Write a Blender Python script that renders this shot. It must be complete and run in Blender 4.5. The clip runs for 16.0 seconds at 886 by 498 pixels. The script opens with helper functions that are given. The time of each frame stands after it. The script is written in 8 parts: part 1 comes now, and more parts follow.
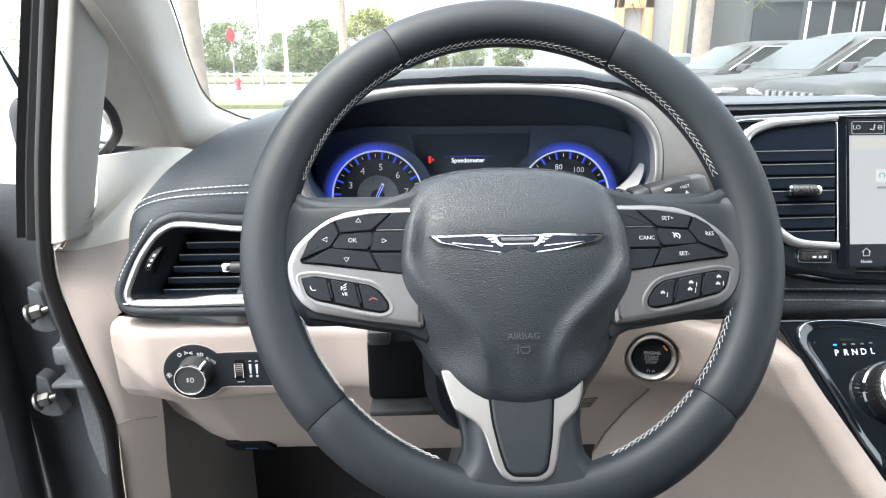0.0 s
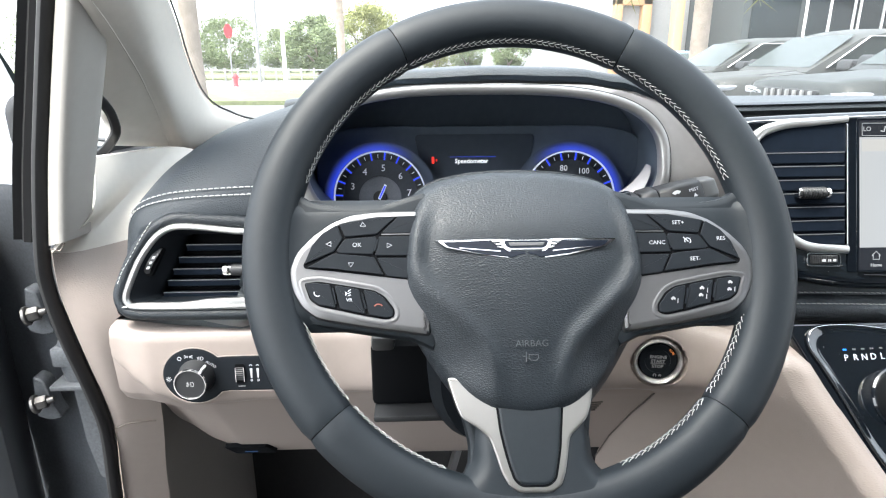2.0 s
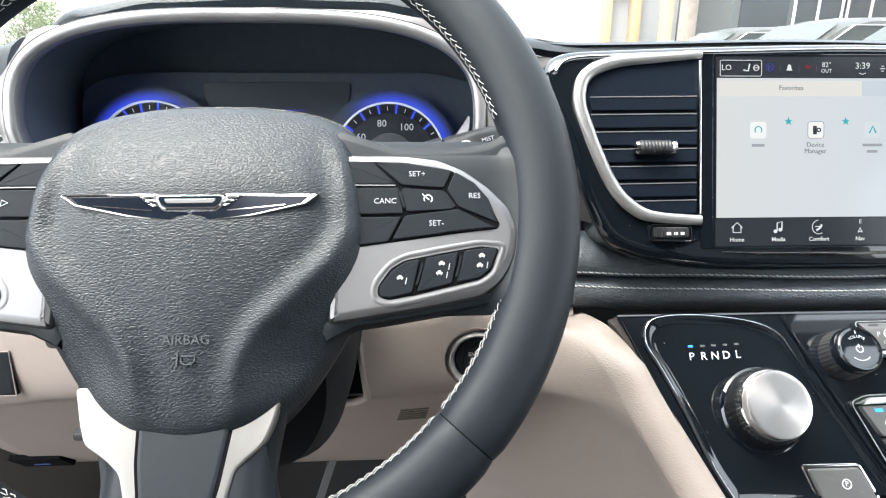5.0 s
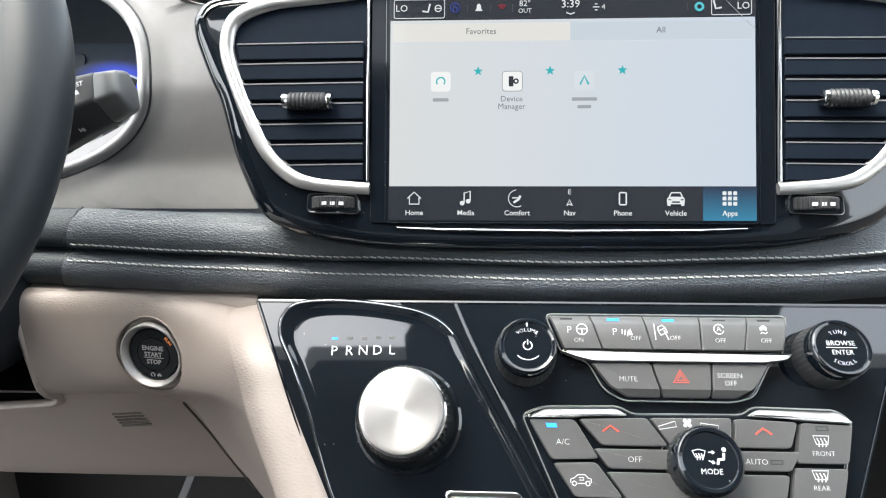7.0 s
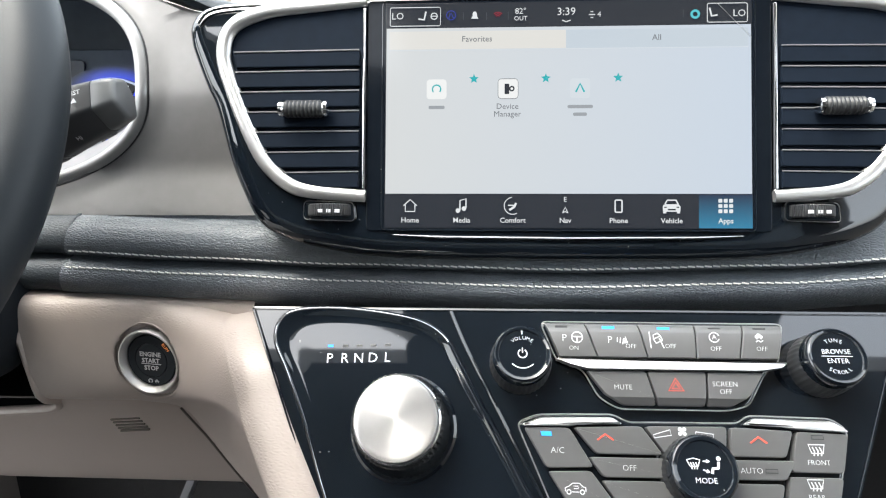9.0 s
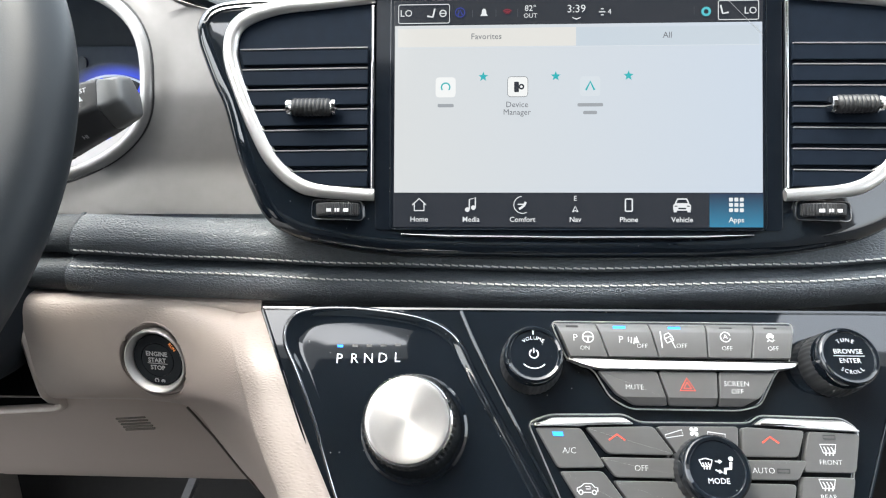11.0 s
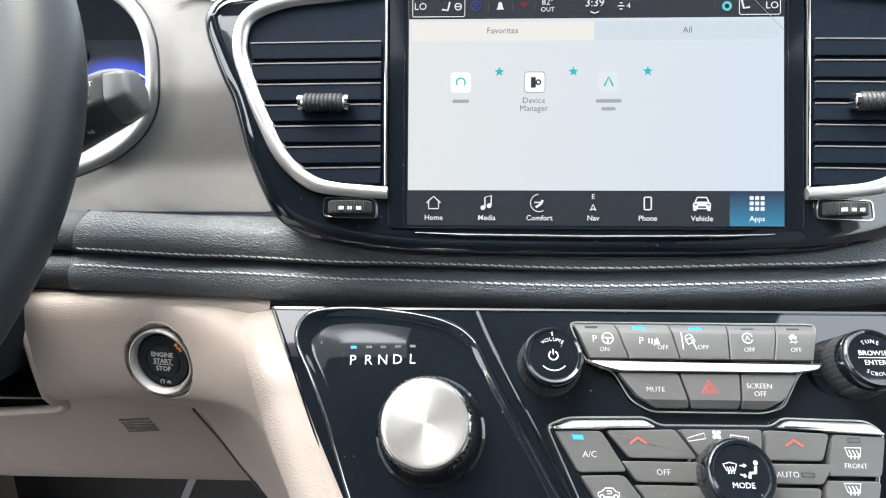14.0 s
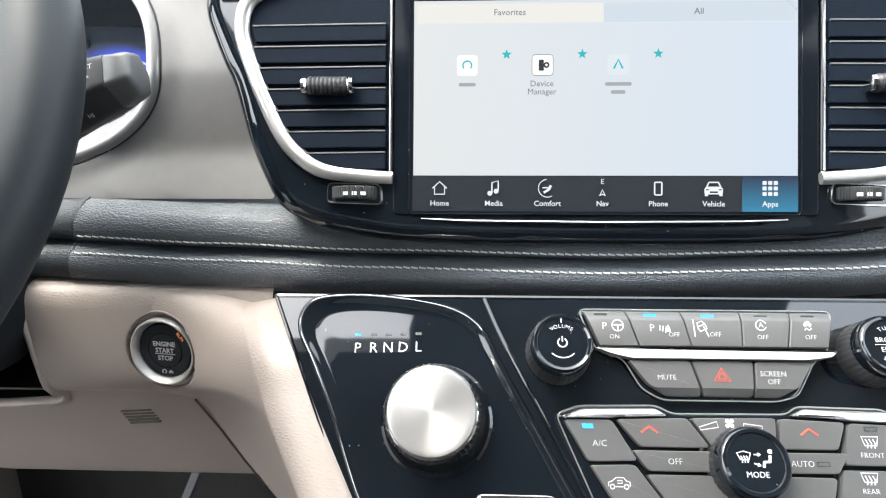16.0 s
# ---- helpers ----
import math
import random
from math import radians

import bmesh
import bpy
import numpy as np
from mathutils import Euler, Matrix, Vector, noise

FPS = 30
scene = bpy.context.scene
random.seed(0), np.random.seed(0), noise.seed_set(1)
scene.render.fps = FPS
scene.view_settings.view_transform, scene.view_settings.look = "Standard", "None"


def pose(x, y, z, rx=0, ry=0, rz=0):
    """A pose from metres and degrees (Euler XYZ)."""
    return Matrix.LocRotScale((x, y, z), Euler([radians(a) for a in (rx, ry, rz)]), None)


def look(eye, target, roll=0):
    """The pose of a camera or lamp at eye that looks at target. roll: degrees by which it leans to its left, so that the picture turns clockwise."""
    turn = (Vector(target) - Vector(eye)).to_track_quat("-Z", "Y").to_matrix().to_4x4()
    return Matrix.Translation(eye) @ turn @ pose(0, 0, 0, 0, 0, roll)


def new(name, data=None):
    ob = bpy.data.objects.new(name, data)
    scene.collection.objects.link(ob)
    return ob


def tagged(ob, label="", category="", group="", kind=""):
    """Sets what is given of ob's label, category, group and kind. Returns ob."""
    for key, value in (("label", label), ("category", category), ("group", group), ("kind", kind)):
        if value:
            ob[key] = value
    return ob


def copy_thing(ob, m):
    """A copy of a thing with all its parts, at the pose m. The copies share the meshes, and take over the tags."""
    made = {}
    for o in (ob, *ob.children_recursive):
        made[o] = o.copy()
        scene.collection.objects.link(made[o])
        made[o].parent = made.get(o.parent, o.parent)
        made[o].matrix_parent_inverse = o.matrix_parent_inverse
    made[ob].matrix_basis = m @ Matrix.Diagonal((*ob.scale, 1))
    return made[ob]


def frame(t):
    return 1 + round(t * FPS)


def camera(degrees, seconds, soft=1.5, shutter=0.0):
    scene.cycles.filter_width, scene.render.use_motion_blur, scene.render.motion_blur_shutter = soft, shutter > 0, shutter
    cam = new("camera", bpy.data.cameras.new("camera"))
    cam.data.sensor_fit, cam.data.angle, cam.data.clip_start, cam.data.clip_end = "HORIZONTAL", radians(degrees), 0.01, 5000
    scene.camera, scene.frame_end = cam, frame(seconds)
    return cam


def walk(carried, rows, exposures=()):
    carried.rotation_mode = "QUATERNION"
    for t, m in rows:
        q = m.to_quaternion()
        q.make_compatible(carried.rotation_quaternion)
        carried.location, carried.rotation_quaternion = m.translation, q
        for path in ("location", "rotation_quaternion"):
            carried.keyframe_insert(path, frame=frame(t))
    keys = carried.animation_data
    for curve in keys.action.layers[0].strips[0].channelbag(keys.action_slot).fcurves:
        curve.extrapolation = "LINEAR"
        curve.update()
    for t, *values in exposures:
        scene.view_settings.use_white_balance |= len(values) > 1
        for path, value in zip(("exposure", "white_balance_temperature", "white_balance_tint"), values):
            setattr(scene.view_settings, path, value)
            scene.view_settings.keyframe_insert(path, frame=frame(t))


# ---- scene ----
cam = camera(71.9, 16.0, soft=1.15)
# seconds, eye x y z, then degrees: pitch, lean, yaw
PATH = [
    (0, -0.0666, 0.0003, 1.3031, -16.96, 0.23, -2.03),
    (0.5, -0.0676, 0.0037, 1.3000, -17.04, 0.17, -2.08),
    (1, -0.0696, 0.0060, 1.3057, -17.09, 0.14, -2.13),
    (1.5, -0.0709, 0.0113, 1.3055, -17.19, 0.13, -2.18),
    (2, -0.0722, 0.0105, 1.3059, -17.26, 0.11, -2.21),
    (2.5, -0.0741, 0.0163, 1.3058, -17.36, 0.11, -2.26),
    (3, -0.0746, 0.0193, 1.3059, -17.39, 0.09, -2.27),
    (3.5, -0.0740, 0.0247, 1.3063, -17.53, 0.10, -2.29),
    (4, -0.0521, 0.0475, 1.3044, -17.57, 0.10, -2.24),
    (4.5, 0.0131, 0.0846, 1.2835, -17.68, 0.04, -2.41),
    (5, 0.1082, 0.1115, 1.2560, -18.10, -0.26, -2.92),
    (5.2, 0.1495, 0.1188, 1.2481, -18.45, -0.54, -3.13),
    (7.3, 0.3833, 0.1661, 1.1974, -14.71, 0.44, 2.94),
    (7.5, 0.3827, 0.1628, 1.2001, -14.76, 0.46, 2.85),
    (8, 0.3824, 0.1667, 1.1996, -14.66, 0.42, 2.83),
    (8.5, 0.3808, 0.1673, 1.2027, -14.88, 0.43, 2.82),
    (9, 0.3820, 0.1655, 1.2026, -14.82, 0.45, 2.86),
    (11.5, 0.3726, 0.1699, 1.2054, -15.50, 0.42, 2.43),
    (12, 0.3693, 0.1740, 1.2045, -15.55, 0.36, 2.30),
    (12.5, 0.3623, 0.1797, 1.2098, -15.29, 0.26, 2.31),
    (13, 0.3659, 0.1771, 1.2039, -15.73, 0.43, 2.44),
    (13.5, 0.3632, 0.1760, 1.2056, -15.64, 0.26, 2.11),
    (14, 0.3622, 0.1752, 1.2041, -15.64, 0.23, 2.09),
    (14.5, 0.3632, 0.1722, 1.2021, -15.77, 0.28, 2.21),
    (15, 0.3638, 0.1721, 1.2043, -15.86, 0.34, 2.26),
    (15.5, 0.3623, 0.1738, 1.2018, -15.86, 0.35, 2.29),
    (16, 0.3599, 0.1797, 1.1961, -15.86, 0.32, 2.31),
]
EXPOSURE = 3.1
GLOW = 2 ** -EXPOSURE  # keeps lit displays at their own brightness
walk(cam, [(t, pose(x, y, z, 90 + p, r, w)) for t, x, y, z, p, r, w in PATH], exposures=((0, EXPOSURE - 0.02, 6350, 7), (3.5, EXPOSURE - 0.02, 6350, 7), (4.5, EXPOSURE - 0.18, 6350, 7), (5.0, EXPOSURE + 0.1, 6450, 7), (7.5, EXPOSURE + 0.05, 6450, 7), (9, EXPOSURE + 0.05, 6450, 7), (11.5, EXPOSURE + 0.1, 6450, 7), (12.8, EXPOSURE + 0.1, 6450, 7), (13.5, EXPOSURE + 0.22, 6450, 7), (16, EXPOSURE + 0.25, 6450, 7)))

# ---- light: a bright, hazy sky and a veiled sun ----
world = bpy.data.worlds.new("sky")
scene.world = world
world.use_nodes = True
wn = world.node_tree
sky = wn.nodes.new("ShaderNodeTexSky")
sky.sky_type, sky.sun_disc = "NISHITA", False
sky.sun_elevation, sky.sun_rotation = radians(64), radians(240)
sky.air_density, sky.dust_density, sky.ozone_density = 1.0, 6.0, 0.6
# thin cloud takes most of the blue out of the sky
pale = wn.nodes.new("ShaderNodeHueSaturation")
pale.inputs["Saturation"].default_value = 0.55
wn.links.new(sky.outputs[0], pale.inputs["Color"])
# and an even veil of cloud fills in overhead
veil = wn.nodes.new("ShaderNodeMix")
veil.data_type = "RGBA"
veil.inputs["Factor"].default_value, veil.inputs["B"].default_value = 0.4, (4.6, 4.75, 4.9, 1)
wn.links.new(pale.outputs[0], veil.inputs["A"])
wn.links.new(veil.outputs["Result"], wn.nodes["Background"].inputs[0])
wn.nodes["Background"].inputs[1].default_value = 0.15
sun = new("sun", bpy.data.lights.new("sun", "SUN"))
sun.data.energy, sun.data.angle, sun.data.color = 0.5, radians(35), (1.0, 0.96, 0.9)
sun.matrix_basis = look((0, 0, 0), (0.379, 0.219, -0.899))


# ---- materials ----
def material(name, color, rough=0.5, metal=0.0, coat=0.0, grain=0.0, scale=400.0, vary=0.12, vscale=6.0, kind="noise", spec=0.5, emit=0.0, crease=0.34):
    """A Principled surface: colour mottled at two scales, fine relief (metres deep) at the given scale."""
    m = bpy.data.materials.new(name)
    m.use_nodes = True
    n, l = m.node_tree.nodes, m.node_tree.links
    b = n["Principled BSDF"]
    b.inputs["Roughness"].default_value, b.inputs["Metallic"].default_value = rough, metal
    b.inputs["Coat Weight"].default_value, b.inputs["Coat Roughness"].default_value = coat, 0.03
    b.inputs["Specular IOR Level"].default_value = spec
    b.inputs["Base Color"].default_value = (*color, 1)
    m.diffuse_color = (*color, 1)
    co = n.new("ShaderNodeTexCoord")
    if vary:
        big, small, mix = n.new("ShaderNodeTexNoise"), n.new("ShaderNodeTexNoise"), n.new("ShaderNodeMix")
        big.inputs["Scale"].default_value, small.inputs["Scale"].default_value = vscale, vscale * 23
        big.inputs["Detail"].default_value = 4
        for t in (big, small):
            l.new(co.outputs["Object"], t.inputs["Vector"])
        add = n.new("ShaderNodeMath")
        add.operation = "ADD"
        l.new(big.outputs[0], add.inputs[0])
        l.new(small.outputs[0], add.inputs[1])
        mr = n.new("ShaderNodeMapRange")
        mr.inputs["From Min"].default_value, mr.inputs["From Max"].default_value = 0.6, 1.4
        l.new(add.outputs[0], mr.inputs["Value"])
        mix.data_type = "RGBA"
        mix.inputs["A"].default_value = (*[c * (1 - vary) for c in color], 1)
        mix.inputs["B"].default_value = (*[min(1, c * (1 + vary)) for c in color], 1)
        l.new(mr.outputs[0], mix.inputs["Factor"])
        l.new(mix.outputs["Result"], b.inputs["Base Color"])
        rr = n.new("ShaderNodeMapRange")
        rr.inputs["To Min"].default_value, rr.inputs["To Max"].default_value = max(0.01, rough * 0.88), min(1, rough * 1.12)
        l.new(small.outputs[0], rr.inputs["Value"])
        l.new(rr.outputs[0], b.inputs["Roughness"])
    if grain:
        bump = n.new("ShaderNodeBump")
        bump.inputs["Distance"].default_value, bump.inputs["Strength"].default_value = grain, 1.0
        if kind == "leather":
            warp, vec = n.new("ShaderNodeTexNoise"), n.new("ShaderNodeVectorMath")
            warp.inputs["Scale"].default_value = scale * 0.5
            vec.operation = "MULTIPLY_ADD"
            vec.inputs[1].default_value = (0.55 / scale,) * 3
            st = n.new("ShaderNodeMapping")
            st.inputs["Scale"].default_value = (0.52, 1.0, 1.0)
            l.new(co.outputs["Object"], st.inputs["Vector"])
            l.new(st.outputs[0], warp.inputs["Vector"])
            l.new(warp.outputs["Color"], vec.inputs[0])
            l.new(st.outputs[0], vec.inputs[2])
            tex = n.new("ShaderNodeTexVoronoi")
            tex.feature = "DISTANCE_TO_EDGE"
            tex.inputs["Scale"].default_value = scale
            l.new(vec.outputs[0], tex.inputs["Vector"])
            # plump cells between fine creases
            cell = n.new("ShaderNodeMapRange")
            cell.interpolation_type = "SMOOTHSTEP"
            cell.inputs["From Max"].default_value = crease
            l.new(tex.outputs["Distance"], cell.inputs["Value"])
            l.new(cell.outputs[0], bump.inputs["Height"])
        else:
            tex = n.new("ShaderNodeTexNoise")
            tex.inputs["Scale"].default_value, tex.inputs["Detail"].default_value = scale, 3
            l.new(co.outputs["Object"], tex.inputs["Vector"])
            l.new(tex.outputs[0], bump.inputs["Height"])
        l.new(bump.outputs[0], b.inputs["Normal"])
    if emit:
        b.inputs["Emission Color"].default_value, b.inputs["Emission Strength"].default_value = (*color, 1), emit * GLOW
    return m


LEATHER = material("black smooth leather", (0.0115, 0.0152, 0.0190), 0.48, spec=0.28, grain=0.00006, scale=1300, vscale=9)
GRAINED = material("black grained leather", (0.0160, 0.0206, 0.0255), 0.42, spec=0.40, grain=0.00015, scale=700, kind="leather", vscale=12, crease=0.3)
PAD = material("dark dashboard skin", (0.034, 0.041, 0.048), 0.52, spec=0.36, grain=0.00014, scale=600, kind="leather", vscale=10)
BEIGE = material("beige moulded trim", (0.315, 0.268, 0.242), 0.48, grain=0.00013, scale=520, kind="leather", vary=0.04, vscale=5, crease=0.5)
# the hide grain is pressed into the upper edge and the console's edge, and fades to smooth on the faces
gn, gl = BEIGE.node_tree.nodes, BEIGE.node_tree.links
where, most = gn.new("ShaderNodeSeparateXYZ"), gn.new("ShaderNodeMath")
gl.new([q for q in gn if q.type == "TEX_COORD"][0].outputs["Object"], where.inputs[0])
most.operation = "MAXIMUM"
for k, (lo, hi) in enumerate(((0.195, 0.240), (1.046, 1.060))):
    fade = gn.new("ShaderNodeMapRange")
    fade.inputs["From Min"].default_value, fade.inputs["From Max"].default_value, fade.inputs["To Min"].default_value = lo, hi, 0.12
    gl.new(where.outputs[2 * k], fade.inputs["Value"]), gl.new(fade.outputs[0], most.inputs[k])
gl.new(most.outputs[0], [q for q in gn if q.type == "BUMP"][0].inputs["Strength"])
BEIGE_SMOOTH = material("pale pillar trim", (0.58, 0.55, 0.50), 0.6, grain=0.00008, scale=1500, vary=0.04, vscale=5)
PLASTIC = material("matt black plastic", (0.016, 0.017, 0.019), 0.5, grain=0.00004, scale=2200)
BUTTON = material("charcoal button plastic", (0.0105, 0.0130, 0.0165), 0.55, spec=0.14, grain=0.00003, scale=3000)
GREYKEY = material("dark grey key plastic", (0.072, 0.072, 0.073), 0.36, grain=0.00003, scale=3000, vary=0.06)
PIANO = material("piano black lacquer", (0.0042, 0.0064, 0.0096), 0.035, spec=0.75, vary=0.3, vscale=30)
# a few specks of dust on the lacquer
pn, pl = PIANO.node_tree.nodes, PIANO.node_tree.links
cells, parts_of, near, some, both, speck = pn.new("ShaderNodeTexVoronoi"), pn.new("ShaderNodeSeparateColor"), pn.new("ShaderNodeMath"), pn.new("ShaderNodeMath"), pn.new("ShaderNodeMath"), pn.new("ShaderNodeMix")
cells.inputs["Scale"].default_value = 230
near.operation, near.inputs[1].default_value = "LESS_THAN", 0.085
some.operation, some.inputs[1].default_value = "GREATER_THAN", 0.87
both.operation, speck.data_type, speck.inputs["B"].default_value = "MULTIPLY", "RGBA", (0.16, 0.16, 0.15, 1)
pb = pn["Principled BSDF"]
plain = pb.inputs["Base Color"].links[0].from_socket
pl.new([q for q in pn if q.type == "TEX_COORD"][0].outputs["Object"], cells.inputs["Vector"])
pl.new(cells.outputs["Distance"], near.inputs[0]), pl.new(cells.outputs["Color"], parts_of.inputs[0]), pl.new(parts_of.outputs[0], some.inputs[0])
pl.new(near.outputs[0], both.inputs[0]), pl.new(some.outputs[0], both.inputs[1]), pl.new(both.outputs[0], speck.inputs["Factor"])
pl.new(plain, speck.inputs["A"]), pl.new(speck.outputs["Result"], pb.inputs["Base Color"])
SPOKE_SILVER = material("satin silver spoke trim", (0.185, 0.185, 0.189), 0.42, metal=0.9, vary=0.04, grain=0.00001, scale=3000)
SILVER = material("satin silver trim", (0.52, 0.517, 0.51), 0.33, metal=0.85, vary=0.04, grain=0.00001, scale=3000)
CHROME = material("polished chrome", (0.78, 0.78, 0.78), 0.08, metal=1.0, vary=0.04)
SATIN = material("satin grey dash panel", (0.236, 0.231, 0.232), 0.43, metal=0.45, vary=0.06, grain=0.00001, scale=2500)
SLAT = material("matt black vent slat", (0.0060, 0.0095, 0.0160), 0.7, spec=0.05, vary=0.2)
INLAY = material("dark badge enamel", (0.008, 0.011, 0.018), 0.15, spec=0.2, vary=0.2)
# pale grey for the highlights drawn on slat edges, and for a scratch
EDGE_GREY = material("pale slat glint and scratch", (0.13, 0.13, 0.135), 0.4, vary=0.1)
# near-black for some dark parts and as the shade in gaps and hollows
BLACKHOLE = material("deep shade black", (0.003, 0.0035, 0.0045), 0.8, spec=0.1, vary=0.2)
THREAD = material("pale grey thread", (0.60, 0.60, 0.585), 0.8, vary=0.1, vscale=60)
WHITE_MARK = material("white printed marking", (0.52, 0.53, 0.55), 0.6, vary=0.0)
GREY_MARK = material("grey printed marking", (0.36, 0.36, 0.37), 0.6, vary=0.0)
RED_MARK = material("red printed marking", (0.55, 0.075, 0.05), 0.5, vary=0.0)
GLOW_WHITE = material("backlit white marking", (0.70, 0.73, 0.78), 0.5, vary=0.0, emit=0.36)
# key print with a faint glow added to lift it
KEY_MARK = material("printed white key marking", (0.50, 0.52, 0.54), 0.5, vary=0.0, emit=0.04)
GLOW_RED = material("red warning lamp", (0.9, 0.04, 0.03), 0.5, vary=0.0, emit=1.0)
GLOW_BLUE = material("blue dial light", (0.03, 0.07, 0.9), 0.5, vary=0.0, emit=0.9)
LED_BLUE = material("light blue indicator lamp", (0.02, 0.24, 1.0), 0.5, vary=0.0, emit=1.0)
LED_ORANGE = material("amber indicator lamp", (0.95, 0.30, 0.08), 0.5, vary=0.0, emit=0.5)


# ---- tools ----
def plane(tilt, y, z):
    """A plane that faces the driver and leans back by tilt: u to the right, v up along it, w out of it."""
    a = radians(tilt)
    return Matrix(((1, 0, 0, 0), (0, math.sin(a), -math.cos(a), y), (0, math.cos(a), math.sin(a), z), (0, 0, 0, 1)))


def thing(name, at, label, category, group="", kind=""):
    ob = new(name)
    ob.location = at
    ob.empty_display_size = 0.02
    return tagged(ob, label, category, group, kind)


def part(name, bm, mat, parent=None, label="", m=None, sharp=35):
    """One mesh object out of a bmesh, laid into the world by m, under its thing or part."""
    if m is not None:
        bm.transform(m)
    bmesh.ops.recalc_face_normals(bm, faces=bm.faces)
    me = bpy.data.meshes.new(name)
    bm.to_mesh(me)
    bm.free()
    for p in me.polygons:
        p.use_smooth = True
    me.set_sharp_from_angle(angle=radians(sharp))
    me.materials.append(mat)
    ob = new(name, me)
    if parent is not None:
        ob.parent = parent
        chain = parent.matrix_basis if parent.parent is None else parent.parent.matrix_basis
        if parent.parent is None or parent.type == "EMPTY":
            ob.matrix_parent_inverse = chain.inverted()
    if label:
        ob["label"] = label
    return ob


def rings(bm, loops, closed=True, cap0=False, cap1=False):
    """Skin loops of equal length one after another."""
    vs = [[bm.verts.new(p) for p in loop] for loop in loops]
    n = len(vs[0])
    for a, b in zip(vs, vs[1:]):
        for i in range(n if closed else n - 1):
            j = (i + 1) % n
            bm.faces.new((a[i], a[j], b[j], b[i]))
    if cap0:
        bm.faces.new(vs[0])
    if cap1:
        bm.faces.new(vs[-1])
    return vs


def smoothed(pts, n=6, closed=True):
    """A smooth curve through the points (Catmull-Rom)."""
    pts = [Vector(p) for p in pts]
    out, k = [], len(pts)
    for i in range(k if closed else k - 1):
        g = (lambda j: pts[j % k]) if closed else (lambda j: pts[min(max(j, 0), k - 1)])
        a, b, c, d = g(i - 1), g(i), g(i + 1), g(i + 2)
        for s in range(n):
            t = s / n
            out.append(0.5 * (2 * b + (c - a) * t + (2 * a - 5 * b + 4 * c - d) * t * t + (3 * b - a - 3 * c + d) * t ** 3))
    if not closed:
        out.append(pts[-1])
    return out


def rounded(pts, r=0.002, n=4):
    """Rounds the corners of a polygon."""
    pts, out = [Vector(p) for p in pts], []
    for i, p in enumerate(pts):
        a, b = pts[i - 1] - p, pts[(i + 1) % len(pts)] - p
        d = min(r, a.length * 0.45, b.length * 0.45)
        s, e = p + a.normalized() * d, p + b.normalized() * d
        for k in range(n + 1):
            t = k / n
            out.append(s * (1 - t) ** 2 + p * 2 * t * (1 - t) + e * t * t)
    return out


def area(pts):
    return sum(a[0] * b[1] - b[0] * a[1] for a, b in zip(pts, [*pts[1:], pts[0]])) / 2


def inset(pts, d):
    """The polygon drawn in by d."""
    s, k, out = (1 if area(pts) > 0 else -1), len(pts), []
    for i in range(k):
        a, p, b = Vector(pts[i - 1]), Vector(pts[i]), Vector(pts[(i + 1) % k])
        e, f = (p - a), (b - p)
        if e.length < 1e-9 or f.length < 1e-9:
            out.append(p.copy())
            continue
        e.normalize(), f.normalize()
        m = Vector((-e[1] - f[1], e[0] + f[0])) * s
        if m.length < 1e-6:
            out.append(p.copy())
            continue
        m.normalize()
        out.append(p + m * d / max(0.5, m.dot(Vector((-e[1], e[0])) * s)))
    return out


def prism(outline, w0, w1, bevel=0.0006, bm=None):
    """A plate of the outline from w0 up to w1, its upper edge rounded."""
    bm = bm or bmesh.new()
    if area(outline) < 0:
        outline = list(outline)[::-1]
    at = lambda d, w: [(p[0], p[1], w) for p in (inset(outline, d) if d else outline)]  # noqa: E731
    rings(bm, [at(0, w0), at(0, w1 - bevel), at(bevel * 0.3, w1 - bevel * 0.3), at(bevel, w1), at(bevel * 1.25, w1)], cap0=True, cap1=True)
    return bm


def disc(u, v, r, w0, w1, bevel=0.0006, n=40, bm=None):
    return prism([(u + r * math.cos(2 * math.pi * i / n), v + r * math.sin(2 * math.pi * i / n)) for i in range(n)], w0, w1, bevel, bm)


def annulus(u, v, r0, r1, w0, w1, n=64, a0=0.0, a1=360.0, bm=None):
    """A flat ring, or the part of it between two angles."""
    bm = bm or bmesh.new()
    full, loops = a1 - a0 >= 360, []
    for i in range(n if full else n + 1):
        a = radians(a0 + (a1 - a0) * i / n)
        c, s = math.cos(a), math.sin(a)
        loops.append([(u + r0 * c, v + r0 * s, w0), (u + r1 * c, v + r1 * s, w0), (u + r1 * c, v + r1 * s, w1), (u + r0 * c, v + r0 * s, w1)])
    if full:
        loops.append(loops[0])
        rings(bm, loops)
        bmesh.ops.remove_doubles(bm, verts=bm.verts, dist=1e-7)
    else:
        rings(bm, loops, cap0=True, cap1=True)
    return bm


def lathe(profile, n=48, bm=None):
    """Turns (r, w) points about the w axis."""
    bm = bm or bmesh.new()
    loops = [[(max(r, 1e-5) * math.cos(2 * math.pi * i / n), max(r, 1e-5) * math.sin(2 * math.pi * i / n), w) for i in range(n)] for r, w in profile]
    rings(bm, loops, cap0=True, cap1=True)
    return bm


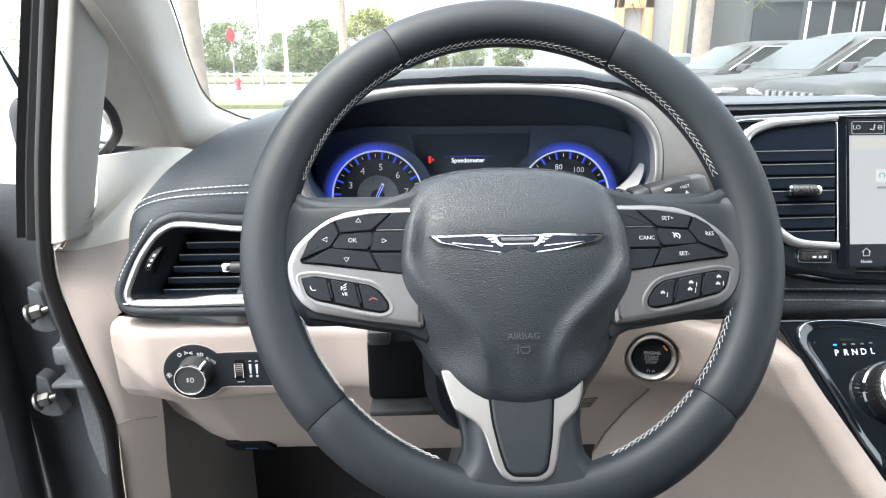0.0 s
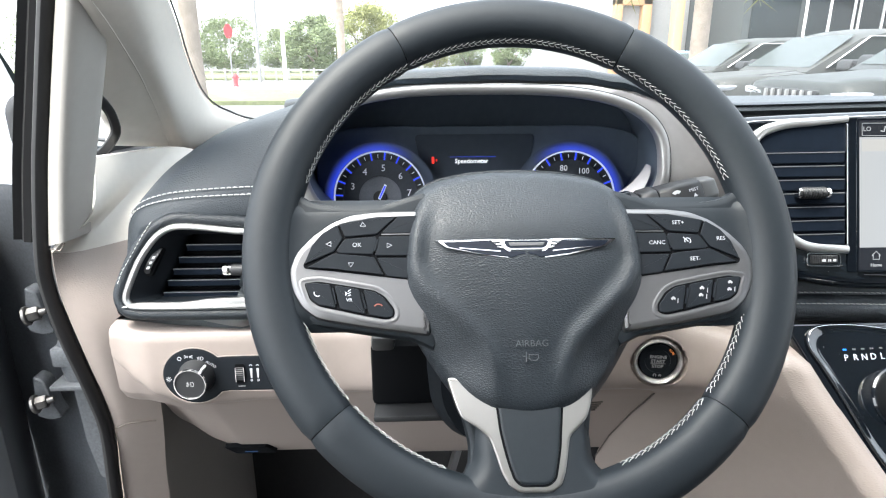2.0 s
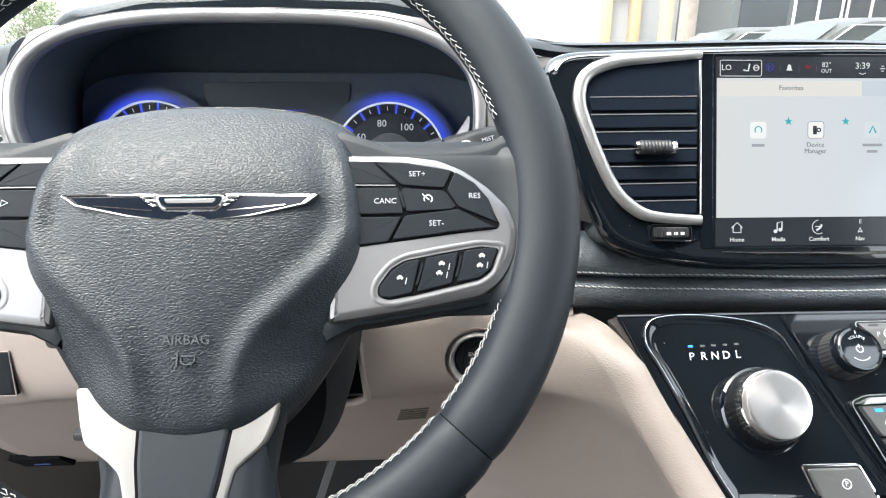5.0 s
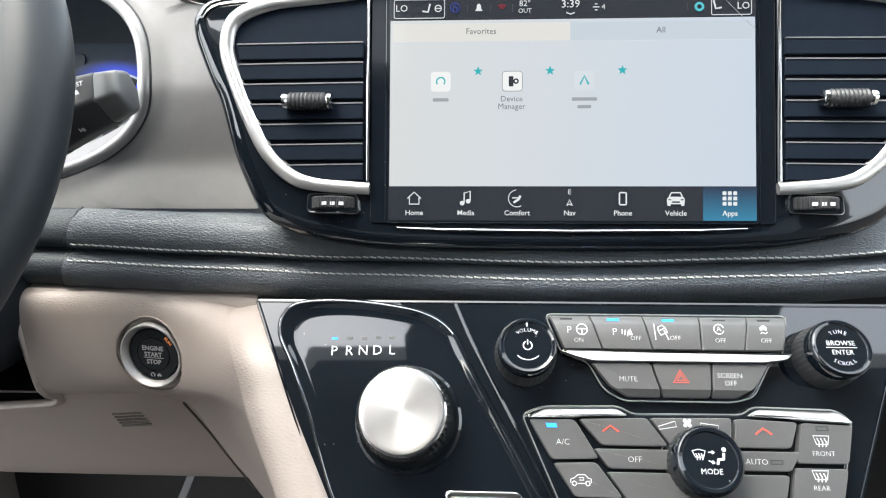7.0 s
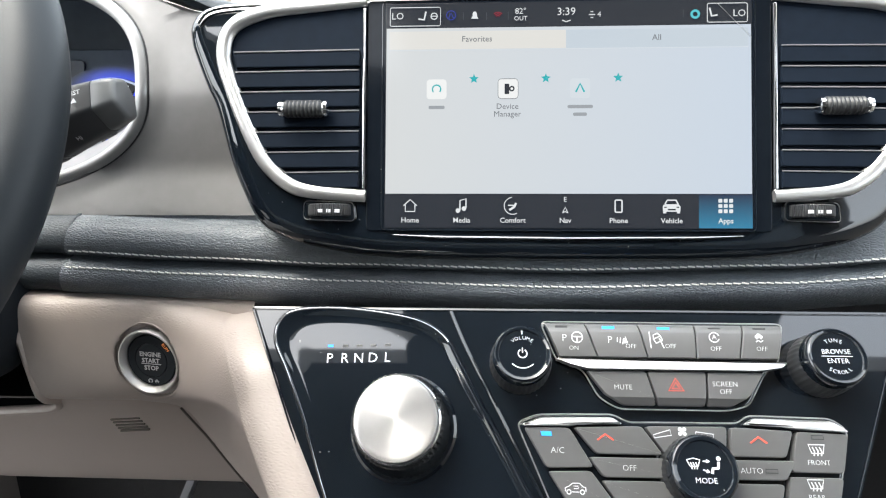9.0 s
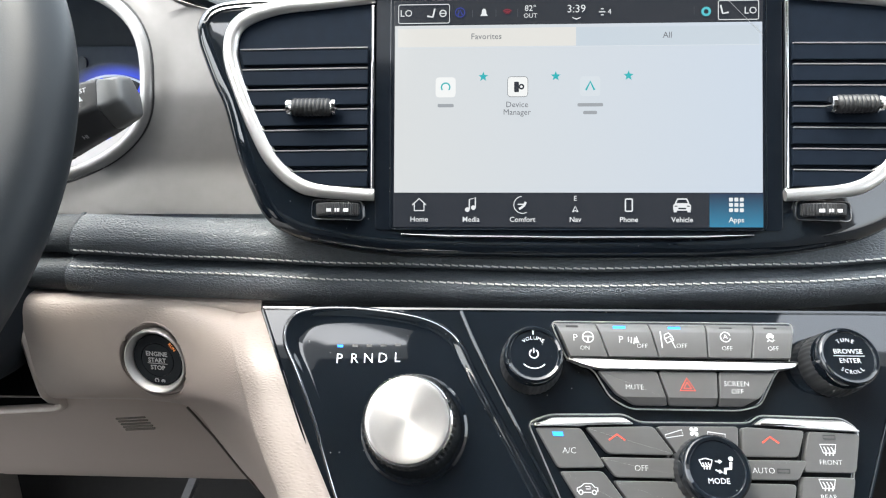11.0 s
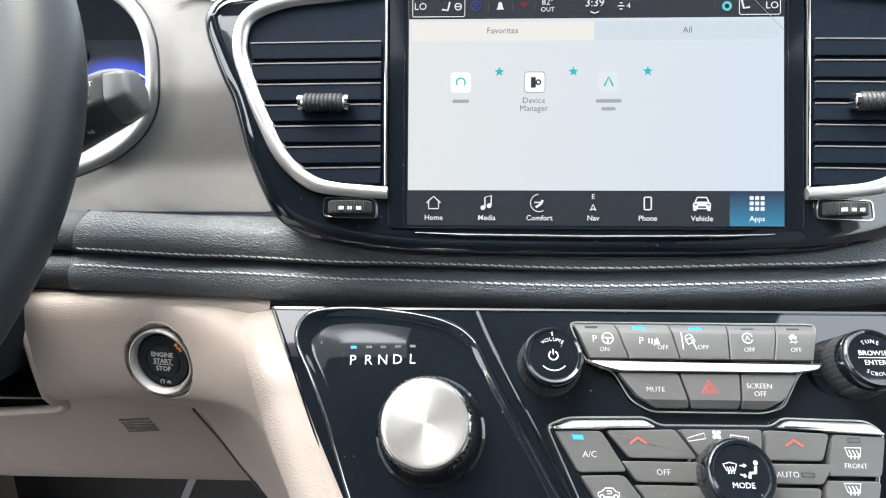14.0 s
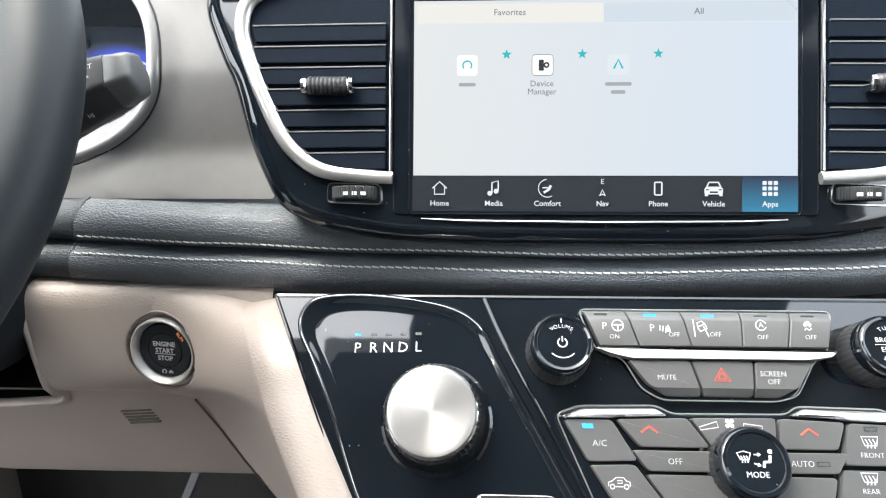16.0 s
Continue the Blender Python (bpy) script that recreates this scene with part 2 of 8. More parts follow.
def sweep(path, section, up=(0, 0, 1), closed=False, bm=None, taper=None):
    """Carries a section (across, along up) along a path."""
    bm = bm or bmesh.new()
    path, up, loops, k = [Vector(p) for p in path], Vector(up), [], len(path)
    for i, p in enumerate(path):
        d = (path[(i + 1) % k] - path[i - 1]) if closed else (path[min(i + 1, k - 1)] - path[max(i - 1, 0)])
        side = d.cross(up).normalized()
        top = side.cross(d).normalized()
        s = taper(i / (k - 1)) if taper else 1
        loops.append([p + side * a * s + top * b * s for a, b in section])
    if closed:
        vs = rings(bm, loops)
        for i in range(len(section)):
            j = (i + 1) % len(section)
            bm.faces.new((vs[-1][i], vs[-1][j], vs[0][j], vs[0][i]))
    else:
        rings(bm, loops, cap0=True, cap1=True)
    return bm


def oval(rx, ry, n=12, p=2.0):
    f = lambda c: math.copysign(abs(c) ** (2 / p), c)  # noqa: E731
    return [(rx * f(math.cos(2 * math.pi * i / n)), ry * f(math.sin(2 * math.pi * i / n))) for i in range(n)]


def box(x0, x1, y0, y1, z0, z1, bevel=0.002, bm=None):
    bm2 = bmesh.new()
    bmesh.ops.create_cube(bm2, size=1, matrix=Matrix.Translation(((x0 + x1) / 2, (y0 + y1) / 2, (z0 + z1) / 2)) @ Matrix.Diagonal((x1 - x0, y1 - y0, z1 - z0, 1)))
    if bevel:
        bmesh.ops.bevel(bm2, geom=bm2.edges[:], offset=bevel, segments=2, affect="EDGES", profile=0.5)
    if bm is None:
        return bm2
    me = bpy.data.meshes.new("tmp")
    bm2.to_mesh(me)
    bm2.free()
    bm.from_mesh(me)
    bpy.data.meshes.remove(me)
    return bm


def stroke(pts, width, w0, w1, bm=None, closed=False):
    """A flat line of the width through the points."""
    bm = bm or bmesh.new()
    h = width / 2
    sweep([(p[0], p[1], (w0 + w1) / 2) for p in pts], [(-h, -(w1 - w0) / 2), (h, -(w1 - w0) / 2), (h, (w1 - w0) / 2), (-h, (w1 - w0) / 2)], (0, 0, 1), closed, bm)
    return bm


def lettering(words, size, u, v, w, mat, parent, m, turn=0.0, name="lettering", bold=0.0, align="CENTER"):
    """Raised or printed words in the built-in font, as a mesh."""
    cu = bpy.data.curves.new(name, "FONT")
    cu.body, cu.size, cu.align_x, cu.align_y, cu.extrude, cu.resolution_u, cu.offset = words, size, align, "CENTER", 0.00008, 2, bold
    ob = bpy.data.objects.new(name, cu)
    me = bpy.data.meshes.new_from_object(ob)
    bpy.data.objects.remove(ob)
    bpy.data.curves.remove(cu)
    bm = bmesh.new()
    bm.from_mesh(me)
    bpy.data.meshes.remove(me)
    return part(name, bm, mat, parent, m=m @ pose(u, v, w, 0, 0, turn))


def stitches(path, up, mat, parent, length=0.0042, gap=0.0015, r=0.00045, name="stitching", slant=0.0):
    """A row of single thread stitches along a path; up: the way out of the leather at each point."""
    bm = bmesh.new()
    path = [Vector(p) for p in path]
    cum = [0.0]
    for a, b in zip(path, path[1:]):
        cum.append(cum[-1] + (b - a).length)

    def at(s):
        for i in range(len(cum) - 1):
            if s <= cum[i + 1]:
                t = (s - cum[i]) / max(1e-9, cum[i + 1] - cum[i])
                return path[i].lerp(path[i + 1], t)
        return path[-1]
    s, k = 0.0, 0
    up = Vector(up)
    while s + length < cum[-1]:
        a, b = at(s), at(s + length)
        d = (b - a).normalized()
        side = d.cross(up).normalized() * abs(slant) * (1 if slant < 0 or k % 2 else -1)
        mid = (a + b) / 2 + up * r * 1.2
        sweep([a - side, mid, b + side], oval(r, r, 6), up, bm=bm)
        s += length + gap
        k += 1
    return part(name, bm, mat, parent)


def mirrored(pts, c=0.0):
    return [(2 * c - p[0], *p[1:]) for p in pts][::-1]


WHEEL = plane(30.54, 0.3677, 1.079)
SCREEN = plane(16.35, 0.524, 1.1207)
PANEL = plane(34.2, 0.449, 1.02)
DIALS = plane(12, 0.68, 1.19)


# ---- the cabin that closes the place ----
MID = 0.4367
HEADLINER = material("pale headliner cloth", (0.36, 0.35, 0.333), 0.9, vary=0.05, grain=0.0001, scale=900)
CARPET = material("black cabin carpet", (0.008, 0.008, 0.009), 0.95, grain=0.001, scale=700)
PAINT = material("dark grey metallic body paint", (0.075, 0.080, 0.087), 0.3, metal=0.4, coat=0.6, vary=0.05)
SEAL = material("black rubber seal", (0.012, 0.012, 0.013), 0.6, vary=0.2)


def setting(name, bm, mat, label, category, m=None, parent=None):
    return tagged(part(name, bm, mat, parent, m=m), label, category, kind="structure")


def wall_with_openings(x, y0, y1, z0, z1, holes, t=0.05):
    """An upright side wall with rectangular openings (y0, y1, z0, z1)."""
    bm = bmesh.new()
    ys = sorted({y0, y1, *[h[0] for h in holes], *[h[1] for h in holes]})
    for a, b in zip(ys, ys[1:]):
        gap = [h for h in holes if h[0] <= a and b <= h[1]]
        if gap:
            box(x, x + t, a, b, z0, gap[0][2], 0, bm), box(x, x + t, a, b, gap[0][3], z1, 0, bm)
        else:
            box(x, x + t, a, b, z0, z1, 0, bm)
    bmesh.ops.remove_doubles(bm, verts=bm.verts, dist=1e-6)
    return bm


CABIN_TRIM = material("mid grey cabin trim", (0.32, 0.30, 0.28), 0.7, vary=0.08, grain=0.0001, scale=900)
setting("floor", box(-0.52, 1.40, -2.6, 1.3, 0.36, 0.40, 0), CARPET, "black carpeted cabin floor", "floor")
# two unseen openings are added to the roof to give bright reflections
bm = box(-0.52, 1.40, -2.6, -0.24, 1.72, 1.76, 0)
for x0, x1, y0, y1 in ((-0.52, -0.18, -0.24, 0.0), (0.24, 0.98, -0.24, 0.0), (1.30, 1.40, -0.24, 0.0), (-0.52, 1.40, 0.0, 0.22)):
    box(x0, x1, y0, y1, 1.72, 1.76, 0, bm)
setting("ceiling", bm, HEADLINER, "pale cloth headliner with two added light openings", "ceiling")
setting("wall_right", wall_with_openings(1.40, -2.6, 1.3, 0.36, 1.76, [(-2.3, -0.95, 1.10, 1.62), (-0.75, 0.62, 1.06, 1.64)]), CABIN_TRIM, "grey trimmed right side of the cabin", "wall")
bm = box(-0.57, 1.45, -2.66, -2.6, 0.36, 1.12, 0)
box(-0.57, 1.45, -2.66, -2.6, 1.60, 1.76, 0, bm)
setting("wall_rear", bm, CABIN_TRIM, "grey trimmed rear of the cabin", "wall")
setting("wall_left", wall_with_openings(-0.57, -2.6, -0.55, 0.36, 1.76, [(-2.3, -0.80, 1.10, 1.62)]), CABIN_TRIM, "grey trimmed left rear side of the cabin", "wall")
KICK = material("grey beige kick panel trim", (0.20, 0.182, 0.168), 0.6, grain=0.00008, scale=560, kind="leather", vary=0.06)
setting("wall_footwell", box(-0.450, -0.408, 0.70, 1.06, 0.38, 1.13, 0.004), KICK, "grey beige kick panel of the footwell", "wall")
setting("firewall", box(-0.52, 1.40, 1.05, 1.10, 0.36, 1.14, 0), CARPET, "black carpeted front wall of the footwell", "wall")

# unseen tinted panes behind the front seats, added to cut light from the rear
TINT = bpy.data.materials.new("tinted light-cutting glass")
TINT.use_nodes = True
tn, tl = TINT.node_tree.nodes, TINT.node_tree.links
see, shine, both = tn.new("ShaderNodeBsdfTransparent"), tn.new("ShaderNodeBsdfGlossy"), tn.new("ShaderNodeMixShader")
see.inputs[0].default_value, shine.inputs["Roughness"].default_value, both.inputs[0].default_value = (0.24, 0.25, 0.25, 1), 0.02, 0.05
tl.new(see.outputs[0], both.inputs[1]), tl.new(shine.outputs[0], both.inputs[2]), tl.new(both.outputs[0], tn["Material Output"].inputs[0])
setting("window_2", box(1.420, 1.424, -2.3, -0.95, 1.10, 1.62, 0), TINT, "unseen tinted pane added at the rear side", "window")
setting("window_3", box(-0.546, -0.542, -2.3, -0.80, 1.10, 1.62, 0), TINT, "unseen tinted pane added at the rear side", "window")
setting("window_4", box(-0.57, 1.45, -2.632, -2.628, 1.12, 1.60, 0), TINT, "unseen tinted pane added at the tailgate", "window")

# windscreen: a raked pane between the pillars
GLASS = bpy.data.materials.new("clear glass")
GLASS.use_nodes = True
gn, gl = GLASS.node_tree.nodes, GLASS.node_tree.links
clear, gloss, fres, mixs = gn.new("ShaderNodeBsdfTransparent"), gn.new("ShaderNodeBsdfGlossy"), gn.new("ShaderNodeLayerWeight"), gn.new("ShaderNodeMixShader")
half = gn.new("ShaderNodeMath")
half.operation, half.inputs[1].default_value = "MULTIPLY", 0.30
clear.inputs[0].default_value, gloss.inputs["Roughness"].default_value, fres.inputs["Blend"].default_value = (0.95, 0.97, 0.96, 1), 0.02, 0.12
gl.new(fres.outputs["Facing"], half.inputs[0]), gl.new(half.outputs[0], mixs.inputs[0]), gl.new(clear.outputs[0], mixs.inputs[1]), gl.new(gloss.outputs[0], mixs.inputs[2])
# a thin pale film added to the glass to veil the view with glare
haze, film = gn.new("ShaderNodeBsdfTranslucent"), gn.new("ShaderNodeMixShader")
film.inputs[0].default_value, haze.inputs[0].default_value = 0.018, (0.85, 0.85, 0.83, 1)
gl.new(mixs.outputs[0], film.inputs[1]), gl.new(haze.outputs[0], film.inputs[2])
gl.new(film.outputs[0], gn["Material Output"].inputs[0])
bm, loops = bmesh.new(), []
for i in range(13):
    s = i / 12
    y, z = 1.16 - 0.92 * s, 1.18 + 0.56 * s - 0.05 * s * s
    loops.append([(x, y - 0.22 * ((x - MID) / 0.95) ** 2, z) for x in [-0.50 + 1.875 * k / 20 for k in range(21)]])
rings(bm, loops, closed=False)
windscreen = setting("window_1", bm, GLASS, "clear curved windscreen over the dashboard", "windscreen")
windscreen.visible_shadow = False


# ---- the steering wheel ----
wheel = thing("steering_wheel", (0, 0.42, 1.18), "black leather steering wheel with grey stitching and silver spokes", "steering wheel")
HUB_V, RIM_R = 0.1165, 0.1795


def rim_section(a0, a1, n):
    """A stretch of the leather rim between two angles, thicker in the hand grips."""
    bm, loops = bmesh.new(), []
    for i in range(n + 1):
        t = i / n
        a = radians(a0 + (a1 - a0) * t)
        pinch = 1 - 0.05 * max(0, 1 - min(t, 1 - t) * (a1 - a0) / 1.2) ** 2
        c, s = math.cos(a), math.sin(a)
        loops.append([((RIM_R + x * pinch) * c, HUB_V + (RIM_R + x * pinch) * s, w * pinch - 0.002) for x, w in oval(0.0182, 0.0162, 24, 2.25)])
    rings(bm, loops, cap0=True, cap1=True)
    return bm


SEAMS = (60.5, 119.5, 222.0, 318.0, 420.5)
for a0, a1 in zip(SEAMS, SEAMS[1:]):
    part("rim_section", rim_section(a0 + 0.12, a1 - 0.12, int((a1 - a0) / 2)), LEATHER, wheel, m=WHEEL, sharp=60)

core = [((RIM_R * math.cos(2 * math.pi * i / 96)), HUB_V + RIM_R * math.sin(2 * math.pi * i / 96), -0.002) for i in range(96)]
part("rim_core", sweep(core, oval(0.0172, 0.0152, 16), (0, 0, 1), True), BLACKHOLE, wheel, m=WHEEL)



def inner_r(w):
    """Radius of the rim's inner skin at the height w."""
    return RIM_R - 0.0182 * (1 - (abs(w + 0.002) / 0.0162) ** 2.25) ** (1 / 2.25) - 0.0004


WHEEL_THREAD = material("dull grey thread", (0.40, 0.40, 0.39), 0.8, vary=0.15, vscale=60)
# chevron stitching on the inside of the rim
for a0, a1 in ((61, 119), (120, 163), (196, 221), (223, 249), (291, 317), (319, 344), (17, 60)):
    bm = bmesh.new()
    k = int((a1 - a0) / 1.7)
    for i in range(k):
        for lo, hi in ((0.0000, 0.0020), (0.0044, 0.0024)):
            link = []
            for t, w in ((0.0, lo), (0.5, lo * 0.7 + hi * 0.3), (0.98, hi)):
                a, r = radians(a0 + (a1 - a0) * (i + t) / k), inner_r(w) - 0.0007 * (t == 0.5)
                link.append((r * math.cos(a), HUB_V + r * math.sin(a), w))
            sweep(link, oval(0.00026, 0.00026, 6), (0, 0, 1), bm=bm)
    part("stitching", bm, WHEEL_THREAD, wheel, "grey chevron stitching", m=WHEEL)

# the side spokes: black wings, satin silver frames, keys
SPOKE = [(-0.060, 0.150), (-0.100, 0.147), (-0.130, 0.147), (-0.150, 0.150), (-0.166, 0.158), (-0.172, 0.135), (-0.175, 0.105), (-0.170, 0.080), (-0.160, 0.064),
         (-0.146, 0.060), (-0.120, 0.056), (-0.080, 0.050), (-0.060, 0.050)]
FRAME = [(-0.066, 0.1405), (-0.104, 0.1402), (-0.122, 0.138), (-0.136, 0.132), (-0.149, 0.122), (-0.159, 0.111), (-0.1635, 0.099), (-0.1625, 0.089), (-0.159, 0.080),
         (-0.153, 0.071), (-0.143, 0.064), (-0.125, 0.0605), (-0.104, 0.057), (-0.066, 0.0515)]
BED_UP = [(-0.068, 0.1366), (-0.080, 0.1362), (-0.104, 0.1355), (-0.129, 0.131), (-0.142, 0.121), (-0.150, 0.109), (-0.1535, 0.1015), (-0.152, 0.099), (-0.133, 0.097), (-0.110, 0.094), (-0.083, 0.0905), (-0.068, 0.0885)]
BED_LOW = [(-0.1525, 0.089), (-0.143, 0.0902), (-0.121, 0.0865), (-0.104, 0.0832), (-0.097, 0.079), (-0.0905, 0.070), (-0.0905, 0.065), (-0.096, 0.063), (-0.110, 0.0655),
           (-0.132, 0.0705), (-0.142, 0.0728), (-0.148, 0.077)]
SPOKE_KEYS = {
    "key_top": [(-0.1295, 0.1305), (-0.110, 0.1343), (-0.0885, 0.1358), (-0.103, 0.1225), (-0.1250, 0.1208)],
    "key_outer": [(-0.1308, 0.1302), (-0.1262, 0.1200), (-0.1318, 0.1108), (-0.1528, 0.1016), (-0.148, 0.115), (-0.141, 0.1238)],
    "key_centre": [(-0.1250, 0.1197), (-0.1036, 0.1213), (-0.1024, 0.119), (-0.1052, 0.1082), (-0.129, 0.1092), (-0.1312, 0.1112)],
    "key_inner": [(-0.1014, 0.1216), (-0.070, 0.1217), (-0.070, 0.1068), (-0.1042, 0.1073)],
    "key_blank": [(-0.0878, 0.1358), (-0.070, 0.1362), (-0.070, 0.1232), (-0.1005, 0.1230)],
    "key_bottom": [(-0.1318, 0.1098), (-0.1045, 0.1065), (-0.0975, 0.0933), (-0.110, 0.0950), (-0.133, 0.0978), (-0.1512, 0.0994)],
    "key_low_blank": [(-0.1032, 0.1060), (-0.070, 0.1058), (-0.070, 0.0895), (-0.0962, 0.0927)],
    "key_left": [(-0.1515, 0.0880), (-0.149, 0.0895), (-0.1345, 0.0878), (-0.1298, 0.0713), (-0.142, 0.0735), (-0.1475, 0.078)],
    "key_middle": [(-0.1318, 0.0873), (-0.1148, 0.0842), (-0.1098, 0.0666), (-0.1278, 0.0708)],
    "key_right": [(-0.1120, 0.0838), (-0.104, 0.0822), (-0.098, 0.078), (-0.0915, 0.070), (-0.0915, 0.0648), (-0.0965, 0.064), (-0.1080, 0.0664)],
}
for side in (-1, 1):
    flip = (lambda pts: pts) if side < 0 else mirrored
    part("spoke", prism(smoothed(flip(SPOKE), 3), -0.012, 0.0035, 0.005), LEATHER, wheel, m=WHEEL)
    # leather flowing from the rim's crest down to the key surround
    bm, grid = bmesh.new(), []
    for j in range(15):
        q = j / 14
        v = 0.0560 + (0.1515 - 0.0560) * q
        roll = max(0, abs(2 * q - 1) - 0.72) / 0.28
        x0 = math.sqrt((RIM_R - 0.002) ** 2 - (v - HUB_V) ** 2)
        row = []
        for k in range(19):
            x = x0 + 0.004 - 0.0065 * k
            d = RIM_R - 0.002 - math.hypot(x, v - HUB_V)
            e = min(1, max(0, d / 0.021))
            row.append((side * x, v, 0.0140 - (0.5 if d < 0 else 0) * abs(d) - 0.0098 * e * e * (3 - 2 * e) - 0.0075 * roll ** 2.2))
        grid.append(row)
    rings(bm, grid if side > 0 else grid[::-1], closed=False)
    part("spoke_shoulder", bm, LEATHER, wheel, m=WHEEL, sharp=80)
    frame_ob = part("spoke_trim", prism(rounded(flip(FRAME), 0.004), 0.000, 0.0080, 0.0042), SPOKE_SILVER, wheel, "satin silver key surround", m=WHEEL)
    lip = [(p[0], p[1], 0.0074) for p in rounded(inset([Vector(q) for q in flip(BED_LOW)], -0.0022), 0.004)]
    part("key_lip", sweep(lip, oval(0.0020, 0.0009, 10), (0, 0, 1), True), SPOKE_SILVER, frame_ob, m=WHEEL)
    for bed in (BED_UP, BED_LOW):
        part("key_bed", prism(rounded(flip(bed), 0.0022), 0.004, 0.0082, 0.0003), BLACKHOLE, wheel, m=WHEEL)
    for name, outline in SPOKE_KEYS.items():
        part(name.replace("key_top", "key").split("_")[0], prism(rounded(inset(flip(outline), 0.00022), 0.0012, 3), 0.005, 0.0094, 0.0005), BUTTON, wheel, m=WHEEL)
    # the small ribs between the lower keys and beside the centre key
    for p, q in (((-0.1327, 0.0850), (-0.1300, 0.0745)), ((-0.1130, 0.0815), (-0.1100, 0.0705)), ((-0.1020, 0.1190), (-0.1043, 0.1105))):
        a, b = ((p, q) if side < 0 else ((-p[0], p[1]), (-q[0], q[1])))
        part("rib", stroke([a, b], 0.0011, 0.0085, 0.0100), BUTTON, wheel, m=WHEEL)
    part("accent", stroke([(side * 0.0705, 0.1226), (side * 0.0998, 0.1224)], 0.0007, 0.0085, 0.0098), SPOKE_SILVER, wheel, m=WHEEL)

# markings on the keys
TOP_W = 0.0096
for words, u, v in (("OK", -0.1165, 0.1150), ("SET+", 0.1110, 0.1285), ("CANC", 0.0945, 0.1140), ("RES", 0.1405, 0.1165), ("SET-", 0.1205, 0.1020)):
    lettering(words, 0.0041 if words != "OK" else 0.0044, u, v, TOP_W, KEY_MARK, wheel, WHEEL, bold=-0.00003)


def arrow(u, v, turn):
    tri = [(0.0022 * math.cos(radians(a + turn)) + u, 0.0019 * math.sin(radians(a + turn)) + v) for a in (90, 210, 330)]
    part("arrow", stroke(tri, 0.0005, TOP_W - 0.0001, TOP_W + 0.0001, closed=True), KEY_MARK, wheel, m=WHEEL)


arrow(-0.1125, 0.1295, 0), arrow(-0.1355, 0.1160, 90), arrow(-0.0945, 0.1145, -90), arrow(-0.1205, 0.1015, 180)


def car_mark(u, v, s, parent, mat, m, w, name="car_symbol"):
    """A small symbol of a car."""
    bm = prism(rounded([(u - s, v - s * 0.4), (u + s, v - s * 0.4), (u + s, v + s * 0.25), (u + s * 0.6, v + s * 0.35), (u + s * 0.4, v + s * 0.8), (u - s * 0.4, v + s * 0.8),
                        (u - s * 0.6, v + s * 0.35), (u - s, v + s * 0.25)], s * 0.2, 2), w - 0.0001, w + 0.0001, 0.00004)
    for q in (-0.6, 0.6):
        prism([(u + q * s - s * 0.15, v - s * 0.4), (u + q * s + s * 0.15, v - s * 0.4), (u + q * s + s * 0.15, v - s * 0.7), (u + q * s - s * 0.15, v - s * 0.7)], w - 0.0001, w + 0.0001, 0.00003, bm)
    return part(name, bm, mat, parent, m=m)


for u, v in ((0.1018, 0.0742), (0.1215, 0.0763), (0.1228, 0.0812), (0.1420, 0.0800), (0.1432, 0.0850)):
    car_mark(u, v, 0.0016, wheel, GREY_MARK, WHEEL, TOP_W)
for u, v in ((0.1250, 0.0752), (0.1262, 0.0795), (0.1455, 0.0800), (0.1045, 0.0725)):
    part("mark", stroke([(u, v - 0.0016), (u + 0.0006, v + 0.0016)], 0.0005, TOP_W - 0.0001, TOP_W + 0.0001), GREY_MARK, wheel, m=WHEEL)
part("gauge_symbol", annulus(0.1165, 0.1150, 0.0018, 0.0024, TOP_W - 0.0001, TOP_W + 0.0001, 20, -50, 210), KEY_MARK, wheel, m=WHEEL)
part("gauge_symbol", stroke([(0.1135, 0.1178), (0.1170, 0.1145)], 0.0006, TOP_W - 0.0001, TOP_W + 0.0001), KEY_MARK, wheel, m=WHEEL)
# handset and voice symbols
part("handset_symbol", stroke([(-0.1425 + 0.0026 * math.cos(radians(a)), 0.0822 + 0.0026 * math.sin(radians(a))) for a in range(170, 300, 16)], 0.0006, TOP_W - 0.0001, TOP_W + 0.0001), KEY_MARK, wheel, m=WHEEL)
part("handset_symbol", stroke([(-0.1015 + 0.0028 * math.cos(radians(a)), 0.0715 + 0.0020 * math.sin(radians(a))) for a in range(20, 165, 16)], 0.0009, TOP_W - 0.0001, TOP_W + 0.0001), material("dull red marking", (0.20, 0.06, 0.04), 0.6, vary=0.0), wheel, m=WHEEL)
bm = bmesh.new()
for k in range(3):
    stroke([(-0.1222, 0.0795 + 0.0015 * k), (-0.1202, 0.0802 + 0.0019 * k)], 0.0006, TOP_W - 0.0001, TOP_W + 0.0001, bm)
prism([(-0.1240, 0.0825), (-0.1222, 0.0812), (-0.1240, 0.0795)], TOP_W - 0.0001, TOP_W + 0.0001, 0.00003, bm)
part("voice_symbol", bm, KEY_MARK, wheel, m=WHEEL)
lettering("VR", 0.0034, -0.1212, 0.0766, TOP_W, KEY_MARK, wheel, WHEEL, bold=0.0)

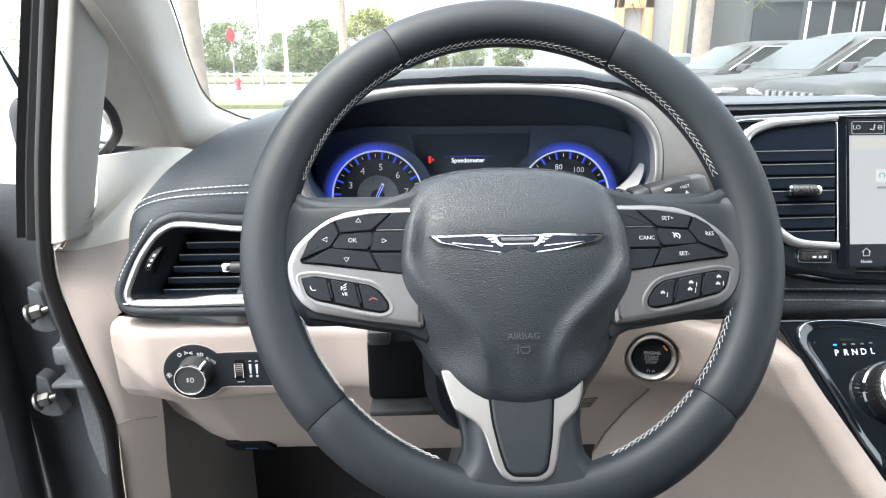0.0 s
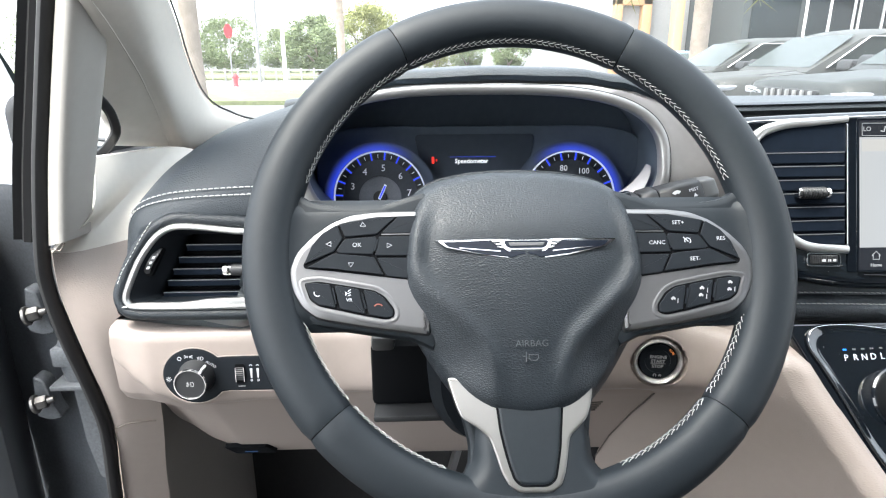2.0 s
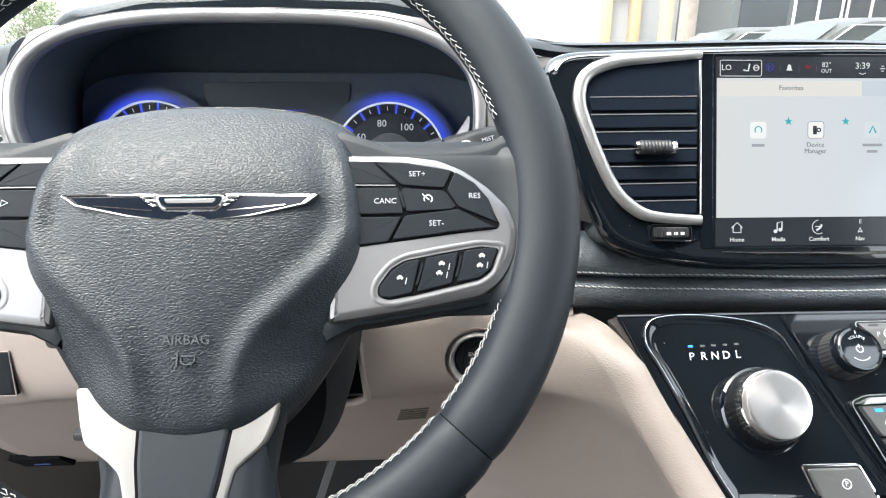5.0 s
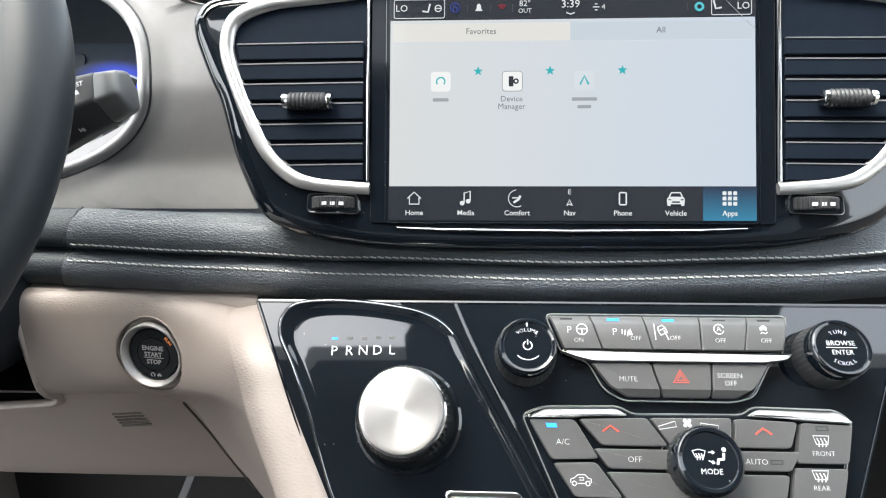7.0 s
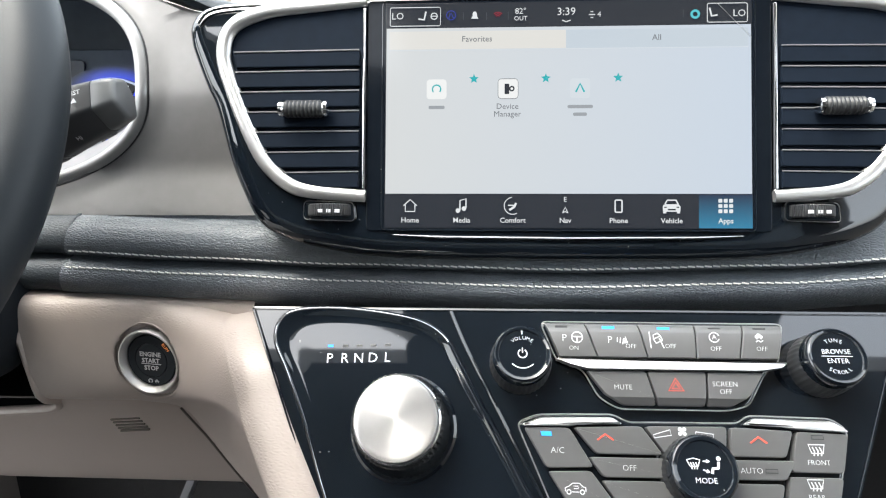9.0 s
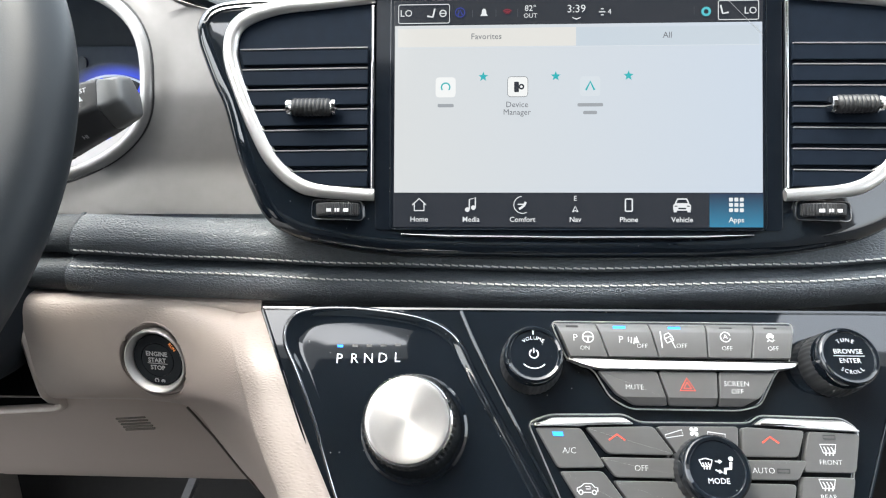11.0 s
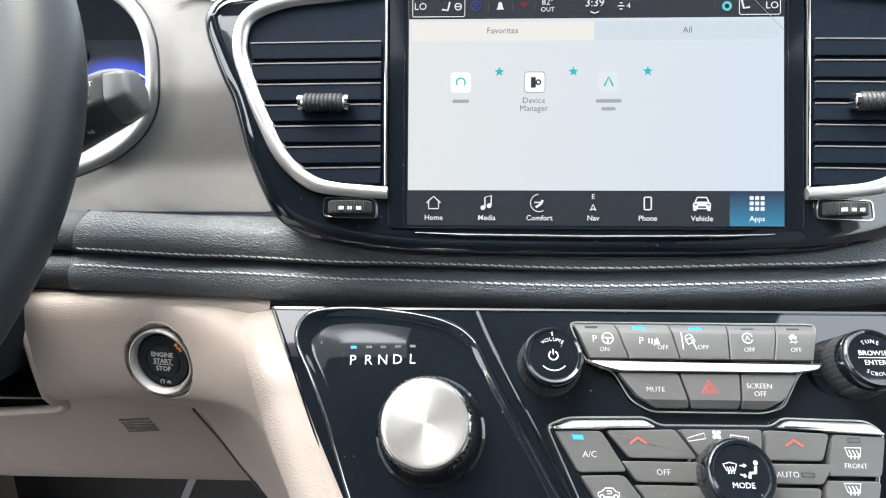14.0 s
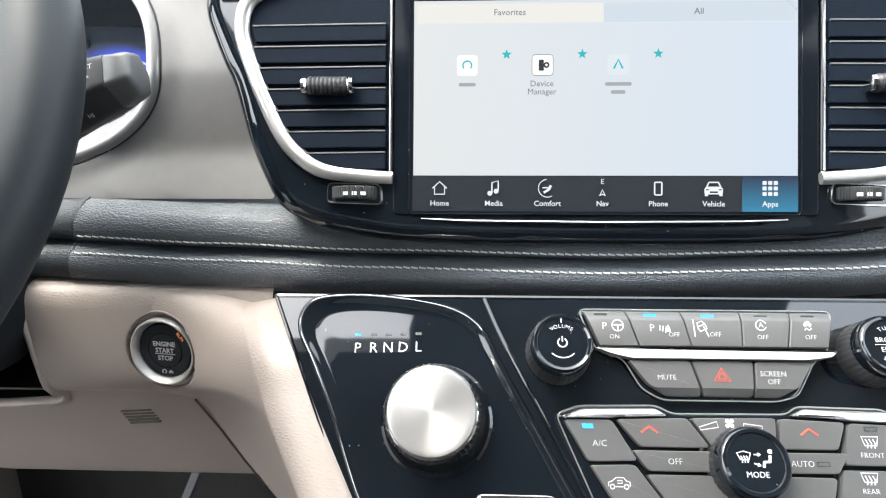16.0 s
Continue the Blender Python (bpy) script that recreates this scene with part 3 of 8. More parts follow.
# the airbag cover: a shield with rolled edges and two raised folds
HALF = [(0.0, 0.1742), (0.024, 0.1734), (0.044, 0.1708), (0.062, 0.1655), (0.0735, 0.1568), (0.0790, 0.144), (0.0828, 0.126), (0.0852, 0.108), (0.0858, 0.092), (0.0838, 0.076),
        (0.0770, 0.058), (0.0645, 0.037), (0.0515, 0.0185), (0.0385, 0.0055), (0.0225, -0.0030), (0.0, -0.0065)]
HALF = [(x * 1.045, v + 0.006 * max(0, (v - 0.09) / 0.084) - 0.005 * max(0, (0.055 - v) / 0.0615)) for x, v in HALF]
edge = smoothed([(-x, v) for x, v in HALF[1:-1]] + [(x, v) for x, v in HALF[::-1]], 3)
FOLD = [(0.0700, 0.152), (0.0735, 0.138), (0.0765, 0.1240), (0.0776, 0.0980), (0.0668, 0.0820), (0.0490, 0.0648), (0.0325, 0.0495), (0.0262, 0.0370), (0.0235, 0.0240), (0.0225, 0.006)]


def to_fold(x, v):
    p, best = Vector((abs(x), v)), 1.0
    for a, b in zip(FOLD, FOLD[1:]):
        a, b = Vector(a), Vector(b)
        d = b - a
        t = min(1, max(0, (p - a).dot(d) / d.dot(d)))
        best = min(best, (p - a - d * t).length)
    return best


def hub_height(x, v, s):
    """s runs from 0 in the middle to 1 at the edge."""
    dome = 0.0185 - 0.006 * (abs(x) / 0.085) ** 2 - 0.024 * max(0, (v - 0.118) / 0.060) ** 1.6 - 0.013 * max(0, (0.100 - v) / 0.1) ** 1.6
    dome += 0.0010 * max(0, 1 - abs(x) / 0.030) * min(1, max(0, (0.105 - v) / 0.04))
    # the flanks fall away outside the folds, which stand up as soft ridges
    fold_x = FOLD[0][0]
    for (x0, v0), (x1, v1) in zip(FOLD, FOLD[1:]):
        if v1 <= v <= v0:
            fold_x = x0 + (x1 - x0) * (v0 - v) / (v0 - v1)
    if v < FOLD[-1][1]:
        fold_x = FOLD[-1][0]
    d = to_fold(x, v) * (1 if abs(x) > fold_x else -1)
    shown = min(1, max(0, (0.158 - v) / 0.035)) * min(1, max(0, (v + 0.002) / 0.035))
    low = min(1, max(0, (0.105 - v) / 0.03))
    fall = max(0, d) ** 2 / (max(0, d) + 0.006)
    fold = shown * ((0.0022 + 0.0012 * low) * math.exp(-(d / 0.0058) ** 2) - (0.0016 * (1 - low) + 0.0004) * math.exp(-((d + 0.011) / 0.007) ** 2) - (0.20 + 0.22 * low) * fall)
    roll = 0.020 * max(0, (s - 0.79) / 0.21) ** 3.0
    return dome + fold * min(1, (1 - s) * 8) - roll


bm, loops = bmesh.new(), []
mid = Vector((0, 0.093))
for s in [0.02] + [i / 26 for i in range(1, 27)] + [1.0]:
    q = 1 - (1 - s) ** 1.25 if s < 1 else 1
    loops.append([(mid.x + (p.x - mid.x) * q, mid.y + (p.y - mid.y) * q, hub_height(mid.x + (p.x - mid.x) * q, mid.y + (p.y - mid.y) * q, q)) for p in edge])
loops.append([(p[0], p[1], -0.02) for p in loops[-1]])
rings(bm, loops, cap0=True, cap1=True)
part("airbag_cover", bm, GRAINED, wheel, "grained black airbag cover", m=WHEEL, sharp=70)
# winged badge, without its name
WING = [(-0.0626, 0.1153), (-0.0240, 0.1160), (-0.0110, 0.1158), (0.0, 0.1150), (0.0110, 0.1158), (0.0240, 0.1160), (0.0630, 0.1155), (0.0560, 0.1101), (0.0300, 0.1040), (0.0095, 0.1015), (0.0055, 0.1032), (0.0005, 0.1043), (-0.0045, 0.1032),
        (-0.0085, 0.1015), (-0.0300, 0.1045), (-0.0550, 0.1099)]
badge = part("badge", prism(rounded(WING, 0.0008, 3), 0.010, 0.0184, 0.0006), CHROME, wheel, "chrome winged badge", m=WHEEL)
for s in (-1, 1):
    field = [(s * 0.0572, 0.1141), (s * 0.0190, 0.1146), (s * 0.0165, 0.1100), (s * 0.0125, 0.1072), (s * 0.0010, 0.1068), (s * 0.0010, 0.1052), (s * 0.0062, 0.1044), (s * 0.0092, 0.1027), (s * 0.0295, 0.1052), (s * 0.0535, 0.1106)]
    part("badge_inlay", prism(rounded(field, 0.0005, 2), 0.018, 0.0187, 0.0002), INLAY, badge, "dark enamel wing", m=WHEEL)
    for q in range(3):
        a, v = 0.0255 - 0.0026 * q, 0.1146 - 0.0021 * q
        part("badge_feather", prism(rounded([(s * a, v), (s * 0.0178, v + 0.0002), (s * (0.0168 - 0.0012 * q), v - 0.0013), (s * (a - 0.0030), v - 0.0014)], 0.0004, 2), 0.0184, 0.0193, 0.0003), CHROME, badge, m=WHEEL)
    part("badge_line", stroke([(s * 0.0460, 0.1098), (s * 0.0180, 0.1072)], 0.0005, 0.0184, 0.0190), CHROME, badge, m=WHEEL)
part("badge_centre", prism(rounded([(-0.0172, 0.1149), (0.0172, 0.1149), (0.0138, 0.1080), (-0.0138, 0.1080)], 0.003, 4), 0.018, 0.0190, 0.0003), CHROME, badge, m=WHEEL)
part("badge_centre", prism(rounded([(-0.0160, 0.1146), (0.0160, 0.1146), (0.0130, 0.1090), (-0.0130, 0.1090)], 0.003, 4), 0.018, 0.0193, 0.0002), INLAY, badge, m=WHEEL)
part("badge_bar", prism(rounded([(-0.0125, 0.1130), (0.0125, 0.1130), (0.0112, 0.1107), (-0.0112, 0.1107)], 0.0008, 3), 0.0188, 0.0196, 0.0002), SPOKE_SILVER, badge, m=WHEEL)
EMBOSS = material("embossed leather mark", (0.050, 0.055, 0.062), 0.5, vary=0.0)
lettering("AIRBAG", 0.0064, 0.001, 0.0447, hub_height(0.003, 0.0447, 0.3) + 0.0007, EMBOSS, wheel, WHEEL)
horn_w = hub_height(0.0, 0.036, 0.3)
bm = stroke([(-0.0030, 0.0395), (-0.0030, 0.0330)], 0.0006, horn_w - 0.001, horn_w + 0.0007)
stroke([(-0.0055, 0.0366), (-0.0030, 0.0366)], 0.0006, horn_w - 0.001, horn_w + 0.0007, bm)
stroke([(-0.0012, 0.0375), (0.0050, 0.0375), (0.0050, 0.0350), (0.0036, 0.0336), (0.0002, 0.0336), (-0.0012, 0.0350)], 0.0006, horn_w - 0.001, horn_w + 0.0007, bm, closed=True)
part("horn_symbol", bm, EMBOSS, wheel, m=WHEEL)

# the lower spoke
LOW = [(-0.053, 0.022), (-0.046, -0.002), (-0.0415, -0.022), (-0.043, -0.036), (-0.056, -0.050), (-0.050, -0.068), (0.050, -0.068), (0.056, -0.050), (0.043, -0.036), (0.0395, -0.022), (0.042, -0.002), (0.048, 0.022)]
part("lower_spoke", prism(rounded(LOW, 0.010), -0.014, -0.0025, 0.004), LEATHER, wheel, m=WHEEL)
# leather web that runs from the rim's crest up under the hub
bm, grid = bmesh.new(), []
for k in range(23):
    d = 0.002 + 0.0038 * k
    half = 0.0405 + 0.036 * max(0, 1 - d / 0.032) ** 2.2
    row = []
    for j in range(-16, 17):
        x, q = half * j / 16, abs(j) / 16
        w = 0.0132 - 0.175 * d - 0.013 * (max(0, q - 0.62) / 0.38) ** 2.4
        row.append((x, HUB_V - math.sqrt((RIM_R - d) ** 2 - x * x), w))
    grid.append(row)
rings(bm, grid, closed=False)
part("lower_shoulder", bm, LEATHER, wheel, m=WHEEL, sharp=80)
# spoke silver in a lighter copy, as the yoke stands in more light
YOKE_LIT_SILVER = material("satin spoke silver, lit copy", (0.27, 0.262, 0.25), 0.36, metal=0.92, vary=0.05)
YOKE = [(-0.0559, 0.0241), (-0.0505, 0.006), (-0.0469, -0.0027), (-0.0363, -0.0093), (-0.0289, -0.0157), (-0.0256, -0.0255), (-0.0224, -0.0366), (-0.018, -0.0449), (-0.0114, -0.0493), (0.0091, -0.0495), (0.0161, -0.0453), (0.0198, -0.0366), (0.0222, -0.0265), (0.0246, -0.0157), (0.0307, -0.0103), (0.0372, -0.0044), (0.0414, 0.006), (0.0447, 0.022)]
INSERT = [(-0.0234, 0.012), (-0.0215, -0.0114), (-0.0179, -0.0289), (-0.0142, -0.041), (-0.0098, -0.0448), (0.0068, -0.0451), (0.0124, -0.0415), (0.017, -0.0236), (0.0207, 0.0018), (0.0218, 0.012)]
# the trim lies on the slope of the web
SLOPE = WHEEL @ Matrix(((1, 0, 0, 0), (0, 1, 0, 0), (0, -0.175, 1, 0.0148 - 0.175 * 0.063), (0, 0, 0, 1)))
part("lower_trim", prism(rounded(YOKE, 0.003), -0.010, 0.0, 0.0016), YOKE_LIT_SILVER, wheel, "satin silver lower spoke trim", m=SLOPE)
part("insert_gap", prism(rounded(inset([Vector(p) for p in INSERT], -0.0008), 0.004), -0.008, 0.0003, 0.0003), BLACKHOLE, wheel, m=SLOPE)
part("lower_insert", prism(rounded(inset([Vector(p) for p in INSERT], 0.0004), 0.004), -0.008, 0.0014, 0.0020), LEATHER, wheel, "smooth black lower insert", m=SLOPE)

# steering column with its adjusting lever
column = thing("steering_column", (0, 0.55, 1.0), "black plastic steering column shroud under the wheel", "steering column")
bm = bmesh.new()
rings(bm, [[(x, y, z + dz) for x, z in rounded([(-0.070 * g, 0.06), (0.070 * g, 0.06), (0.068 * g, 0.0), (0.045 * g, -0.032), (-0.045 * g, -0.032), (-0.068 * g, 0.0)], 0.018)] for y, g, dz in ((0.0, 0.85, 0.012), (0.02, 0.98, 0.002), (0.07, 1.0, -0.004), (0.14, 1.0, -0.008))], cap0=True, cap1=True)
part("shroud", bm, BUTTON, column, m=Matrix.Translation((0, 0.420, 1.040)))
# near-black block: the shade beside the column is in its colour
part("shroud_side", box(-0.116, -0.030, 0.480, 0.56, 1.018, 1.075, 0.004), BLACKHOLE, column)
part("shroud_lip", box(-0.114, -0.030, 0.462, 0.57, 1.012, 1.018, 0.002), PLASTIC, column)
part("adjusting_lever", box(-0.113, -0.094, 0.452, 0.50, 1.083, 1.096, 0.004), GREYKEY, column, "grey column adjusting lever")

# wiper stalk
stalk = thing("wiper_stalk", (0.11, 0.55, 1.19), "black wiper stalk with white markings", "wiper stalk")
AXIS = Matrix.Translation((0.118, 0.5190, 1.1790)) @ pose(0, 0, 0, 0, -14, 0)
FACETS = rounded([(-0.0155, -0.0010), (-0.0065, 0.0155), (0.0100, 0.0150), (0.0145, 0.0), (0.0085, -0.0150), (-0.0045, -0.0150)], 0.003, 4)


def stalk_rings(stations):
    bm = bmesh.new()
    rings(bm, [[(x, p[0] * s, p[1] * s + dz) for p in FACETS] for x, s, dz in stations], cap0=True, cap1=True)
    return bm


part("stalk_body", stalk_rings(((0.016, 1.20, -0.002), (0.0165, 1.23, -0.002), (0.040, 1.06, 0.001), (0.0515, 0.96, 0.002), (0.0520, 0.93, 0.002))), PLASTIC, stalk, m=AXIS, sharp=50)
part("stalk_collar", stalk_rings(((0.001, 1.28, -0.003), (0.002, 1.33, -0.003), (0.013, 1.29, -0.002), (0.0145, 1.25, -0.002))), PLASTIC, stalk, "turning collar", m=AXIS, sharp=50)
part("stalk_root", stalk_rings(((-0.035, 1.42, -0.006), (-0.002, 1.32, -0.003), (-0.001, 1.27, -0.003))), PLASTIC, stalk, m=AXIS, sharp=50)
part("stalk_gap", stalk_rings(((-0.004, 1.18, -0.003), (0.02, 1.18, -0.002))), BLACKHOLE, stalk, m=AXIS)
part("stalk_button", prism(rounded([(-0.022, -0.004), (-0.006, -0.004), (-0.007, 0.004), (-0.019, 0.004)], 0.003), 0.0, 0.005, 0.0015), PIANO, stalk, m=AXIS @ Matrix.Translation((0, -0.002, 0.0165)))
part("stalk_cap", stalk_rings(((0.0522, 0.92, 0.002), (0.0528, 0.94, 0.002), (0.0632, 0.80, 0.003), (0.0650, 0.73, 0.003), (0.0658, 0.60, 0.003))), material("grey stalk cap", (0.07, 0.072, 0.074), 0.40), stalk, "grey end cap", m=AXIS, sharp=50)
FACE = AXIS @ Matrix.Translation((0.0, -0.0152, 0.0085)) @ pose(0, 0, 0, 61.4, 0, 2.4) @ Matrix.Translation((0, -0.0010, 0.0009))
FACE_LOW = AXIS @ Matrix.Translation((0.0, -0.0125, -0.0098)) @ pose(0, 0, 0, 128, 0, 2.4) @ Matrix.Translation((0, 0, 0.0010))
lettering("MIST", 0.0040, 0.0440, 0.0045, -0.0006, WHITE_MARK, stalk, FACE)
lettering("FRONT", 0.0040, 0.0290, -0.0020, 0.0002, WHITE_MARK, stalk, FACE)
lettering("WIPER", 0.0040, 0.0290, -0.0070, 0.0002, WHITE_MARK, stalk, FACE)
lettering("OFF", 0.0036, 0.0075, 0.0040, 0.0026, WHITE_MARK, stalk, FACE)
lettering("LO", 0.0036, 0.0280, 0.0030, 0.0006, GREY_MARK, stalk, FACE_LOW)
lettering("HI", 0.0036, 0.0370, -0.0020, 0.0004, GREY_MARK, stalk, FACE_LOW)
part("wiper_symbol", annulus(0.0290, 0.0025, 0.002, 0.0048, 0.0002, 0.0005, 12, 40, 140), WHITE_MARK, stalk, m=FACE)
part("arrow", prism([(0.0422, -0.0015), (0.0457, -0.0015), (0.0440, 0.0015)], -0.0009, -0.0006, 0.00003), WHITE_MARK, stalk, m=FACE)


# ---- the dashboard ----
dash = thing("dashboard", (MID, 0.8, 1.0), "dark padded dashboard with beige lower half and stitched edge", "dashboard")


def lerp_table(table, x):
    for (a, p), (b, q) in zip(table, table[1:]):
        if x <= b:
            t = min(1, max(0, (x - a) / (b - a)))
            t = t * t * (3 - 2 * t)
            return p + (q - p) * t
    return table[-1][1]


CREST = [(-0.46, 1.150), (-0.40, 1.165), (-0.355, 1.186), (-0.31, 1.215), (-0.25, 1.246), (-0.205, 1.266), (-0.146, 1.285), (-0.08, 1.2955), (0.0, 1.2985), (0.08, 1.297), (0.125, 1.291), (0.160, 1.279),
         (0.195, 1.266), (0.24, 1.261), (0.44, 1.2645), (0.65, 1.261), (0.95, 1.25), (1.35, 1.20)]
# top: from under the windscreen back to the brow, then rolled over
bm, loops = bmesh.new(), []
xs = [-0.21 + 0.0125 * i for i in range(125)]
for x in xs:
    z = lerp_table(CREST, x)
    brow = math.exp(-(max(0, abs(x) - 0.13) / 0.05) ** 2)
    y = 0.615 + (0.030 * (1 - brow) if x > 0 else 0.045 * (1 - brow))
    back = y + 0.16 * brow
    low = 0.012 if x > 0 else 0.030 * (1 - brow) + 0.012
    loops.append([(x, 1.15, 1.150), (x, 1.02, min(z, 1.225) - 0.004), (x, 0.90, min(z, 1.25) + (z - min(z, 1.25)) * 0.35), (x, back, z - 0.001), (x, (y + back) / 2 + 0.005, z + 0.001), (x, y + 0.008, z), (x, y + 0.002, z - 0.0025), (x, y, z - 0.007), (x, y + 0.004, z - low)])
rings(bm, loops, closed=False)
part("top_pad", bm, PAD, dash, "dark grained top pad", sharp=50)

# satin panel round the instruments, with its opening
OPEN_C, OPEN_A, OPEN_B = (-0.0105, 1.2055), 0.1690, 0.0715
N = 240


def opening(a, scale=1.0, grow=0.0):
    c, s = math.cos(a), math.sin(a)
    p = 3.0 if s > 0 else 2.3
    r = (abs(c / (OPEN_A * scale + grow)) ** p + abs(s / (OPEN_B * scale + grow)) ** p) ** (-1 / p)
    return OPEN_C[0] + r * c, OPEN_C[1] + r * s


def facing(x, z):
    """Depth of the panel round the instruments."""
    lip = min(1, max(0, (1.150 - z) / 0.030)) if x > 0 else 0
    return 0.577 - 0.011 * lip + 0.10 * max(0, z - 1.20) * (1 if abs(x) < 0.2 else 0.6) * 2.2 + (0.02 if x < -0.2 else 0)


bm, loops = bmesh.new(), []
for k, g in enumerate((0.0, 0.004, 0.012, 0.022, 0.036, 0.055, 0.075, 0.10)):
    ring = []
    for i in range(N):
        x, z = opening(2 * math.pi * i / N, 1, g)
        z = min(max(z, 1.1195), lerp_table(CREST, x) - (0.014 if x > -0.165 else 0.014 + (-0.165 - x) * 0.9))
        x = min(max(x, -0.222), 0.285)
        ring.append((x, facing(x, z) - (0.003 if k == 1 else 0), z))
    loops.append(ring)
rings(bm, loops)
part("instrument_panel", bm, SATIN, dash, "satin grey panel round the instruments", sharp=60)
RIM_SILVER = material("satin grey instrument rim", (0.36, 0.36, 0.36), 0.38, metal=0.8, vary=0.04)
rim = [(x, facing(x, z) - 0.002, z) for x, z in (opening(2 * math.pi * i / N, 1, 0.002) for i in range(N))]
part("instrument_gasket", sweep([(x, facing(x, z) - 0.0015, z) for x, z in (opening(2 * math.pi * i / N, 1, 0.0062) for i in range(N))], oval(0.0011, 0.0010, 8), (0, -1, 0), True), PLASTIC, dash, "thin black outer joint")
part("instrument_rim", sweep(rim, oval(0.0044, 0.0026, 12), (0, -1, 0), True), RIM_SILVER, dash, "satin silver rim round the instruments")
inner = [(x, facing(x, z) + 0.004, z) for x, z in (opening(2 * math.pi * i / N, 1, -0.0015) for i in range(N))]
part("instrument_chamfer", sweep(inner, oval(0.0016, 0.0060, 10), (0, -1, 0), True), RIM_SILVER, dash, "grey inner chamfer")

# instruments
# lifted blue-black: sky haze on the clear cover is put into the colour
NAVY = material("hazed blue-black instrument plastic", (0.095, 0.120, 0.155), 0.55, vary=0.1, spec=0.3)
cluster = thing("instrument_cluster", (0, 0.69, 1.19), "instrument cluster with blue lit round dials and dark display", "instrument cluster")
bm = bmesh.new()
rings(bm, [[(x, facing(x, z), z) for x, z in (opening(2 * math.pi * i / N) for i in range(N))],
           [(x, 0.62, z) for x, z in (opening(2 * math.pi * i / N, 1.02) for i in range(N))],
           [(x * 1.04, 0.715, z * 1.0 - 0.004) for x, z in (opening(2 * math.pi * i / N, 1.06) for i in range(N))]], cap1=True)
part("hood", bm, NAVY, cluster, sharp=60)
# pale crescent that draws the daylight reflected in the clear dial cover
bm, loops = bmesh.new(), []
for i in range(25):
    t = i / 24
    x, z = opening(radians(-50 + 50 * t), 1, -0.0042)
    depth = 0.019 * math.sin(math.pi * min(1, 0.06 + 0.94 * t)) ** 0.9
    loops.append([(x, 0.597, z), (x - depth * 0.5, 0.602, z + depth * 0.12), (x - depth, 0.608, z + depth * 0.2), (x - depth, 0.611, z + depth * 0.2), (x, 0.600, z)])
rings(bm, loops, cap0=True, cap1=True)
part("cover_reflection", bm, material("pale cover reflection", (0.30, 0.30, 0.32), 0.2, vary=0.05), cluster, "pale crescent drawn as a reflection in the dial cover")
part("face", prism(rounded([(-0.185, -0.06), (0.178, -0.06), (0.178, 0.035), (0.13, 0.047), (-0.14, 0.047), (-0.185, 0.035)], 0.02), -0.004, -0.001, 0.001), NAVY, cluster, m=DIALS)
DISPLAY = material("unlit display glass", (0.045, 0.058, 0.080), 0.4, vary=0.1)
part("display", prism(rounded([(-0.060, -0.05), (0.040, -0.05), (0.055, 0.038), (-0.078, 0.038)], 0.006), -0.002, 0.0005, 0.0004), DISPLAY, cluster, m=DIALS)
lettering("Speedometer", 0.0068, -0.0150, 0.0085, 0.001, material("bright white display text", (0.85, 0.87, 0.9), 0.5, vary=0.0, emit=1.0), cluster, DIALS, bold=0.00012)
part("display_line", prism([(-0.040, 0.0131), (0.012, 0.0131), (0.012, 0.0134), (-0.040, 0.0134)], 0.0005, 0.0008, 0.0001), GLOW_BLUE, cluster, m=DIALS)
bm = prism(rounded([(-0.0590, 0.0060), (-0.0560, 0.0060), (-0.0560, 0.0135), (-0.0590, 0.0135)], 0.001), 0.0004, 0.001, 0.0002)
prism([(-0.0545, 0.0085), (-0.0530, 0.0085), (-0.0530, 0.0110), (-0.0545, 0.0110)], 0.0004, 0.001, 0.0001, bm)
part("door_warning", bm, GLOW_RED, cluster, "red door warning lamp", m=DIALS)


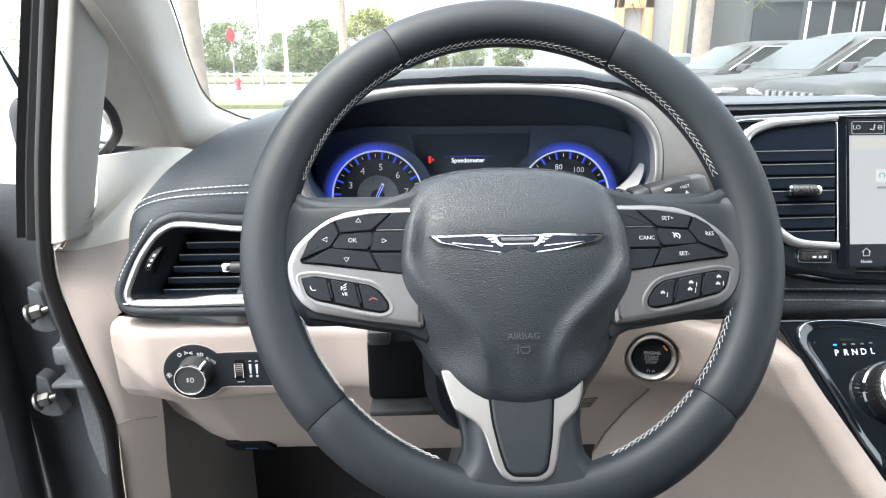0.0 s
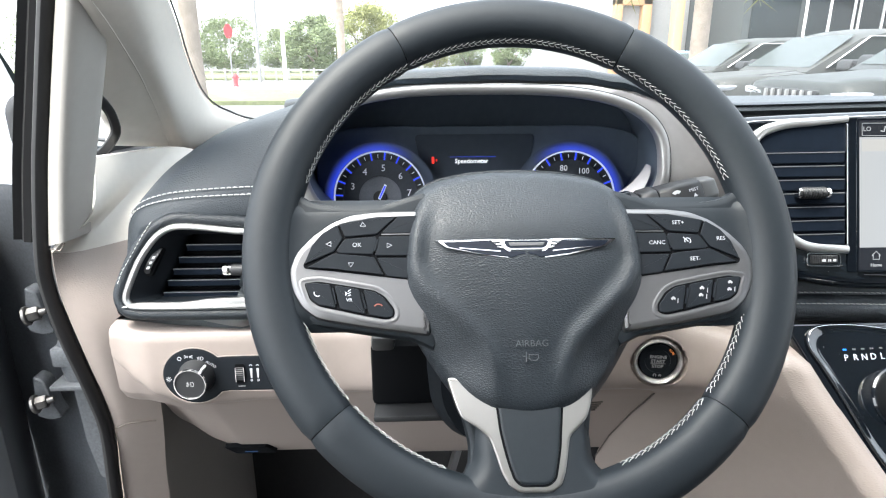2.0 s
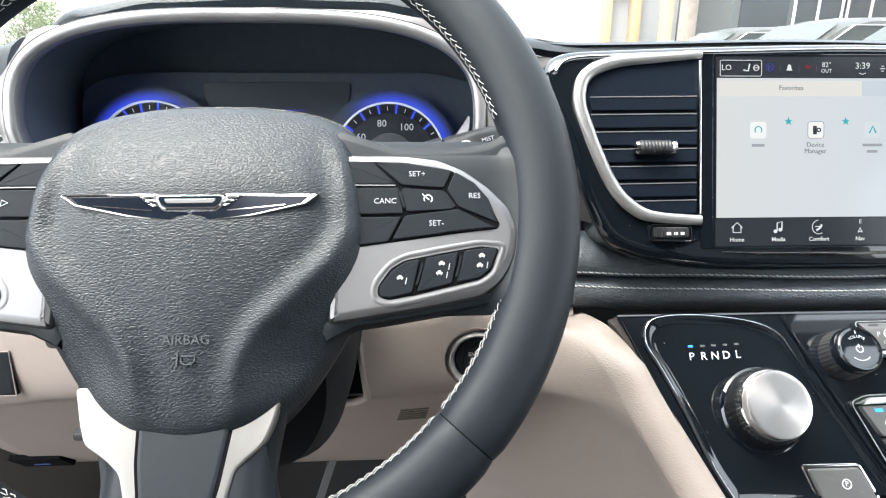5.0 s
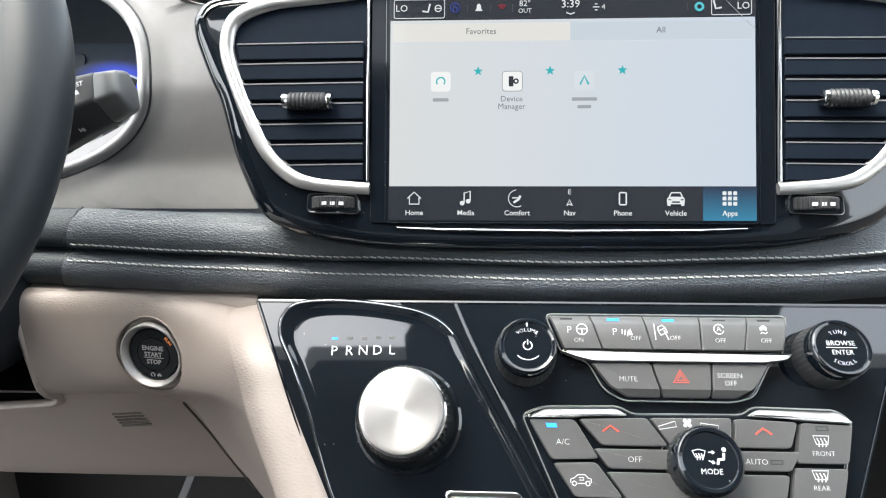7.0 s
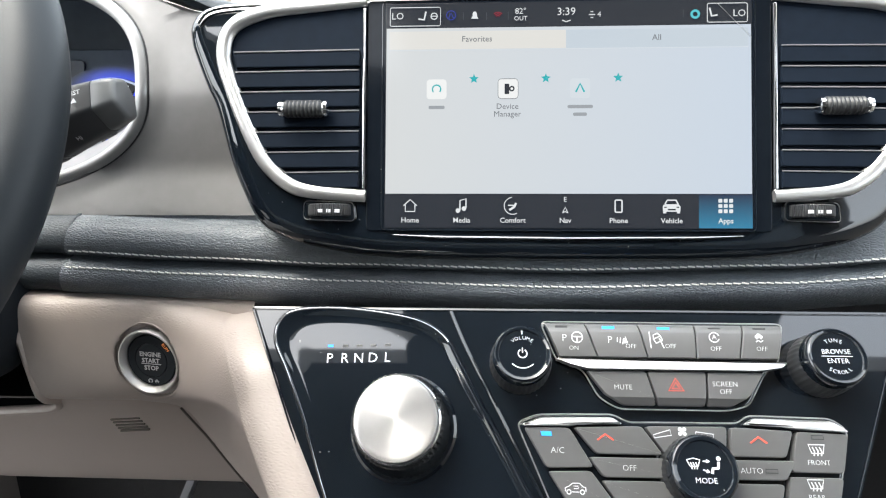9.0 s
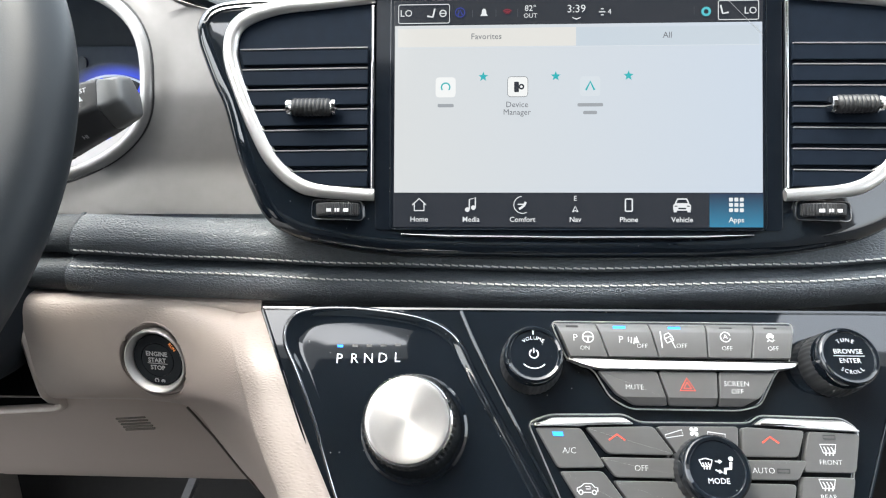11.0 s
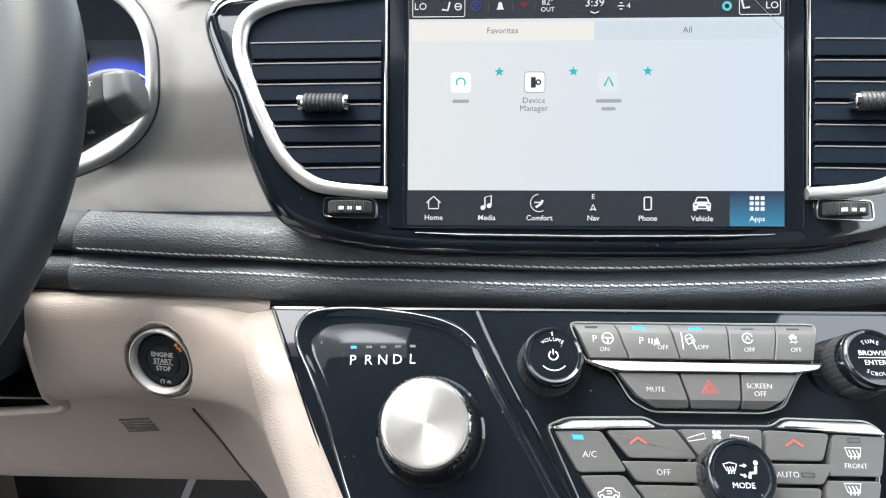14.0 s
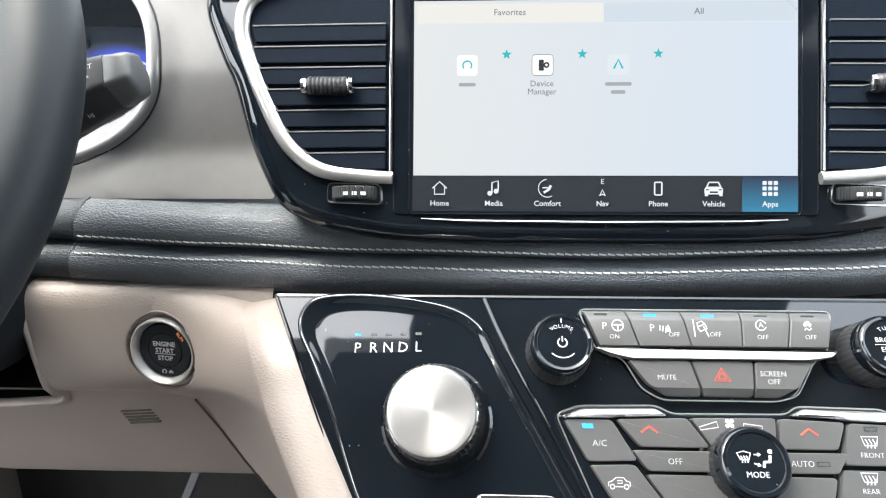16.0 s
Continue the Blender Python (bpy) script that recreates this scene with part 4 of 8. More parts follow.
def dial_light(turn):
    """A blue light band that is brightest towards one side and fades outwards."""
    m = material("blue dial light", (0.03, 0.07, 0.9), 0.5, vary=0.0, emit=1.0)
    n, l = m.node_tree.nodes, m.node_tree.links
    b = n["Principled BSDF"]
    b.inputs["Base Color"].default_value = (0.06, 0.08, 0.12, 1)
    tc, off, far, unit, side, fade, turnfade, both = n.new("ShaderNodeTexCoord"), n.new("ShaderNodeVectorMath"), n.new("ShaderNodeVectorMath"), n.new("ShaderNodeVectorMath"), n.new("ShaderNodeVectorMath"), n.new("ShaderNodeMapRange"), n.new("ShaderNodeMapRange"), n.new("ShaderNodeMath")
    off.operation, off.inputs[1].default_value, off.inputs[2].default_value = "MULTIPLY_ADD", (2, 0, 2), (-1, 0, -1)
    far.operation, unit.operation, side.operation, both.operation = "LENGTH", "NORMALIZE", "DOT_PRODUCT", "MULTIPLY"
    side.inputs[1].default_value = (math.cos(radians(turn)), 0, math.sin(radians(turn)))
    for q, a, z, lo, hi in ((fade, 0.79, 1.0, 0.95, 0.0), (turnfade, -0.05, 0.85, 0.0, 1.0)):
        q.interpolation_type = "SMOOTHSTEP"
        q.inputs["From Min"].default_value, q.inputs["From Max"].default_value, q.inputs["To Min"].default_value, q.inputs["To Max"].default_value = a, z, lo, hi
    l.new(tc.outputs["Generated"], off.inputs[0]), l.new(off.outputs[0], far.inputs[0]), l.new(off.outputs[0], unit.inputs[0]), l.new(unit.outputs[0], side.inputs[0])
    l.new(far.outputs["Value"], fade.inputs["Value"]), l.new(side.outputs["Value"], turnfade.inputs["Value"])
    l.new(fade.outputs[0], both.inputs[0]), l.new(turnfade.outputs[0], both.inputs[1])
    scaled = n.new("ShaderNodeMath")
    scaled.operation, scaled.inputs[1].default_value = "MULTIPLY", GLOW
    l.new(both.outputs[0], scaled.inputs[0]), l.new(scaled.outputs[0], b.inputs["Emission Strength"])
    return m


DIAL_FACE = material("grey dial face", (0.15, 0.16, 0.18), 0.45, vary=0.3, vscale=40)
DIAL_BLACK = material("black dial face", (0.035, 0.041, 0.052), 0.5, vary=0.3, vscale=40)
DIAL_BLOCK = material("dark dial scale block", (0.012, 0.014, 0.018), 0.5, vary=0.2, vscale=40)
DIAL_EDGE = material("lit silver dial edge", (0.62, 0.66, 0.78), 0.5, vary=0.1, emit=0.55)
DIAL = DIALS @ Matrix.Translation((0, 0, 0.020))
for side, cu, cv, marks, a_first, a_step in ((-1, -0.1147, -0.0303, ("1", "2", "3", "4", "5", "6", "7"), 232.6, -37.4), (1, 0.0890, -0.0315, ("20", "40", "60", "80", "100", "120", "140"), 225, -41)):
    dial = part("dial", lathe([(0.0500, -0.022), (0.0500, 0.0), (0.0495, 0.001), (0.0, 0.001)], 64), DIAL_BLACK, cluster, "round dial", m=DIAL @ Matrix.Translation((cu, cv, 0)))
    part("dial_glow", annulus(cu, cv, 0.0490, 0.0605, -0.0010, -0.0004, 72), dial_light(135 if side < 0 else 50), dial, "blue light band", m=DIAL)
    part("dial_ring", annulus(cu, cv, 0.0478, 0.0494, 0.0010, 0.0030, 64), DIAL_EDGE, dial, m=DIAL)
    part("dial_centre", disc(cu, cv, 0.0225, 0.001, 0.0016, 0.0004, 48), DIAL_FACE, dial, m=DIAL)
    step = a_step / 2
    for i in range(-1, 14):
        a = radians(a_first + step * i)
        at = lambda r, q: (cu + r * math.cos(a + radians(step * q)), cv + r * math.sin(a + radians(step * q)))  # noqa: E731
        part("tick", stroke([at(0.0398, 0), at(0.0478, 0)], 0.0016, 0.0011, 0.0022), GLOW_BLUE, dial, "blue tick", m=DIAL)
        if i < 13:
            part("scale_block", prism(rounded([at(0.0470, 0.14), at(0.0470, 0.5), at(0.0470, 0.86), at(0.0402, 0.84), at(0.0402, 0.16)], 0.0008, 2), 0.0008, 0.0016, 0.0002), DIAL_BLOCK, dial, m=DIAL)
            part("minor_tick", stroke([at(0.0420, 0.5), at(0.0455, 0.5)], 0.0007, 0.0015, 0.0020), GLOW_WHITE, dial, m=DIAL)
    for k, word in enumerate(marks):
        a = radians(a_first + a_step * k)
        lettering(word, 0.0100 if side < 0 else 0.0086, cu + 0.0312 * math.cos(a), cv + 0.0312 * math.sin(a), 0.0020, GLOW_WHITE, dial, DIAL)
    tip = (cu + 0.0062, cv + 0.0135) if side < 0 else (cu - 0.026, cv - 0.019)
    part("needle", stroke([(cu - 0.0010, cv - 0.002), tip], 0.0030, 0.0050, 0.0062), GLOW_WHITE, dial, "white edged needle", m=DIAL)
    part("needle_core", stroke([(cu - 0.0005, cv - 0.001), (cu + (tip[0] - cu) * 0.9, cv + (tip[1] - cv) * 0.9)], 0.0017, 0.0060, 0.0066), GLOW_BLUE, dial, "blue needle core", m=DIAL)
    part("needle_hub", disc(cu, cv, 0.0075, 0.0012, 0.0048, 0.001, 24), PLASTIC, dial, m=DIAL)

# stitched roll across the dashboard
SAG = [(0.10, 0.010), (0.20, 0.0065), (0.30, 0.003), (MID, 0.0), (0.57, 0.003), (0.66, 0.008), (0.78, 0.016), (1.2, 0.03)]
ROLL = [(0.580, 1.120), (0.566, 1.1195), (0.556, 1.1175), (0.5485, 1.1115), (0.5445, 1.104), (0.5440, 1.096), (0.5455, 1.0895), (0.550, 1.0866), (0.5575, 1.0848), (0.5490, 1.0832), (0.5435, 1.080), (0.5415, 1.075), (0.5425, 1.068), (0.546, 1.062), (0.556, 1.056), (0.58, 1.052)]


def roll_at(x, p):
    y, z = p
    # the top sinks a little towards the wheel
    z -= max(0, z - 1.0905) * 0.22 * max(0, min(1, (0.36 - x) / 0.12))
    # and it turns its face up under the screen
    f = max(0, min(1, (x - 0.24) / 0.18))
    f *= f * (3 - 2 * f)
    g = min(1, max(0, (1.1175 - z) / 0.028)) * min(1, max(0, (z - 1.056) / 0.018))
    y, z = y - 0.017 * f * g, z + 0.006 * f * g
    x += 0.25 * (z - 1.122) * max(0, 1 - max(0, x - 0.114) / 0.1)
    return (x, y + 0.10 * ((x - MID) / 0.9) ** 2 * (0.4 if x < MID else 1), z - 0.0025 + lerp_table(SAG, x))


ROLL_SKIN = material("soft black grained hide", (0.074, 0.087, 0.101), 0.44, grain=0.00030, scale=560, kind="leather", vscale=12, spec=0.6, crease=0.24)
bm = bmesh.new()
rings(bm, [[roll_at(x, p) for p in ROLL] for x in [0.114 + 0.02 * i for i in range(52)]], closed=False)
part("stitched_roll", bm, ROLL_SKIN, dash, "black grained roll with double stitching", sharp=60)
for y, z in ((0.5452, 1.0905), (0.5432, 1.0798)):
    stitches([roll_at(0.1165 + 0.01 * i, (y, z)) for i in range(62)], (0, -1, 0.25), THREAD, dash, 0.0040, 0.0010, 0.0005, slant=-0.0003)
# plain end piece beside the wheel
bm = bmesh.new()
rings(bm, [[roll_at(x, (y + 0.003, z)) for y, z in ROLL] for x in (-0.24, -0.1, 0.0, 0.08, 0.1125)], closed=False)
part("end_piece", bm, PAD, dash, sharp=60)
part("end_lip", sweep(smoothed([roll_at(0.1128, (y + 0.0012, z)) for y, z in ROLL[:-2]], 4, False), oval(0.0010, 0.0016, 8), (1, 0, 0)), PAD, dash)

# beige lower dashboard: a rounded shelf over the knee panel
LOWER = [(0.570, 1.066), (0.556, 1.0655), (0.549, 1.062), (0.5455, 1.055), (0.5445, 1.042), (0.5445, 1.010), (0.547, 0.992), (0.553, 0.9835), (0.562, 0.979)]
KNEE = [(0.5635, 0.9785), (0.580, 0.957), (0.625, 0.902), (0.660, 0.856), (0.682, 0.8265), (0.688, 0.8215), (0.70, 0.8215), (0.72, 0.84)]


FOOT = [(-0.382, 1.030), (-0.372, 1.008), (-0.357, 0.992), (-0.337, 0.978), (-0.304, 0.966), (-0.270, 0.969), (-0.235, 0.972), (-0.177, 0.977), (-0.120, 0.981), (0.3, 0.982)]
SET_BACK = [(-0.40, 0.030), (-0.375, 0.022), (-0.335, 0.0115), (-0.16, 0.0105), (-0.09, 0.0), (0.3, 0.0)]


def lower_at(x, p, top):
    """The shelf's foot swings up round the headlamp switch to its outer corner."""
    y, z = p
    foot = lerp_table(FOOT, x)
    if top:
        if z < 1.03:
            z = 1.03 - (1.03 - z) * (1.03 - foot) / (1.03 - 0.979)
        else:
            z -= lerp_table([(-0.16, 0.009), (-0.09, 0.0), (0.3, 0.0)], x) * (z - 1.03) / 0.036
        return (x, y + lerp_table(SET_BACK, x), z)
    z = foot if z > 0.975 else z
    return (x, y + lerp_table(SET_BACK, x), z + (max(0, -x - 0.30) * 0.5 if z < 0.95 else 0))


WELL = rounded([(-0.112, 1.052), (0.0645, 1.052), (0.0655, 1.040), (0.0705, 0.990), (0.0690, 0.972), (0.0560, 0.9630), (0.0, 0.956), (-0.06, 0.958), (-0.104, 0.968), (-0.112, 0.99)], 0.012, 5)


def in_well(x, z):
    inside = False
    for (x0, z0), (x1, z1) in zip(((p[0], p[1]) for p in WELL), ((p[0], p[1]) for p in WELL[1:] + WELL[:1])):
        if (z0 > z) != (z1 > z) and x < x0 + (x1 - x0) * (z - z0) / (z1 - z0):
            inside = not inside
    return inside


def open_well(bm):
    """Cuts the opening for the steering column out of a panel."""
    gone = [f for f in bm.faces if in_well(f.calc_center_median().x, f.calc_center_median().z)]
    bmesh.ops.delete(bm, geom=gone, context="FACES")
    return bm


def finer(profile, n=3):
    return [(p[0], p[1]) for p in smoothed([Vector((y, z, 0)) for y, z in profile], n, False)]


SB = Matrix.Translation((0.1595, 0.5430, 1.0215)) @ pose(0, 0, 0, 0, 0, -8) @ plane(2, 0, 0)
POCKET = 0.0270


def cut_pocket(bm):
    """Cuts the round pocket for the start button; gives the angle and height of the skin about its rim."""
    into, rim = SB.inverted(), []
    for v in bm.verts:
        q = into @ v.co
        rho = math.hypot(q.x, q.y)
        if abs(rho - POCKET) < 0.004 and q.z > -0.010:
            rim.append((math.atan2(q.y, q.x), q.z))
            if abs(rho - POCKET) < 0.0011:
                v.co = SB @ Vector((q.x * POCKET / rho, q.y * POCKET / rho, q.z))
    inside = []
    for f in bm.faces:
        q = into @ f.calc_center_median()
        if math.hypot(q.x, q.y) < POCKET and q.z > -0.02:
            inside.append(f)
    bmesh.ops.delete(bm, geom=inside, context="FACES")
    return rim


bm = bmesh.new()
rings(bm, [[lower_at(x, p, True) for p in finer(LOWER, 20)] for x in [-0.378 + 0.004 * i for i in range(127)] + [0.128 + 0.0016 * i for i in range(42)] + [0.198 + 0.004 * i for i in range(10)]], closed=False)
cut_pocket(bm)
part("lower_panel", open_well(bm), BEIGE, dash, "beige grained lower panel", sharp=60)
bm = bmesh.new()
rings(bm, [[lower_at(x, p, False) for p in KNEE[:1] + [(0.5675, 0.9735), (0.572, 0.9680), (0.576, 0.9625), (0.580, 0.957)] + KNEE[2:]] for x in [-0.392 + 0.004 * i for i in range(138)] + [0.165, 0.185]], closed=False)
part("knee_panel", open_well(bm), BEIGE, dash, "beige knee panel", sharp=60)
part("knee_hatch", stroke([(-0.182, 0.028), (-0.138, 0.028), (-0.133, 0.008), (-0.170, 0.008)], 0.0008, -0.0002, 0.0004, closed=True), material("dark joint", (0.16, 0.14, 0.125), 0.8), dash, m=plane(-38, 0.6215, 0.905))
SLOT = material("dark speaker slots", (0.10, 0.09, 0.08), 0.8)
for k in range(5):
    part("speaker_slot", stroke([(0.0960 - 0.0009 * k, 0.0331 - 0.0062 * k), (0.1210 - 0.0006 * k, 0.0372 - 0.0061 * k)], 0.0016, -0.0010, 0.0006), SLOT, dash, m=plane(-38, 0.6050, 0.9245))

# rounded lip of the column opening and the well behind it, its shade put into the colour
def panel_depth(z):
    table = [(0.80, 0.690), (0.856, 0.660), (0.902, 0.625), (0.957, 0.580), (0.9785, 0.5635), (0.984, 0.553), (0.992, 0.547), (1.010, 0.5445), (1.2, 0.5445)]
    for (z0, y0), (z1, y1) in zip(table, table[1:]):
        if z <= z1:
            return y0 + (y1 - y0) * (z - z0) / (z1 - z0)
    return 0.5445


lip = [Vector((x, panel_depth(z) + 0.0030, z)) for x, z in ((p[0], p[1]) for p in WELL) if z < 1.048]
part("well_lip", sweep(lip, oval(0.0036, 0.0045, 12), (0, -1, 0)), BEIGE, dash, "rounded beige lip of the column opening")
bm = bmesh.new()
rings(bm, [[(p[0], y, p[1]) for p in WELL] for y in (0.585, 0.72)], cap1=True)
part("column_well", bm, BLACKHOLE, dash, "well behind the steering column, shaded by its near-black colour")

# console side: from the knee panel out to the rounded edge beside the gear panel
RIDGE = [((0.2400, 0.552, 1.0570), (0.140, 0.5580, 1.0665)), ((0.2425, 0.535, 1.0610), (0.138, 0.5500, 1.0630)), ((0.2470, 0.514, 1.0635), (0.136, 0.5466, 1.0550)), ((0.2535, 0.496, 1.0590), (0.134, 0.5457, 1.0400)), ((0.262, 0.478, 1.050), (0.134, 0.5460, 1.0100)), ((0.270, 0.4665, 1.035), (0.138, 0.5490, 0.9900)), ((0.278, 0.455, 1.020), (0.168, 0.562, 0.975)), ((0.298, 0.433, 0.988), (0.163, 0.606, 0.924)),
         ((0.318, 0.410, 0.955), (0.158, 0.655, 0.862)), ((0.342, 0.385, 0.915), (0.158, 0.700, 0.800)), ((0.375, 0.35, 0.86), (0.175, 0.74, 0.70)), ((0.40, 0.33, 0.80), (0.20, 0.76, 0.45))]

def console_row(r, k, flat):
    """Rounded edge, then a sweep that runs flat into the shelf (flat 1) or straight down to the knee panel (flat 0)."""
    turn = min(1, max(0.25, (0.530 - r.y) / 0.05))
    pts = [r + Vector((0.012, 0.016, -0.004)) * turn, r + Vector((0.006, 0.004, 0.001)) * turn, r, r + Vector((-0.010, -0.0015, -0.001)), r + Vector((-0.020, 0.004, -0.004))]
    a, fall = pts[-1], k - pts[-1]
    b = a + Vector((-0.016, 0.30 * max(0, fall.y), 0.22 * fall.z))
    c = k + Vector((0.050, 0.0, -0.12 * fall.z)) * flat + (a.lerp(k, 0.66) + Vector((0.014, 0, 0)) - k) * (1 - flat)
    for i in range(1, 13):
        t = i / 12
        pts.append(a * (1 - t) ** 3 + b * 3 * t * (1 - t) ** 2 + c * 3 * t * t * (1 - t) + k * t ** 3)
    return smoothed(pts, 5, False)


rows = [console_row(Vector(r), Vector(k), (1, 1, 1, 1, 1, 0.85, 0.2, 0, 0, 0, 0, 0)[i]) for i, (r, k) in enumerate(RIDGE)]
columns = [smoothed(col, 10, False) for col in zip(*rows)]
bm = bmesh.new()
rings(bm, [list(row) for row in zip(*columns)], closed=False)
near = cut_pocket(bm)
part("console_side", bm, BEIGE, dash, "beige grained console side with rounded edge", sharp=70)

JOINT = material("dark panel joint", (0.10, 0.088, 0.08), 0.8)
part("panel_joint", sweep([Vector(k) + Vector((-0.001, -0.0008, 0.0)) for r, k in RIDGE[6:10]], oval(0.0009, 0.0009, 6), (0, 0, 1)), JOINT, dash)
part("panel_joint", sweep([lower_at(-0.05 + 0.02 * i, (0.5624, 0.979), True) for i in range(11)], oval(0.0008, 0.0008, 6), (0, 0, 1)), JOINT, dash)

# start button
start = thing("start_button", (0.161, 0.54, 1.022), "round black engine start button in a silver ring", "button")
SC = SB @ Matrix.Translation((0, 0, -0.0030))
bm, loops = bmesh.new(), []
for i in range(72):
    a = 2 * math.pi * i / 72
    # the rim of the pocket lies on the shelf and climbs with the console side
    over = [w for b, w in near if abs((a - b + math.pi) % (2 * math.pi) - math.pi) < 0.16]
    top = max(-0.0012, sum(over) / len(over) if over else -0.0012)
    loops.append([(rr * math.cos(a), rr * math.sin(a), w) for rr, w in ((POCKET + 0.0022, top - 0.0006), (POCKET + 0.0008, top + 0.0003), (POCKET - 0.0002, top - 0.0003), (POCKET - 0.0006, top - 0.0016), (POCKET - 0.0008, -0.010))])
rings(bm, loops + loops[:1], closed=False)
bmesh.ops.remove_doubles(bm, verts=bm.verts, dist=1e-7)
part("socket", bm, BEIGE, start, "beige moulded pocket", m=SB)
part("backing", annulus(0, 0, 0.015, POCKET, -0.0075, -0.0030), BEIGE, start, m=SB)
part("ring", lathe([(0.0232, -0.008), (0.0232, 0.0024), (0.0227, 0.0034), (0.0219, 0.0035), (0.0210, 0.0026), (0.0196, -0.0002), (0.0190, -0.0030)]), material("dull silver ring", (0.40, 0.39, 0.38), 0.45, metal=0.6, vary=0.05), start, "satin silver ring", m=SB)
part("cap", lathe([(0.0189, -0.005), (0.0189, 0.0015), (0.0180, 0.0025), (0.0125, 0.0025), (0.0122, 0.0017), (0.0118, 0.0025), (0.0, 0.0027)]), BUTTON, start, m=SC)
for k, word in enumerate(("ENGINE", "START", "STOP")):
    lettering(word, 0.0046, 0, 0.0046 - 0.0046 * k - (0.0008 if k == 2 else 0), 0.0029, GREY_MARK, start, SC, bold=0.0001)
part("divider", stroke([(-0.0075, -0.0023), (0.0075, -0.0023)], 0.0004, 0.0026, 0.0029), GREY_MARK, start, m=SC)
lettering("RUN", 0.0032, 0.0122, 0.0105, 0.0028, LED_ORANGE, start, SC, turn=-50)
part("lock_symbol", annulus(-0.002, -0.0150, 0.0010, 0.0017, 0.0025, 0.0028, 16, -60, 240), GREY_MARK, start, m=SC)
car_mark(0.0030, -0.0150, 0.0016, start, GREY_MARK, SC, 0.0028, "lock_symbol")

# headlamp switch
lamps = thing("headlamp_switch", (-0.29, 0.55, 1.01), "black headlamp switch panel with a chrome ringed knob", "switch")
HS = plane(4, 0.5535, 1.0135)
plate = [(-0.2940 + 0.0312 * math.cos(radians(a)), -0.0025 + 0.0290 * math.sin(radians(a))) for a in range(42, 326, 8)] + [(-0.262, -0.0192), (-0.240, -0.0195), (-0.206, -0.0195), (-0.206, 0.0180), (-0.240, 0.0178), (-0.262, 0.0176)]
part("plate", prism(plate, -0.012, 0.0015, 0.0022), BUTTON, lamps, "black switch plate", m=HS)
part("plate_edge", sweep([(p[0], p[1], 0.0006) for p in plate], oval(0.0006, 0.0006, 6), (0, 0, 1), True), BEIGE, lamps, m=HS)
KN = HS @ Matrix.Translation((-0.2925, -0.0030, 0))
part("knob", lathe([(0.0178, 0.001), (0.0172, 0.004), (0.0160, 0.006), (0.0153, 0.018), (0.0146, 0.0195), (0.0140, 0.0190), (0.0, 0.0192)]), PLASTIC, lamps, m=KN)
part("knob_ring", lathe([(0.0152, 0.0175), (0.0156, 0.0190), (0.0150, 0.0204), (0.0142, 0.0204), (0.0136, 0.0194), (0.0136, 0.0175)]), CHROME, lamps, "chrome knob ring", m=KN)
part("pointer", prism(rounded([(0.0088, 0.0118), (0.0112, 0.0102), (0.0140, 0.0150), (0.0118, 0.0162)], 0.0008, 3), 0.010, 0.0200, 0.0006), WHITE_MARK, lamps, "white pointer", m=KN)
bm = stroke([(0.0008, -0.0022), (0.0026, -0.0022), (0.0036, 0.0), (0.0026, 0.0022), (0.0008, 0.0022)], 0.0006, 0.0191, 0.0195, closed=True)
for q in (-1, 0, 1):
    stroke([(-0.0034, 0.0013 * q - 0.0005), (-0.0008, 0.0013 * q + 0.0003)], 0.0005, 0.0191, 0.0195, bm)
stroke([(-0.0024, -0.0024), (-0.0018, 0.0), (-0.0024, 0.0024)], 0.0005, 0.0191, 0.0195, bm)
part("fog_lamp_symbol", bm, GREY_MARK, lamps, m=KN)
part("off_symbol", annulus(-0.3073, 0.0158, 0.0014, 0.0020, 0.0012, 0.0018, 20), WHITE_MARK, lamps, m=HS)
bm = bmesh.new()
for d in (-1, 1):
    stroke([(-0.2985 + 0.0010 * d, 0.0168), (-0.2985 + 0.0010 * d, 0.0188)], 0.0005, 0.0012, 0.0018, bm)
    for q in (-1, 0, 1):
        stroke([(-0.2985 + 0.0018 * d, 0.0178 + 0.0005 * q), (-0.2985 + 0.0040 * d, 0.0178 + 0.0015 * q)], 0.00045, 0.0012, 0.0018, bm)
part("side_lamp_symbol", bm, WHITE_MARK, lamps, m=HS)
bm = stroke([(-0.2868 + 0.0024 * math.cos(radians(a)), 0.0158 + 0.0018 * math.sin(radians(a))) for a in range(-90, 91, 30)], 0.00055, 0.0012, 0.0018, closed=True)
for q in (-1, 0, 1):
    stroke([(-0.2902, 0.0158 + 0.0013 * q), (-0.2880, 0.0158 + 0.0013 * q)], 0.0005, 0.0012, 0.0018, bm)
part("headlamp_symbol", bm, WHITE_MARK, lamps, m=HS)
lettering("AUTO", 0.0040, -0.2775, 0.0095, 0.0016, WHITE_MARK, lamps, HS, turn=-36)
bm = stroke([(-0.3194 + 0.0011 * math.cos(radians(a)), -0.0054 + 0.0011 * math.sin(radians(a))) for a in range(0, 360, 45)], 0.0005, 0.0012, 0.0018, closed=True)
for k in range(8):
    a = radians(45 * k)
    stroke([(-0.3194 + 0.0018 * math.cos(a), -0.0054 + 0.0018 * math.sin(a)), (-0.3194 + 0.0027 * math.cos(a), -0.0054 + 0.0027 * math.sin(a))], 0.0005, 0.0012, 0.0018, bm)
part("brightness_symbol", bm, WHITE_MARK, lamps, m=HS)
u = -0.2500
